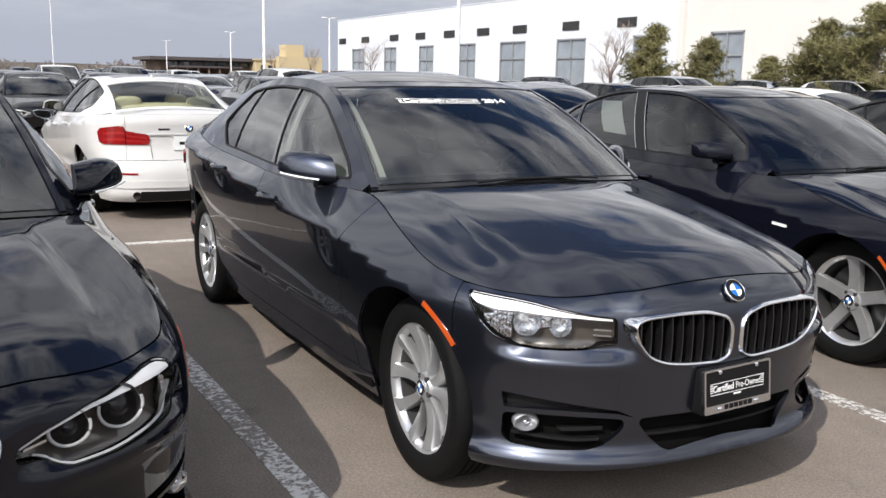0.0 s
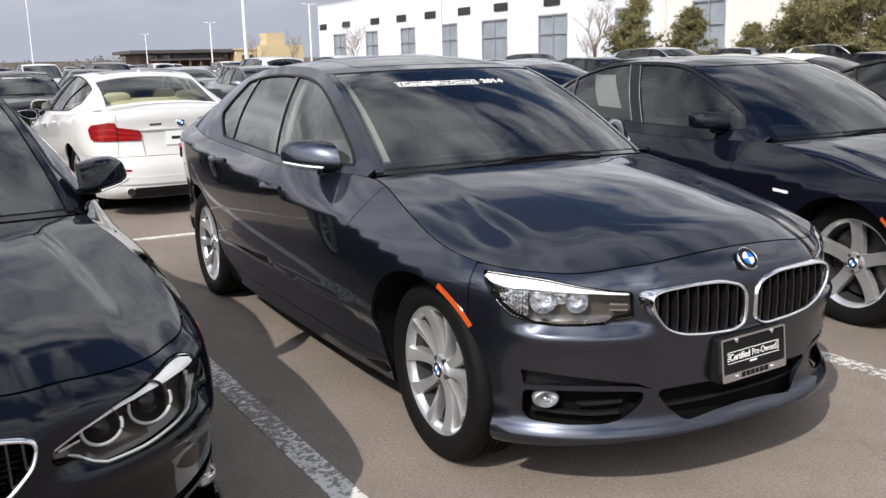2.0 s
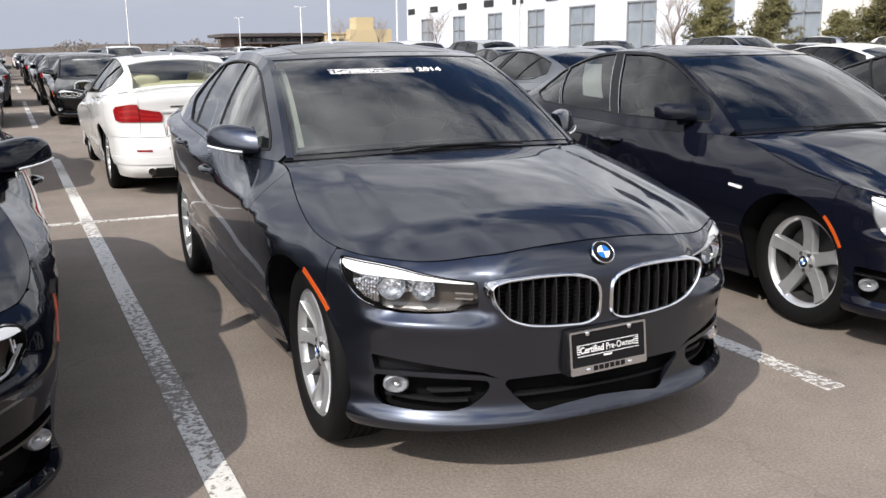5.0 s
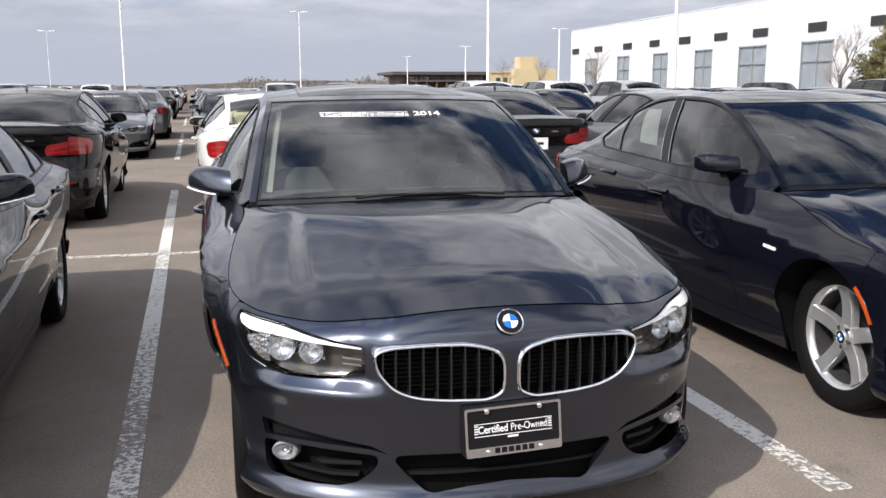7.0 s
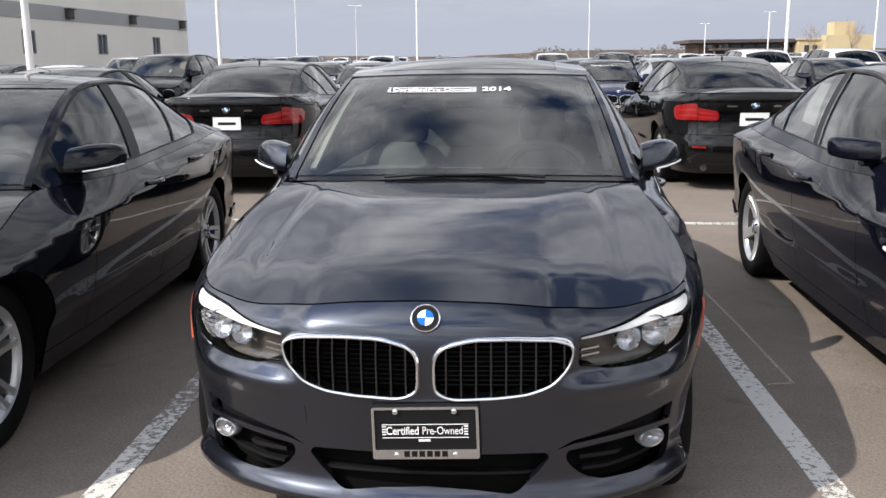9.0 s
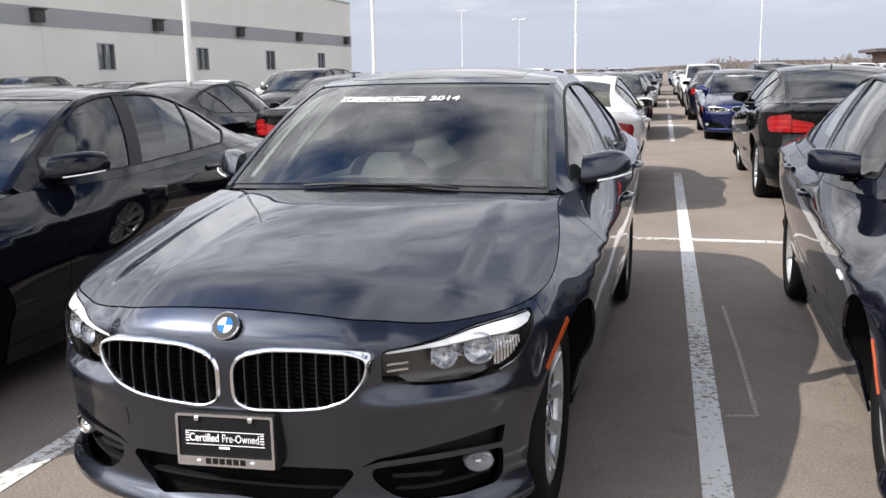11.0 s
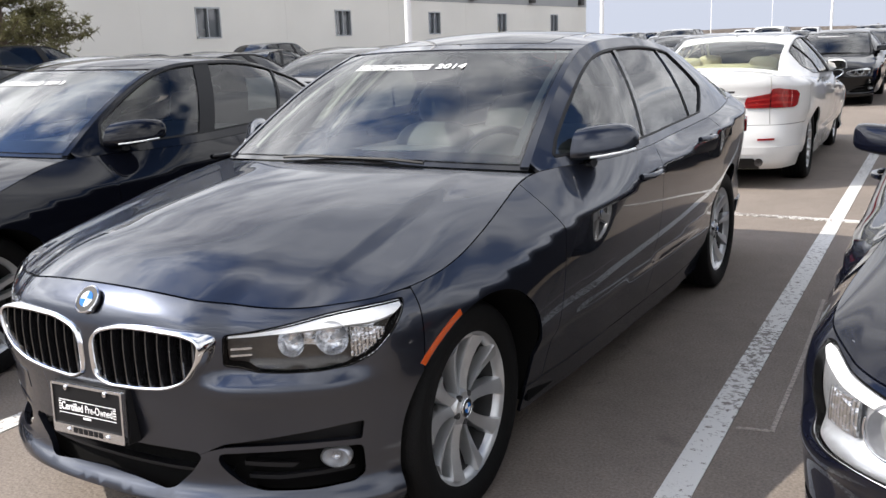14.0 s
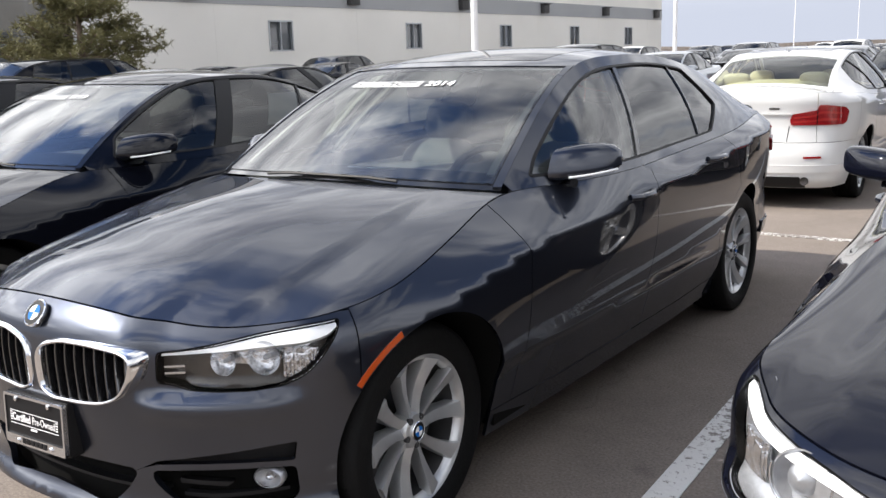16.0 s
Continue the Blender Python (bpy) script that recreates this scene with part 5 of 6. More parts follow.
            w.matrix_basis = pose(x * (S["track"] - .06), y, hub, 0, 0, 0 if x > 0 else 180)
            hang("rim", rm_, w)
    # --- mirrors, handles, markers ---
    my = S["rail_y"][0] + {"gt": .255, "ring": .225, "e": .28}[brow]
    mk_, mz_, mw_, ms_ = {"gt": (.74, .004, .185, .155), "ring": (.80, .030, .210, .150), "e": (.78, .062, .190, .085)}[brow]      # size, lift, width and sweep of the housing
    for sg in (1, -1):
        b = green(np.array([[my + .02, yb(my) + .03]]))[0] + np.array((0, 0, mz_))
        secs = []
        boxy = brow == "e"
        ups = (.070, .075, .077, .078, .077, .074, .066, .046) if boxy else (.104, .111, .114, .113, .107, .094, .068, .030)
        downs = (.050, .054, .055, .055, .053, .050, .042, .026) if boxy else (.048, .051, .050, .046, .040, .031, .020, .006)
        deeps = (.085, .098, .102, .101, .096, .085, .066, .035) if boxy else (.112, .126, .130, .124, .110, .088, .058, .022)
        for t, zu, zd, dd_ in zip((0, .16, .34, .52, .68, .82, .94, 1.0), ups, downs, deeps):
            zu, zd, dd_ = zu * mk_, zd * mk_, dd_ * mk_
            x = b[0] - .010 + mw_ * t
            ring = []
            for a in np.linspace(0, 2 * math.pi, 25)[:-1]:
                ca, sa_ = math.cos(a), math.sin(a)
                zz = zu * abs(sa_) ** .62 if sa_ > 0 else -zd * abs(sa_) ** .45
                yy = dd_ * math.copysign(abs(ca) ** .6, ca) * (.85 if ca < 0 else .35) + (.15 if boxy else .42) * max(zz, 0)
                ring.append((sg * x, my + .03 + ms_ * t + yy, b[2] + .010 + .014 * t + zz))
            secs.append(ring)
        v, f = rings(secs)
        if sg < 0:
            f = [q[::-1] for q in f]
        mo = hang("door_mirror", mesh_from("door_mirror", v, f, body), root, "body-coloured door mirror")
        if lod < 2:
            gv = []
            for t, zu, zd, dd_ in list(zip((0, .16, .34, .52, .68, .82, .94), ups, downs, deeps)):
                for q in (-.80, -.4, 0, .4, .80):
                    z_ = (zu if q > 0 else zd) * mk_ * q
                    gv.append((sg * (b[0] - .010 + mw_ * (.05 + .95 * t)), my + .03 + ms_ * t + .35 * dd_ * mk_ + (.15 if boxy else .42) * max(z_, 0) + .004, b[2] + .010 + .014 * t + z_))
            gf = [(5 * i_ + j_, 5 * i_ + j_ + 1, 5 * i_ + j_ + 6, 5 * i_ + j_ + 5) for i_ in range(6) for j_ in range(4)]
            hang("mirror_glass", mesh_from("mirror_glass", gv, gf if sg < 0 else [q[::-1] for q in gf], GLOSS), mo, "dark mirror glass")
            arm = tube([(sg * (b[0] - .03), my + .06, b[2] - .045), (sg * (b[0] + .05), my + .05, b[2] - .035)], .028, 8, .6)
            hang("mirror_arm", mesh_from("mirror_arm", *arm, GLOSS), mo)
            ind = tube([(sg * (b[0] + mw_ * u_), my + .03 + ms_ * u_ - dq * mk_, b[2] + dz_) for u_, dq, dz_ in ((.30, .108, -.010), (.52, .104, -.006), (.70, .090, -.001), (.86, .068, .005), (.96, .044, .010))], .0040, 8)
            if not boxy:
                hang("mirror_indicator", mesh_from("mirror_indicator", *ind, LAMPWHITE), mo, "white indicator strip")
            for yh in (d1 - .17, d2 - .27):
                sh = Sy(yh)
                zz = yb(yh) - float(drop(np.array([sh]))[0]) + .012
                c = skin(np.array([[Sy(yh - .105), zz], [Sy(yh - .06), zz], [sh, zz + .003], [Sy(yh + .06), zz], [Sy(yh + .105), zz]]))
                off = (.0, .026, .034, .026, .0)
                hd = tube([(sg * (p[0] + o), p[1], p[2]) for p, o in zip(c, off)], .014, 8, .9)
                hang("door_handle", mesh_from("door_handle", *hd, body), root, "body-coloured door handle")
    if lod < 2:
        ma0, ma1 = (50, 24) if brow == "e" else (66, 38)
        mk = np.array([(Sy(-(ar + .024) * math.cos(radians(a))), hub + (ar + .024) * math.sin(radians(a))) for a in np.linspace(ma0, ma1, 8)])
        mk2 = np.array([(Sy(-(ar + .008) * math.cos(radians(a))), hub + (ar + .008) * math.sin(radians(a))) for a in np.linspace(ma1, ma0, 8)])
        on_skin("side_marker", np.vstack([mk, mk2]), AMBER, .004, .006, lab="amber side marker", hh=.03)
    # --- plate ---
    if plate == "dealer" and lod < 2 and noses:
        c = skin(np.array([[0.0, .45]]))[0]
        pl = tagged(hang("number_plate", None, root), "black dealer plate in a chrome frame")
        pl.matrix_basis = pose(0, c[1] - .034, .458, 86, -2.0, 0) @ Matrix.Diagonal((.95, .93, 1, 1))
        frm = rounded([(-.155, -.079), (.155, -.079), (.155, .079), (-.155, .079)], .008, 3)
        hol = rounded([(-.147, -.050), (.147, -.050), (.147, .071), (-.147, .071)], .005, 3)
        flat_ = lambda p: np.column_stack([p[:, 0], p[:, 1], 0 * p[:, 0]])
        hang("plate_frame", sheet("plate_frame", flat_, frm, [hol], .06, SATIN, .014, .004), pl, "chrome plate frame")
        hang("plate", sheet("plate", flat_, shrunk(frm, .004), [], .08, BLACK, .012, 0), pl, "black printed plate")
        hang("bracket", sheet("bracket", flat_, shrunk(frm, -.004), [], .1, TRIM, .05, -.012), pl)
        print_text("Certified", .034, pl, WHITE, pose(-.066, .006, .0015), width=.094, depth=.0006, bold=.0004)
        print_text("Pre-Owned", .034, pl, WHITE, pose(.050, .006, .0015), width=.116, depth=.0003, bold=.0)
        for y in (.026, -.014):
            hang("printed_line", mesh_from("printed_line", *joined(([(-.125, y - .0012, .0015), (.125, y - .0012, .0015), (.125, y + .0012, .0015), (-.125, y + .0012, .0015)], [(0, 1, 2, 3)])), WHITE, False), pl)
        for x in (-.120, .118):
            for k in range(4):
                y = -.006 + .008 * k
                hang("printed_tick", mesh_from("printed_tick", [(x - .006, y, .0015), (x + .006, y, .0015), (x + .006, y + .004, .0015), (x - .006, y + .004, .0015)], [(0, 1, 2, 3)], WHITE, False), pl)
        hang("printed_bar", mesh_from("printed_bar", [(-.02, -.026, .0015), (.014, -.026, .0015), (.014, -.019, .0015), (-.02, -.019, .0015)], [(0, 1, 2, 3)], WHITE, False), pl)
        # the dealer's name as plain raised blocks on the lower rail
        for k in range(6):
            x = -.055 + .022 * k
            hang("name_block", mesh_from("name_block", *rings([[(x - .008, y, z), (x + .008, y, z)][:2] + [(x + .008, y2, z), (x - .008, y2, z)] for y, y2, z in ((-.072, -.054, .004), (-.071, -.055, .0055))]), BLACK, False), pl)
        for sx, sy in ((-.085, .066), (.085, .066), (-.085, -.066), (.085, -.066)):
            vv, ff = lathe([(.008, .003), (.008, .007), (.004, .009), (.001, .009)], 12)
            hang("screw", mesh_from("screw", [(y + sx, z + sy, x) for x, y, z in vv], ff, CHROME), pl)
    if sticker:
        # white lettering inside the top of the screen, reading from outside
        q = screen(np.array([[-.10, .775]]))[0]
        a, b = screen(np.array([[-.10, .73]]))[0], screen(np.array([[-.10, .82]]))[0]
        up = Vector(b - a).normalized()
        st = tagged(hang("screen_sticker", None, root), "white printed sticker along the top of the windscreen")
        rx = math.degrees(math.atan2(up.z, up.y))
        st.matrix_basis = pose(-.02, q[1] - .016, q[2] + .010, rx, 0, 0)
        xs = np.linspace(-.335, .075, 30)
        for y in (-.0245, .0195):
            vv = [(x, y + dy, .001) for x in xs for dy in (0, .0055)]
            hang("printed_line", mesh_from("printed_line", vv, [(2 * k, 2 * k + 2, 2 * k + 3, 2 * k + 1) for k in range(29)], WHITE, False), st)
        print_text("Certified", .044, st, WHITE, pose(-.228, 0, .001), width=.160, depth=.001, bold=.0008)
        print_text("Pre-Owned", .043, st, WHITE, pose(-.045, 0, .001), width=.194, depth=.0004, bold=.0004)
        for x in (-.325, .066):
            for k in range(3):
                y = -.012 + .009 * k
                hang("printed_tick", mesh_from("printed_tick", [(x - .008, y, .001), (x + .008, y, .001), (x + .008, y + .005, .001), (x - .008, y + .005, .001)], [(0, 1, 2, 3)], WHITE, False), st)
        print_text(sticker, .058, st, WHITE, pose(.165, .002, .001), width=.130, depth=.001, bold=.0012)
        rise = np.linalg.norm(b - a) / .09
        st.matrix_basis = Matrix()
        for child in st.children:
            co = np.array([child.matrix_basis @ w.co for w in child.data.vertices])
            vv = .775 + co[:, 1] / rise
            wide = screen(np.column_stack([np.ones(len(vv)), vv]))[:, 0]
            uv = np.column_stack([(co[:, 0] - .02) / wide, vv])
            nr = np.cross(screen(uv + (.01, 0)) - screen(uv - (.01, 0)), screen(uv + (0, .01)) - screen(uv - (0, .01)))
            nr /= np.linalg.norm(nr, axis=1)[:, None]
            out = screen(uv) + nr * (.0025 + co[:, 2:3])
            child.matrix_basis = Matrix()
            child.data.vertices.foreach_set("co", out.ravel())
            child.data.update()
    return root


def stretch(root, k):
    """Makes a car's body taller by the factor k and leaves its wheels as they are."""
    def go(ob):
        if ob.matrix_basis != Matrix():
            ob.matrix_basis.translation.z *= k
            return
        if ob.data:
            for v in ob.data.vertices:
                v.co.z *= k
        for c in ob.children:
            go(c)
    for ob in root.children:
        if ob.name.split(".")[0] != "wheel":
            go(ob)
    return root


# ---- ground ----
def asphalt():
    m = material("weathered_asphalt", (0.202, 0.173, 0.149), 0.95, spec=0.1, bump=0.45, bump_scale=55)
    n, l = m.node_tree.nodes, m.node_tree.links
    b = n["Principled BSDF"]
    tc = n.new("ShaderNodeTexCoord")
    col = None
    for scale, lo, hi, detail, rough in ((0.16, .86, 1.12, 4, .6), (1.3, .90, 1.10, 6, .65), (9.0, .93, 1.07, 6, .7), (95.0, .72, 1.30, 3, .7)):
        t = n.new("ShaderNodeTexNoise")
        t.inputs["Scale"].default_value, t.inputs["Detail"].default_value, t.inputs["Roughness"].default_value = scale, detail, rough
        l.new(tc.outputs["Object"], t.inputs["Vector"])
        r = n.new("ShaderNodeMapRange")
        r.inputs[1].default_value, r.inputs[2].default_value, r.inputs[3].default_value, r.inputs[4].default_value = .3, .7, lo, hi
        l.new(t.outputs[0], r.inputs[0])
        mul = n.new("ShaderNodeVectorMath"); mul.operation = "MULTIPLY"
        if col is None:
            mul.inputs[0].default_value = (0.202, 0.173, 0.149)
        else:
            l.new(col, mul.inputs[0])
        l.new(r.outputs[0], mul.inputs[1])
        col = mul.outputs[0]
    # sealed hairline cracks
    vo = n.new("ShaderNodeTexVoronoi"); vo.feature = "DISTANCE_TO_EDGE"; vo.inputs["Scale"].default_value = 0.22
    wob = n.new("ShaderNodeTexNoise"); wob.inputs["Scale"].default_value = 1.1; wob.inputs["Detail"].default_value = 6
    l.new(tc.outputs["Object"], wob.inputs["Vector"])
    add = n.new("ShaderNodeVectorMath"); add.operation = "ADD"
    l.new(tc.outputs["Object"], add.inputs[0]); l.new(wob.outputs[1], add.inputs[1]); l.new(add.outputs[0], vo.inputs["Vector"])
    r = n.new("ShaderNodeMapRange")
    r.inputs[1].default_value, r.inputs[2].default_value, r.inputs[3].default_value, r.inputs[4].default_value = .0, .0018, .84, 1.0
    l.new(vo.outputs[0], r.inputs[0])
    mul = n.new("ShaderNodeVectorMath"); mul.operation = "MULTIPLY"
    l.new(col, mul.inputs[0]); l.new(r.outputs[0], mul.inputs[1])
    # oil drips
    sp = n.new("ShaderNodeTexNoise"); sp.inputs["Scale"].default_value = 1.9; sp.inputs["Detail"].default_value = 3
    l.new(tc.outputs["Object"], sp.inputs["Vector"])
    r2 = n.new("ShaderNodeMapRange")
    r2.inputs[1].default_value, r2.inputs[2].default_value, r2.inputs[3].default_value, r2.inputs[4].default_value = .66, .78, 1.0, .6
    l.new(sp.outputs[0], r2.inputs[0])
    mul2 = n.new("ShaderNodeVectorMath"); mul2.operation = "MULTIPLY"
    l.new(mul.outputs[0], mul2.inputs[0]); l.new(r2.outputs[0], mul2.inputs[1])
    l.new(mul2.outputs[0], b.inputs["Base Color"])
    return m


def road_paint():
    """White line paint, worn through to the asphalt in patches."""
    m = material("worn_line_paint", (0.62, 0.61, 0.57), 0.75, bump=0.3, bump_scale=60)
    n, l = m.node_tree.nodes, m.node_tree.links
    b = n["Principled BSDF"]
    tc = n.new("ShaderNodeTexCoord")
    t = n.new("ShaderNodeTexNoise"); t.inputs["Scale"].default_value = 32; t.inputs["Detail"].default_value = 9; t.inputs["Roughness"].default_value = .75
    t2 = n.new("ShaderNodeTexNoise"); t2.inputs["Scale"].default_value = .55; t2.inputs["Detail"].default_value = 2
    l.new(tc.outputs["Object"], t.inputs["Vector"]); l.new(tc.outputs["Object"], t2.inputs["Vector"])
    ad = n.new("ShaderNodeMath"); ad.operation = "MULTIPLY_ADD"; ad.inputs[1].default_value = .60
    l.new(t2.outputs[0], ad.inputs[0]); l.new(t.outputs[0], ad.inputs[2])
    r = n.new("ShaderNodeMapRange")
    r.inputs[1].default_value, r.inputs[2].default_value = .81, .85
    l.new(ad.outputs[0], r.inputs[0])
    mx = n.new("ShaderNodeMix"); mx.data_type = "RGBA"
    mx.inputs[6].default_value, mx.inputs[7].default_value = (.60, .59, .56, 1), (.19, .168, .15, 1)
    l.new(r.outputs[0], mx.inputs[0]); l.new(mx.outputs[2], b.inputs["Base Color"])
    return m


ASPHALT, LINE = asphalt(), road_paint()
me = mesh_from("ground", [(-900, -700, 0), (900, -700, 0), (900, 1400, 0), (-900, 1400, 0)], [(0, 1, 2, 3)], ASPHALT, False)
tagged(new("ground", me), "pale weathered asphalt of a dealer's parking lot", "ground", kind="structure")

LEANX = -0.031          # the bays run this far sideways for each metre back
BAY = 2.62


def strip(x0, y0, x1, y1, w, name="parking_line", group="parking lines", z=.004):
    d = Vector((x1 - x0, y1 - y0, 0)).normalized()
    s = Vector((-d.y, d.x, 0)) * w / 2
    a, b = Vector((x0, y0, z)), Vector((x1, y1, z))
    lo = Vector((0, 0, -z))
    v = [a - s, a + s, b + s, b - s]
    vv = v + [p + lo for p in v]
    me = mesh_from(name, vv, [(3, 2, 1, 0), (0, 1, 5, 4), (1, 2, 6, 5), (2, 3, 7, 6), (3, 0, 4, 7)], LINE, False)
    return tagged(new(name, me), "worn white parking bay line on asphalt", "line", group, "structure")


def bay_x(k, y):
    if k == 0 and y < 12:
        return 1.335 - .030 * y
    if k == -1 and y < 12:
        return -1.205 - .032 * y
    return 1.335 + BAY * k + LEANX * y


for row, (ya, yc, yb_) in enumerate(((-.48, 5.1, 10.45), (16.4, 22.0, 27.4), (33.4, 39.0, 44.5))):
    for k in range(-5 + row * -2, 6 + row * 2):
        strip(bay_x(k, ya), ya, bay_x(k, yb_), yb_, .105)
    strip(bay_x(-8, yc) , yc + .30, bay_x(8, yc), yc - .30 + .02, .085, z=.0075)

CHALK = material("pale_scrape", (0.30, 0.262, 0.225), 0.95, grain=0.5, grain_scale=70)
for x0, y0, x1, y1 in ((1.42, 2.84, 1.47, 1.9), (1.47, 1.9, 1.505, .98), (1.505, .985, 1.38, .96)):
    mark = strip(x0, y0, x1, y1, .018, "scrape_mark", "scrape marks", .003)
    mark.data.materials[0] = CHALK
    tagged(mark, "pale scrape mark on the asphalt", "mark", "scrape marks", "structure")

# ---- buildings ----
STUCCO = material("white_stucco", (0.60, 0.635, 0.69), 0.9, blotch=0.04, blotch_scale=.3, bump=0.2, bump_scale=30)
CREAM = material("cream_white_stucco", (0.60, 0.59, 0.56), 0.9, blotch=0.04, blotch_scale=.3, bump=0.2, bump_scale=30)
PANELGREY = material("pale_grey_wall_panel", (0.76, 0.745, 0.70), 0.85, blotch=0.05, blotch_scale=.25, bump=0.1, bump_scale=30)
BANDGREY = material("grey_wall_band", (0.34, 0.35, 0.36), 0.8, blotch=0.05, blotch_scale=.3)
ALUFRAME = material("aluminium_frame", (0.38, 0.40, 0.42), 0.4, 0.6, blotch=0.05)
PANE = material("window_pane", (0.23, 0.26, 0.29), 0.08, coat=1.0, blotch=0.2, blotch_scale=.4)
DARKPANE = material("dark_window_pane", (0.035, 0.04, 0.045), 0.06, coat=1.0, blotch=0.4, blotch_scale=.5)
VENT = material("dark_louvre", (0.06, 0.06, 0.06), 0.7, 0.3)
POLEWHITE = material("white_pole_paint", (0.80, 0.80, 0.80), 0.45, blotch=0.05)


def window_unit(x, y0, y1, z0, z1, side, parent, mullions=1, transom=.62, blind=False, depth=.16, t=.09):
    """A framed window in a wall of constant x; side is the way the wall faces."""
    fr = tagged(hang("window", None, parent), "aluminium-framed window")
    xo = x + side * .03
    xi = x - side * depth
    for a, b, c, d in ((y0, y1, z0, z0 + t), (y0, y1, z1 - t, z1), (y0, y0 + t, z0, z1), (y1 - t, y1, z0, z1)):
        part("window_frame", box(min(xi, xo), max(xi, xo), a, b, c, d), ALUFRAME, fr, smooth=False)
    for k in range(mullions):
        y = y0 + (y1 - y0) * (k + 1) / (mullions + 1)
        part("mullion", box(min(xi, x), max(xi, x), y - t * .45, y + t * .45, z0 + t, z1 - t), ALUFRAME, fr, smooth=False)
    if transom:
        z = z0 + (z1 - z0) * transom
        part("mullion", box(min(xi, x), max(xi, x), y0 + t, y1 - t, z - t * .5, z + t * .5), ALUFRAME, fr, smooth=False)
    xp = x - side * (depth * .7)
    me = mesh_from("pane", [(xp, y0 + t, z0 + t), (xp, y1 - t, z0 + t), (xp, y1 - t, z1 - t), (xp, y0 + t, z1 - t)], [(0, 1, 2, 3)], PANE if blind else DARKPANE, False)
    hang("pane", me, fr)
    return fr


def wall_with_openings(x, y0, y1, z1, side, openings, mat, parent, thick=.35, name="wall"):
    """An upright wall of constant x with rectangular openings (ya, yb, za, zb) cut through it."""
    fl = (lambda p: np.column_stack([0 * p[:, 0] + x, p[:, 0], p[:, 1]])) if side > 0 else (lambda p: np.column_stack([0 * p[:, 0] + x, -p[:, 0], p[:, 1]]))
    sg = 1 if side > 0 else -1
    lp = [(min(sg * y0, sg * y1), -.05), (max(sg * y0, sg * y1), -.05), (max(sg * y0, sg * y1), z1), (min(sg * y0, sg * y1), z1)]
    hs = [[(min(sg * a, sg * b), c), (max(sg * a, sg * b), c), (max(sg * a, sg * b), d), (min(sg * a, sg * b), d)] for a, b, c, d in openings]
    return hang(name, sheet(name, fl, lp, hs, 20.0, mat, thick, 0, smooth=False), parent)


# white building along the one side of the lot
hall = tagged(new("white_building"), "long white stucco building with tall windows and vents", "building")
HX, HY0, HY1, HZ = 76.0, 82.5, 194.5, 13.7
wins = [(186.0, 179.2), (169.2, 163.4), (153.4, 147.5), (138.0, 132.2), (124.5, 117.0), (108.8, 101.8), (91.7, 86.4)]
ops = [(b, a, .3, 7.4) for a, b in wins]
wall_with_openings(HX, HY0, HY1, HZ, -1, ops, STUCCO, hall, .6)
for a, b in wins:
    window_unit(HX, b, a, .3, 7.4, -1, hall, 1, .62, True, .35, .22)
for y in (191.5, 178.7, 164.4, 152.8, 141.5, 129.8, 118.7, 105.4, 93.1):
    v = hang("wall_vent", None, hall)
    part("vent_frame", box(HX - .15, HX, y - 1.9, y + 1.9, 8.55, 9.75), VENT, v, smooth=False)
    for k in range(5):
        part("slat", box(HX - .24, HX - .15, y - 1.8, y + 1.8, 8.65 + .22 * k, 8.77 + .22 * k), VENT, v, smooth=False)
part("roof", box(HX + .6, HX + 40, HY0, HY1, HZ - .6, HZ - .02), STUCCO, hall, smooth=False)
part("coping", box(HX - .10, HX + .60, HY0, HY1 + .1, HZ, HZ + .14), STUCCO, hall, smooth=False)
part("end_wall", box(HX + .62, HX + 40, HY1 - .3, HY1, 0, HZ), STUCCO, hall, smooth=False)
part("pier", box(HX - .9, HX + 1.0, 81.6, 82.5, 0, HZ + .6), CREAM, hall, smooth=False)
bw_ = [(72.4, 77.6), (55.0, 60.0), (40.0, 45.0)]
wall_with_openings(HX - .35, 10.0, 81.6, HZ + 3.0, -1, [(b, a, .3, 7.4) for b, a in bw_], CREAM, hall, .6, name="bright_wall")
for b, a in bw_:
    window_unit(HX - .35, b, a, .3, 7.4, -1, hall, 1, .62, True, .35, .22)
part("roof", box(HX + .3, HX + 40, 10.0, 81.6, HZ + 2.2, HZ + 2.98), CREAM, hall, smooth=False)

# grey building along the other side
shed = tagged(new("grey_building"), "pale grey panel building with a darker band and small windows", "building")
GX, GY0, GY1, GZ = -27.2, 18.6, 72.0, 7.42
gw = [(27.0, 28.5), (36.9, 38.3), (46.3, 47.7), (55.5, 56.9), (64.6, 66.0)]
wall_with_openings(GX, GY0, GY1, 3.9, 1, [(a, b, 1.95, 3.28) for a, b in gw], PANELGREY, shed, name="lower_wall")
wall_with_openings(GX - .01, GY0, GY1, GZ, 1, [(GY0 + .01, GY1 - .01, -.04, 4.75)], PANELGREY, shed, name="upper_wall")
part("band", box(GX - .3, GX + .03, GY0, GY1, 3.9, 4.75), BANDGREY, shed, smooth=False)
for a, b in gw:
    window_unit(GX, a, b, 1.95, 3.28, 1, shed, 1, 0, False, t=.06)
for y in (22.7, 32.6, 42.2, 51.7, 60.9, 70.5):
    lampb = hang("wall_light", None, shed)
    part("housing", box(GX + .03, GX + .33, y - .34, y + .34, 4.05, 4.60, .04), VENT, lampb)
    part("hood_plate", box(GX + .03, GX + .45, y - .38, y + .38, 4.60, 4.66), VENT, lampb, smooth=False)
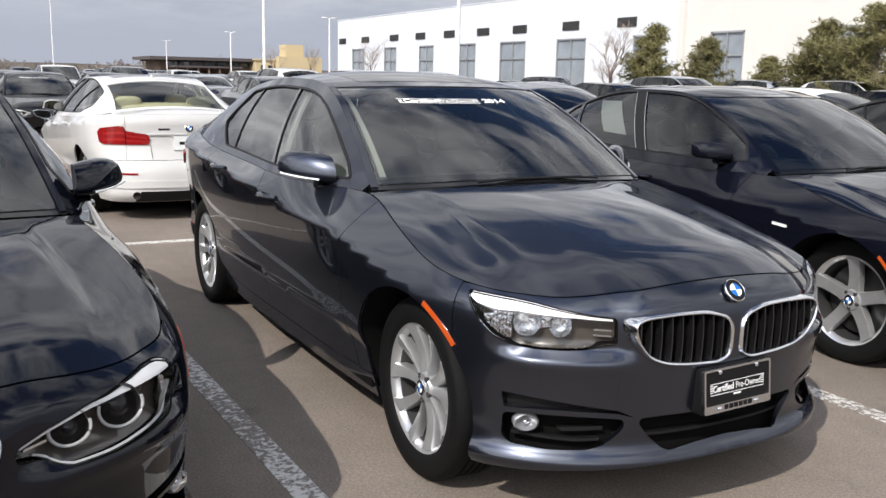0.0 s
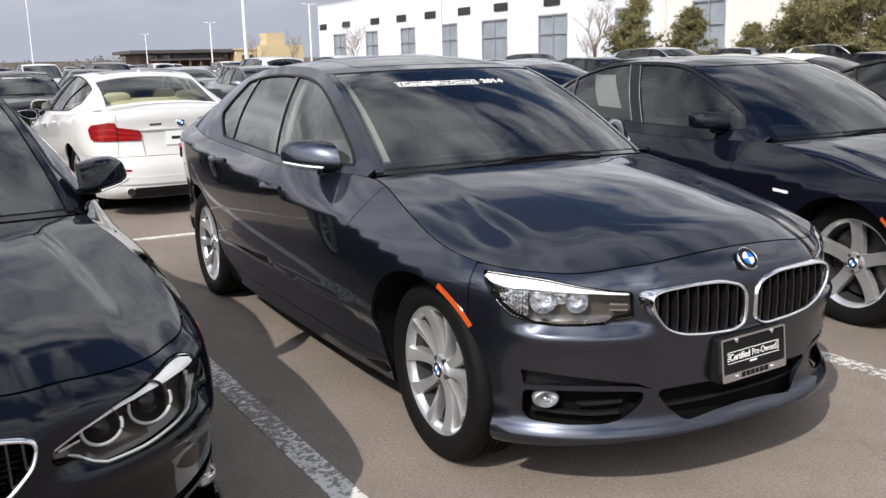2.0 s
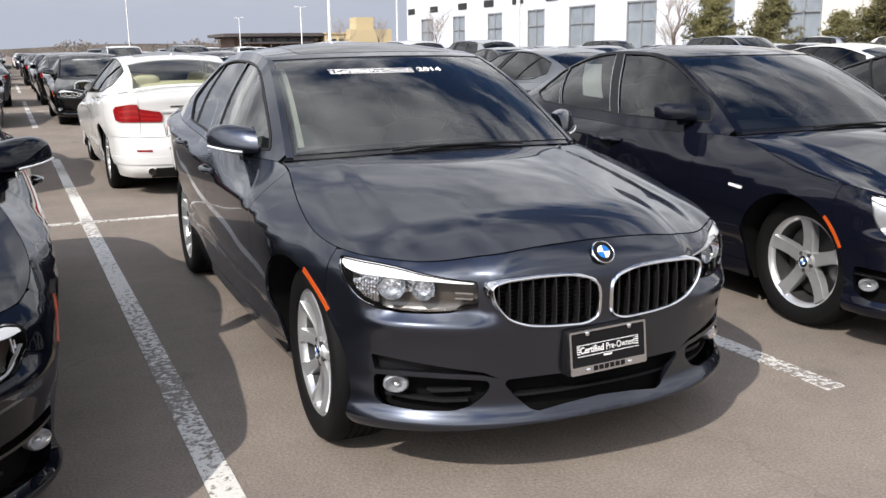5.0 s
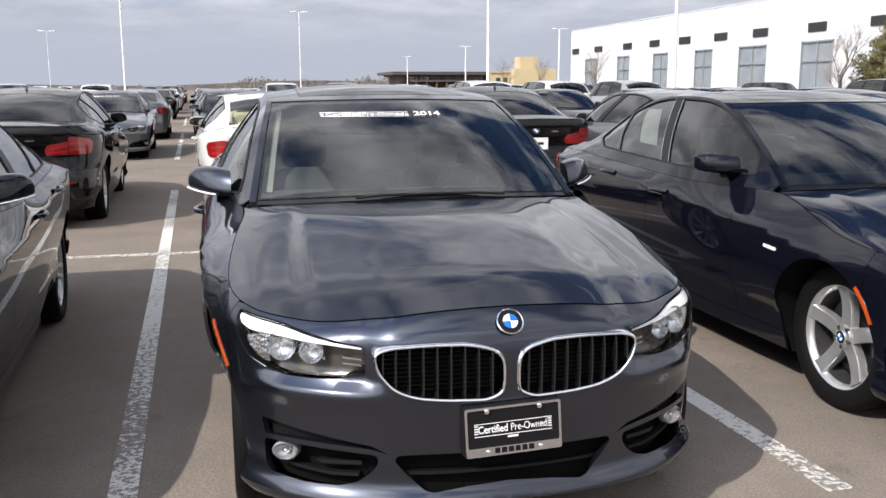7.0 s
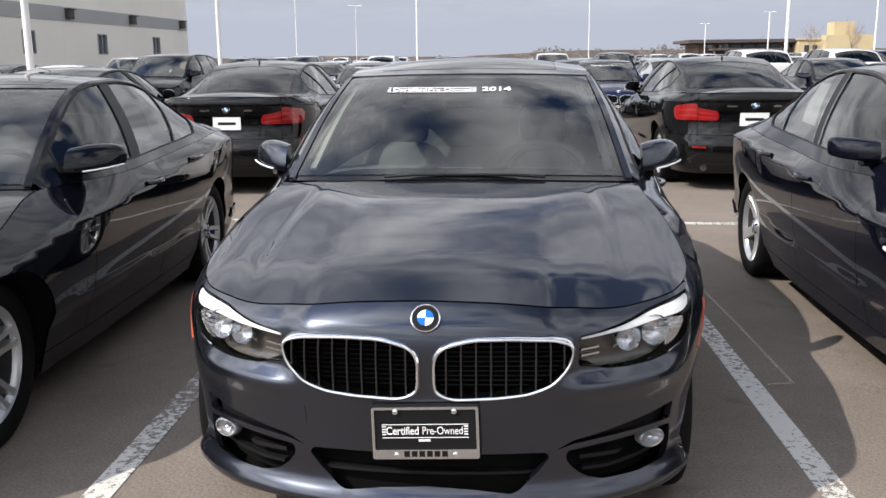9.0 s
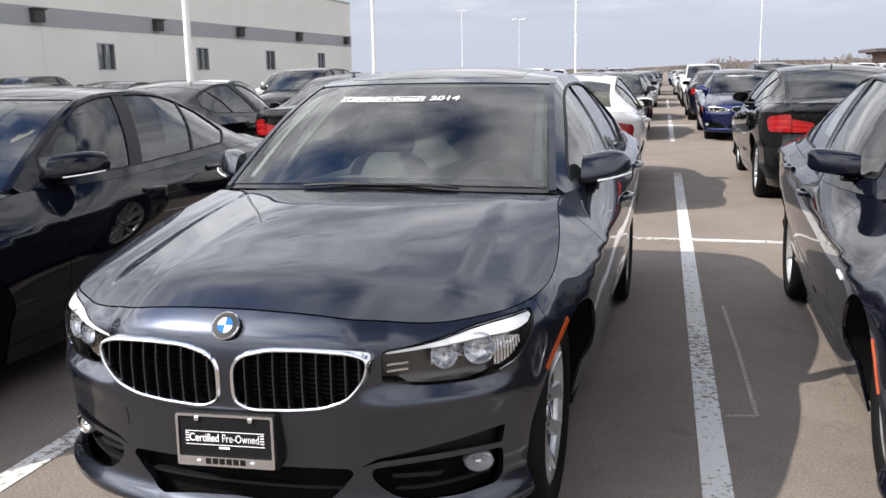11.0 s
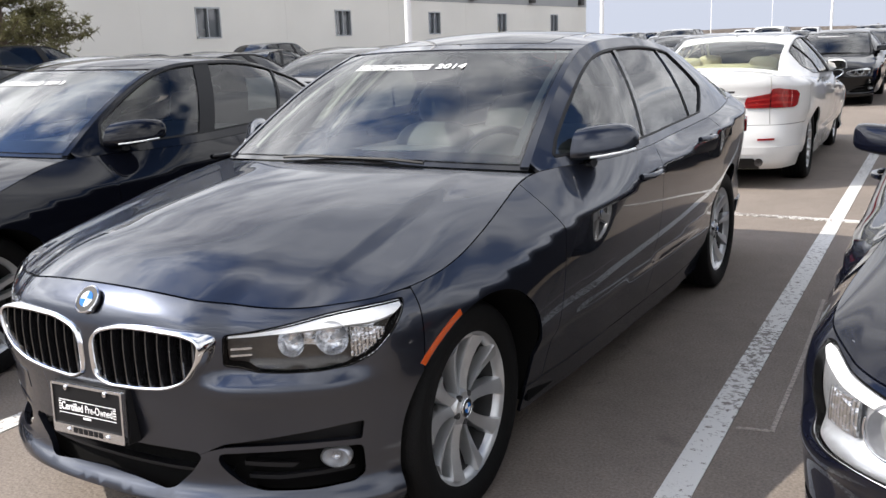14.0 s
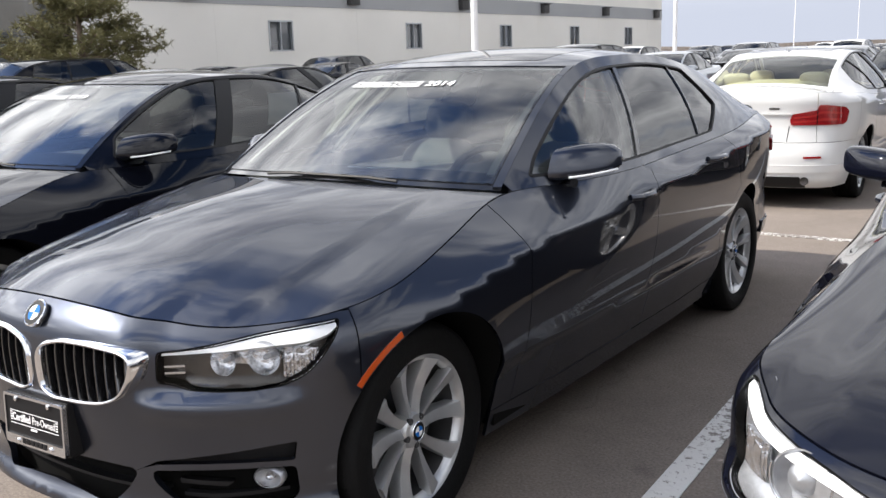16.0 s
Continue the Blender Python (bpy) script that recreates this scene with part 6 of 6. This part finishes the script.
for y in np.arange(24.0, 72, 9.0):
    part("panel_joint", box(GX - .02, GX + .006, y - .012, y + .012, .1, 3.88), PANELGREY, shed, smooth=False)
part("roof", box(GX - 30, GX - .36, GY0, GY1, GZ - .4, GZ - .05), PANELGREY, shed, smooth=False)
part("coping", box(GX - .40, GX + .05, GY0, GY1 + .05, GZ, GZ + .12), BANDGREY, shed, smooth=False)
part("end_wall", box(GX - 30, GX - .36, GY1 - .3, GY1, 0, GZ), PANELGREY, shed, smooth=False)
part("entrance", box(GX - 12, GX - 1.2, 6.0, GY0, 0, GZ), DARKPANE, shed, "dark glazed entrance", smooth=False)
for y in (18.2, 13.0, 8.0):
    part("column", box(GX - .6, GX + .1, y - .35, y + .35, 0, GZ), POLEWHITE, shed, "white column", smooth=False)

# far buildings
TANWALL = material("yellow_stucco", (0.50, 0.41, 0.25), 0.9, blotch=0.10, blotch_scale=.1)
DARKROOF = material("dark_roof", (0.075, 0.065, 0.065), 0.9, blotch=0.1, blotch_scale=.2)
BRICKWALL = material("brown_wall", (0.15, 0.105, 0.085), 0.9, blotch=0.2, blotch_scale=.2)
low_ = tagged(new("low_building"), "long low brown building with a dark overhanging roof", "building")
part("wall", box(51, 83, 268, 290, 0, 4.7), BRICKWALL, low_, smooth=False)
part("roof", box(47.5, 83.5, 264, 292, 5.1, 6.0), DARKROOF, low_, "thin dark overhanging roof", smooth=False)
part("soffit", box(49.5, 83.2, 266, 291, 4.7, 5.1), DARKROOF, low_, smooth=False)
part("porch_roof", box(53, 72, 258, 268, 3.0, 3.5), DARKROOF, low_, smooth=False)
for k in range(7):
    part("column", box(53.3 + 3.0 * k, 53.8 + 3.0 * k, 258.4, 258.9, 0, 3.0), BRICKWALL, low_, smooth=False)
for k in range(8):
    part("window", box(53 + 3.6 * k, 55.6 + 3.6 * k, 267.9, 268.1, 3.6, 4.6), DARKPANE, low_, smooth=False)
inn = tagged(new("yellow_building"), "yellow stucco building with a square tower", "building")
part("wall", box(77, 95, 262, 280, 0, 5.6), TANWALL, inn, smooth=False)
part("tower", box(85.5, 91, 260, 266, 0, 10.3), TANWALL, inn, smooth=False)
part("tower_base", box(83, 96, 258, 262, 0, 6.8), TANWALL, inn, smooth=False)
part("roof", box(76.6, 95.4, 261.6, 280.4, 5.6, 6.0), TANWALL, inn, smooth=False)
for k in range(4):
    part("window", box(78.5 + 2.2 * k, 79.8 + 2.2 * k, 261.8, 262.0, 2.2, 4.2), DARKPANE, inn, smooth=False)


# ---- lamp posts ----
def lamp_post(x, y, hgt=9.6, r=.095, arms=2):
    p = tagged(new("lamp_post"), "tall white lot lamp post with flat twin heads", "lamp post", "lot lamp posts")
    p.location = (x, y, 0)
    v, f = rings([[(rr * math.cos(a), rr * math.sin(a), z) for a in np.linspace(0, 2 * math.pi, 13)[:-1]] for rr, z in ((r * 1.15, .6), (r * 1.1, 3), (r * .8, hgt))])
    hang("pole", mesh_from("pole", v, f, POLEWHITE), p, "white steel pole")
    v, f = rings([[(rr * math.cos(a), rr * math.sin(a), z) for a in np.linspace(0, 2 * math.pi, 17)[:-1]] for rr, z in ((.28, 0), (.28, .72), (.25, .76))])
    hang("base", mesh_from("base", v, f, PANELGREY, sharp=30), p, "concrete base")
    for s in (1, -1)[:arms]:
        a = hang("arm", mesh_from("arm", *tube([(0, 0, hgt - .05), (s * .45, 0, hgt)], .035, 8), POLEWHITE), p)
        part("lamp_head", box(min(s * .4, s * 1.15), max(s * .4, s * 1.15), -.2, .2, hgt - .03, hgt + .09, .03), POLEWHITE, p, "flat lamp head")
    return p


for x, y, hh, r in ((23.0, 42.7, 10.5, .10), (22.0, 75.5, 11.0, .13), (47.5, 126.0, 9.8, .12), (47.5, 180.0, 9.6, .12), (47.6, 242.0, 9.6, .12), (9.0, 118.0, 11.0, .06), (-9.0, 80.0, 10.5, .085),
                    (-15.0, 24.7, 10.5, .105), (-15.4, 44.3, 10.2, .095), (-51.9, 210.8, 16.0, .09), (-25.3, 140.7, 9.6, .04)):
    lamp_post(x, y, hh, r)


# ---- plants ----
NEEDLE = material("pine_needles", (0.150, 0.140, 0.056), 0.8, grain=0.4, grain_scale=3, vary=0.2)
BARK = material("bark", (0.14, 0.105, 0.085), 0.95, grain=0.3, grain_scale=20, bump=0.5, bump_scale=30)
TWIG = material("bare_twigs", (0.30, 0.25, 0.215), 0.9, grain=0.2)
# scrub brown, with some distance haze mixed into the colour
HAZED_SCRUB = material("hazed_dry_scrub", (0.165, 0.145, 0.130), 0.95, grain=0.35, grain_scale=.6, blotch=.4, blotch_scale=.05)
rng = random.Random(4)


def pine(x, y, hgt, wid, seed):
    """A pine: trunk, limbs, and tufts of needle blades along them."""
    r = random.Random(seed)
    t = tagged(new("pine_tree"), "dense green pine tree beside the building", "tree", "pine trees")
    t.location = (x, y, 0)
    v, f = rings([[(rr * math.cos(a), rr * math.sin(a), z) for a in np.linspace(0, 2 * math.pi, 9)[:-1]] for rr, z in ((.13, 0), (.10, hgt * .5), (.02, hgt * .97))])
    hang("trunk", mesh_from("trunk", v, f, BARK), t)
    limbs, vs, fs = [], [], []
    n = int(75 * hgt / 4)
    for i in range(n):
        q = r.random() ** .85
        z = hgt * (.08 + .88 * q)
        ln = wid * (1 - q) ** .7 * r.uniform(.65, 1.12) + .12
        a = r.uniform(0, 2 * math.pi)
        d = Vector((math.cos(a), math.sin(a), r.uniform(.12, .5)))
        tip = Vector((0, 0, z)) + d * ln
        limbs.append(tube([(0, 0, z), Vector((0, 0, z)) + d * ln * .5 + Vector((0, 0, -.04)), tip], .018, 5))
        for _ in range(int(18 + 34 * ln)):
            u = r.uniform(.25, 1.05)
            c = Vector((0, 0, z)) + d * ln * u + Vector((r.gauss(0, .14), r.gauss(0, .14), r.gauss(0, .10)))
            for _ in range(7):
                w = Vector((r.gauss(0, 1), r.gauss(0, 1), r.gauss(.45, .8))).normalized() * r.uniform(.12, .24)
                s = w.cross(Vector((r.gauss(0, 1), r.gauss(0, 1), r.gauss(0, 1)))).normalized() * .016
                k = len(vs)
                vs += [c - s, c + s, c + w]
                fs.append((k, k + 1, k + 2))
    hang("branchwork", mesh_from("branchwork", *joined(*limbs), BARK), t)
    hang("crown", mesh_from("crown", vs, fs, NEEDLE, False), t, "clumped green needles")
    return t


def bare_tree(x, y, hgt, seed):
    r = random.Random(seed)
    t = tagged(new("bare_tree"), "leafless young tree with thin spreading twigs", "tree", "bare trees")
    t.location = (x, y, 0)
    pieces, twigs = [], []

    def grow(p, d, ln, rad, lev):
        q = p + d * ln * .5 + Vector((r.gauss(0, .04), r.gauss(0, .04), 0)) * ln
        e = p + d * ln
        (pieces if lev < 2 else twigs).append(tube([p, q, e], rad, 5))
        if lev == 4:
            return
        for _ in range((7, 5, 4, 3)[lev]):
            a = r.uniform(0, 2 * math.pi)
            nd = (d + Vector((math.cos(a), math.sin(a), r.uniform(.1, .5))) * r.uniform(.45, .8)).normalized()
            grow(p + d * ln * r.uniform(.35, 1.0), nd, ln * r.uniform(.5, .75), rad * (.5 if lev else .4), lev + 1)
    grow(Vector((0, 0, 0)), Vector((0, 0, 1)), hgt * .42, .06, 0)
    hang("trunk", mesh_from("trunk", *joined(*pieces), BARK), t)
    hang("crown", mesh_from("crown", *joined(*twigs), TWIG), t)
    return t


for x, y, hh, w, s in ((27.2, 31.3, 4.15, 1.7, 1), (29.0, 29.6, 3.55, 1.55, 2), (31.0, 27.6, 2.7, 1.0, 3), (27.2, 21.4, 3.9, 2.1, 4), (26.6, 18.8, 4.3, 2.4, 5), (-21.6, 14.0, 4.1, 3.0, 6), (27.0, 15.6, 4.4, 2.2, 8)):
    pine(x, y, hh, w, s)
for x, y, hh, s in ((44.5, 126.0, 7.2, 1), (33.5, 79.0, 6.2, 2), (25.8, 32.5, 4.8, 3), (50.0, 160.0, 8.0, 4), (75.0, 300.0, 9.0, 5)):
    bare_tree(x, y, hh, s)

# the far band of scrub and trees along the horizon, beyond the lot
vs, fs = [], []
wild = random.Random(11)
for i in range(1700):
    a = radians(wild.uniform(-75, 75))
    d = wild.uniform(380, 640)
    c = Vector((d * math.sin(a), d * math.cos(a), 0))
    tall = .62 + .38 * float(step(-.03, .03, a))      # higher wood beyond the one end of the lot
    s = wild.uniform(1.3, 2.9) * tall * (1.0 + .30 * math.sin(a * 9) + .22 * math.sin(a * 41))
    for _ in range(90):
        q = wild.random() ** 1.4
        o = c + Vector((wild.gauss(0, s * 1.1 * (1.1 - q)), wild.gauss(0, s), s * 1.75 * q))
        k = len(vs)
        w = wild.uniform(.05, .13) * s
        vs += [o + Vector((wild.gauss(0, w), wild.gauss(0, w), wild.gauss(0, w * 1.6))) for _q in range(3)]
        fs.append((k, k + 1, k + 2))
tagged(new("far_scrub", mesh_from("far_scrub", vs, fs, HAZED_SCRUB, False)), "distant band of bare brown trees and scrub", "trees", kind="stuff")
hill = mesh_from("far_ridge", *rings([[(x, y, -2), (x, y, 5.0 + 1.6 * math.sin(x * .011) + 1.0 * math.sin(x * .031)), (x, y + 200, -2)] for x in np.linspace(-890, 890, 60) for y in (720,)], False), HAZED_SCRUB)
tagged(new("backdrop", hill), "low brown ridge along the horizon", "ridge", kind="structure")

# ---- parked cars ----
SEDAN = dict(
    top=((0, .775), (.40, .755), (.70, .730), (1.02, .728)), nose=(.075, .018, -.014, .010, .016, .0, .020, .066), nose_roll=.050, kidney=(.013, .345, .525, .700),
    wb=2.88, plan_x=(0, .24, .46, .635, .76, .84, .885, .908, .918, .92, .92, .912, .89, .84, .73, .50, .25, 0),
    plan_y=(-.86, -.848, -.80, -.71, -.585, -.43, -.22, .05, .50, 1.2, 2.1, 2.8, 3.22, 3.52, 3.74, 3.86, 3.90, 3.905),
    belt_y=(-.42, -.14, .1, .35, .61, .85, 1.2, 2.0, 2.7, 3.2, 3.53), belt_z=(.728, .775, .828, .89, .930, .93, .93, .945, .975, 1.01, 1.025),
    sink_y=(-.42, 0, .3, .61, .80, 1.05, 2.0, 2.9, 3.3, 3.53), tail_z=1.045,
    rail_y=(.62, .80, 1.05, 1.40, 1.85, 2.25, 2.70, 3.08, 3.30, 3.42), rail_z=(.935, 1.055, 1.195, 1.335, 1.375, 1.355, 1.245, 1.11, 1.035, 1.02),
    rail_x=(.705, .675, .635, .585, .565, .56, .56, .585, .62, .64),
    cowl=(.44, .955), header=(1.24, 1.352), roof_top=(1.85, 1.412), back=(2.50, 1.355), deck=(3.26, 1.075),
    ws_y=1.42, bk_y=2.52, dk_y=3.28, win=(.80, 2.64, 2.84, 1.09), pillar_b=(1.43, 1.82), pillar_c=(2.10, 2.57), doors=(.74, 1.72, 2.58), brow="ring", lidrise=.02,
    seats=SEATBLACK, style="double")
SALOON5 = dict(SEDAN, pillar_b=(1.555, 1.98), pillar_c=(2.24, 2.74), rail_z=(.935, 1.06, 1.205, 1.352, 1.395, 1.378, 1.268, 1.125, 1.04, 1.02), roof_top=(1.85, 1.428), header=(1.24, 1.366), back=(2.50, 1.368), paper="right", badge=True, brow="e", style="five", chrome_windows=False, nose=GT["nose"], nose_roll=.03, kidney=(.013, .388, .525, .700),
               top=((0, .755), (.40, .712), (.60, .706), (.78, .726), (.93, .740), (1.10, .775)), belt_z=(.775, .795, .832, .89, .930, .93, .93, .945, .975, 1.01, 1.025),
               plan_x=(0, .27, .53, .735, .862, .908, .915, .922, .922, .922, .92, .912, .89, .84, .73, .50, .25, 0))
SUV = dict(
    wheel_r=.365, arch_r=.395, nose=SEDAN["nose"], nose_roll=.050, top=((0, .93), (.40, .915), (.70, .90), (1.02, .885)), belt_z=tuple(z + .135 for z in GT["belt_z"]), tail_z=1.20,
    rail_z=(1.10, 1.22, 1.39, 1.57, 1.625, 1.625, 1.60, 1.52, 1.30, 1.20), rail_x=(.705, .69, .66, .63, .62, .62, .62, .63, .65, .66),
    cowl=(.44, 1.125), header=(1.20, 1.59), roof_top=(2.0, 1.665), back=(3.45, 1.60), deck=(3.86, 1.24), bk_y=3.40, dk_y=3.80,
    win=(.83, 3.18, 3.36, 1.32), pillar_b=(1.60, 1.72), pillar_c=(2.70, 2.62), brow="ring", kidney=(.013, .388, .62, .86))


def bay(k, y):
    """The middle of bay k (0: the bay of the grey car) at y."""
    return 0.06 + BAY * k + LEANX * y


grey = make_car(GT, "grey", 0, "dark grey metallic five-door hatchback with chrome kidney grilles", name="hatchback_car", sticker="2014", group="")
stretch(grey, 1.022)

card = tagged(new("paper_card", mesh_from("paper_card", *blob(.095, .05, .002, Matrix(), 8), PAPER)), "white card lying on the dashboard of the grey car", "card")
card.matrix_basis = pose(0, .78, 1.012, -9, 0, 4)

LOWTAIL = dict(belt_z=(.728, .775, .828, .89, .930, .93, .93, .945, .968, .978, .968), tail_z=.965, deck=(3.26, 1.06), lidrise=.012)
f30 = make_car(dict(SEDAN, mesh=.026, wb=2.81, paper="left", **LOWTAIL), "carbon", 1, "black sedan with clear twin-ring headlamps and alloy wheels", name="sedan_car", sticker="2013")
f30.matrix_basis = pose(-2.54, .03, 0, 0, 0, 2.9)
e60 = make_car(dict(SALOON5, mesh=.028, **dict(LOWTAIL, belt_z=SALOON5["belt_z"][:8] + LOWTAIL["belt_z"][8:])), "navy", 1, "dark navy sedan with five-spoke alloy wheels and pale headlamp brows", name="sedan_car")
e60.matrix_basis = pose(2.665, .285, 0, 0, 0, 0.2)

white = make_car(dict(SEDAN, wb=2.88, seats=SEATBEIGE, style="multi"), "white", 1, "white sedan with red tail lamps and beige seats", name="sedan_car", noses=False)
white.matrix_basis = pose(-.30, 10.15, 0, 0, 0, 182)
blk = make_car(dict(SEDAN, style="double"), "black", 1, "black sedan with red tail lamps", name="sedan_car", noses=False)
stretch(blk, 1.04)
blk.matrix_basis = pose(-3.06, 10.6, 0, 0, 0, 181.5)
copy_thing(blk, pose(2.65, 10.95, 0, 0, 0, 182))

kinds = {}
for col in ("black", "navy", "steel", "silver", "white", "blue", "red", "tan"):
    kinds[col] = make_car(SEDAN, col, 2, {"black": "black", "navy": "dark navy", "steel": "dark grey", "silver": "silver", "white": "white", "blue": "blue", "red": "red", "tan": "tan"}[col] + " sedan parked in a row", name="sedan_car")
for col in ("black", "white", "silver", "steel", "red"):
    kinds["suv_" + col] = make_car(SUV, col, 2, {"steel": "dark grey"}.get(col, col) + " sport utility car parked in a row", name="suv_car")


def merge_parts(root):
    """The body shell of a far car as one part; glass, lamps and wheels stay parts of their own."""
    keep = ("wheel", "rim", "windscreen", "rear_window", "headlight", "tail_light", "front_side_window", "rear_side_window", "kidney_grille")
    mats, verts, faces, index = [], [], [], []
    for ob in list(root.children):
        if ob.name.split(".")[0] in keep:
            continue
        me = ob.data
        k = len(verts)
        verts += [tuple(ob.matrix_basis @ v.co) for v in me.vertices]
        if me.materials[0] not in mats:
            mats.append(me.materials[0])
        for p in me.polygons:
            faces.append(tuple(k + i for i in p.vertices))
            index.append(mats.index(me.materials[0]))
        bpy.data.objects.remove(ob)
    me = bpy.data.meshes.new("body")
    me.from_pydata(verts, [], faces)
    for m in mats:
        me.materials.append(m)
    me.polygons.foreach_set("material_index", index)
    me.shade_smooth()
    me.set_sharp_from_angle(angle=radians(35))
    hang("body", me, root)
    return root


for ob in kinds.values():
    merge_parts(ob)
used = set()


def park(kind, x, y, turn):
    m = pose(x, y, 0, 0, 0, turn)
    if kind in used:
        return copy_thing(kinds[kind], m)
    used.add(kind)
    kinds[kind].matrix_basis = m
    return kinds[kind]


# rows near the camera, then the rest of the lot
for k, kind in ((2, "black"), (3, "navy"), (4, "steel"), (-2, "black"), (-3, "white"), (-4, "steel"), (-5, "black"), (5, "black"), (-6, "silver"), (6, "navy")):
    park(kind, bay(k, 1) + rng.uniform(-.1, .1), .0 + rng.uniform(-.15, .2), 2)
for k, kind in ((2, "steel"), (3, "black"), (4, "white"), (-2, "black"), (-3, "black"), (-4, "silver"), (-5, "suv_black"), (5, "black"), (6, "navy"), (-6, "white"), (-7, "black"), (7, "black")):
    park(kind, bay(k, 9) + rng.uniform(-.1, .1), 10.0 + rng.uniform(-.15, .2), 182)
pool = ["black"] * 6 + ["navy"] * 2 + ["steel"] * 5 + ["silver"] * 4 + ["white"] * 5 + ["blue", "tan", "suv_black", "suv_black", "suv_white", "suv_white", "suv_silver", "suv_steel"]
near = {-1: make_car(SEDAN, "steel", 1, "dark grey sedan with silver lamps parked nose out", name="sedan_car", sticker="2013"),
        0: make_car(SEDAN, "black", 1, "black sedan parked nose out in the next row", name="sedan_car", sticker="2013"),
        1: make_car(SEDAN, "blue", 1, "deep blue sedan parked nose out in the next row", name="sedan_car", sticker="2013")}
set_c = {0: "black", 1: "blue", -1: "steel"}
for j in range(6):
    y0 = 17.15 + 17.4 * j
    for k in range(-10, 12):
        for yy, turn in ((y0, 2), (y0 + 10.6, 182)):
            if rng.random() < .10 + .03 * j and not (j == 0 and abs(k) < 3):
                continue
            x = bay(k, yy) + rng.uniform(-.12, .12)
            if x < GX + 5 and yy < 90 or x > 40:
                continue
            kind = set_c.get(k, rng.choice(pool)) if j == 0 and turn == 2 else rng.choice(pool)
            if j == 4 and k in (-1, 3):
                kind = "suv_red" if k < 0 else "red"
            if j == 1 and turn == 2 and k == 1:
                kind = "suv_white"
            if j == 0 and turn == 2 and k in near:
                near[k].matrix_basis = pose(x, yy, 0, 0, 0, turn)
                continue
            park(kind, x, yy + rng.uniform(-.2, .2), turn)
for kind, ob in kinds.items():
    if kind not in used:
        park(kind, 60 + 4 * len(used), 140, 0)
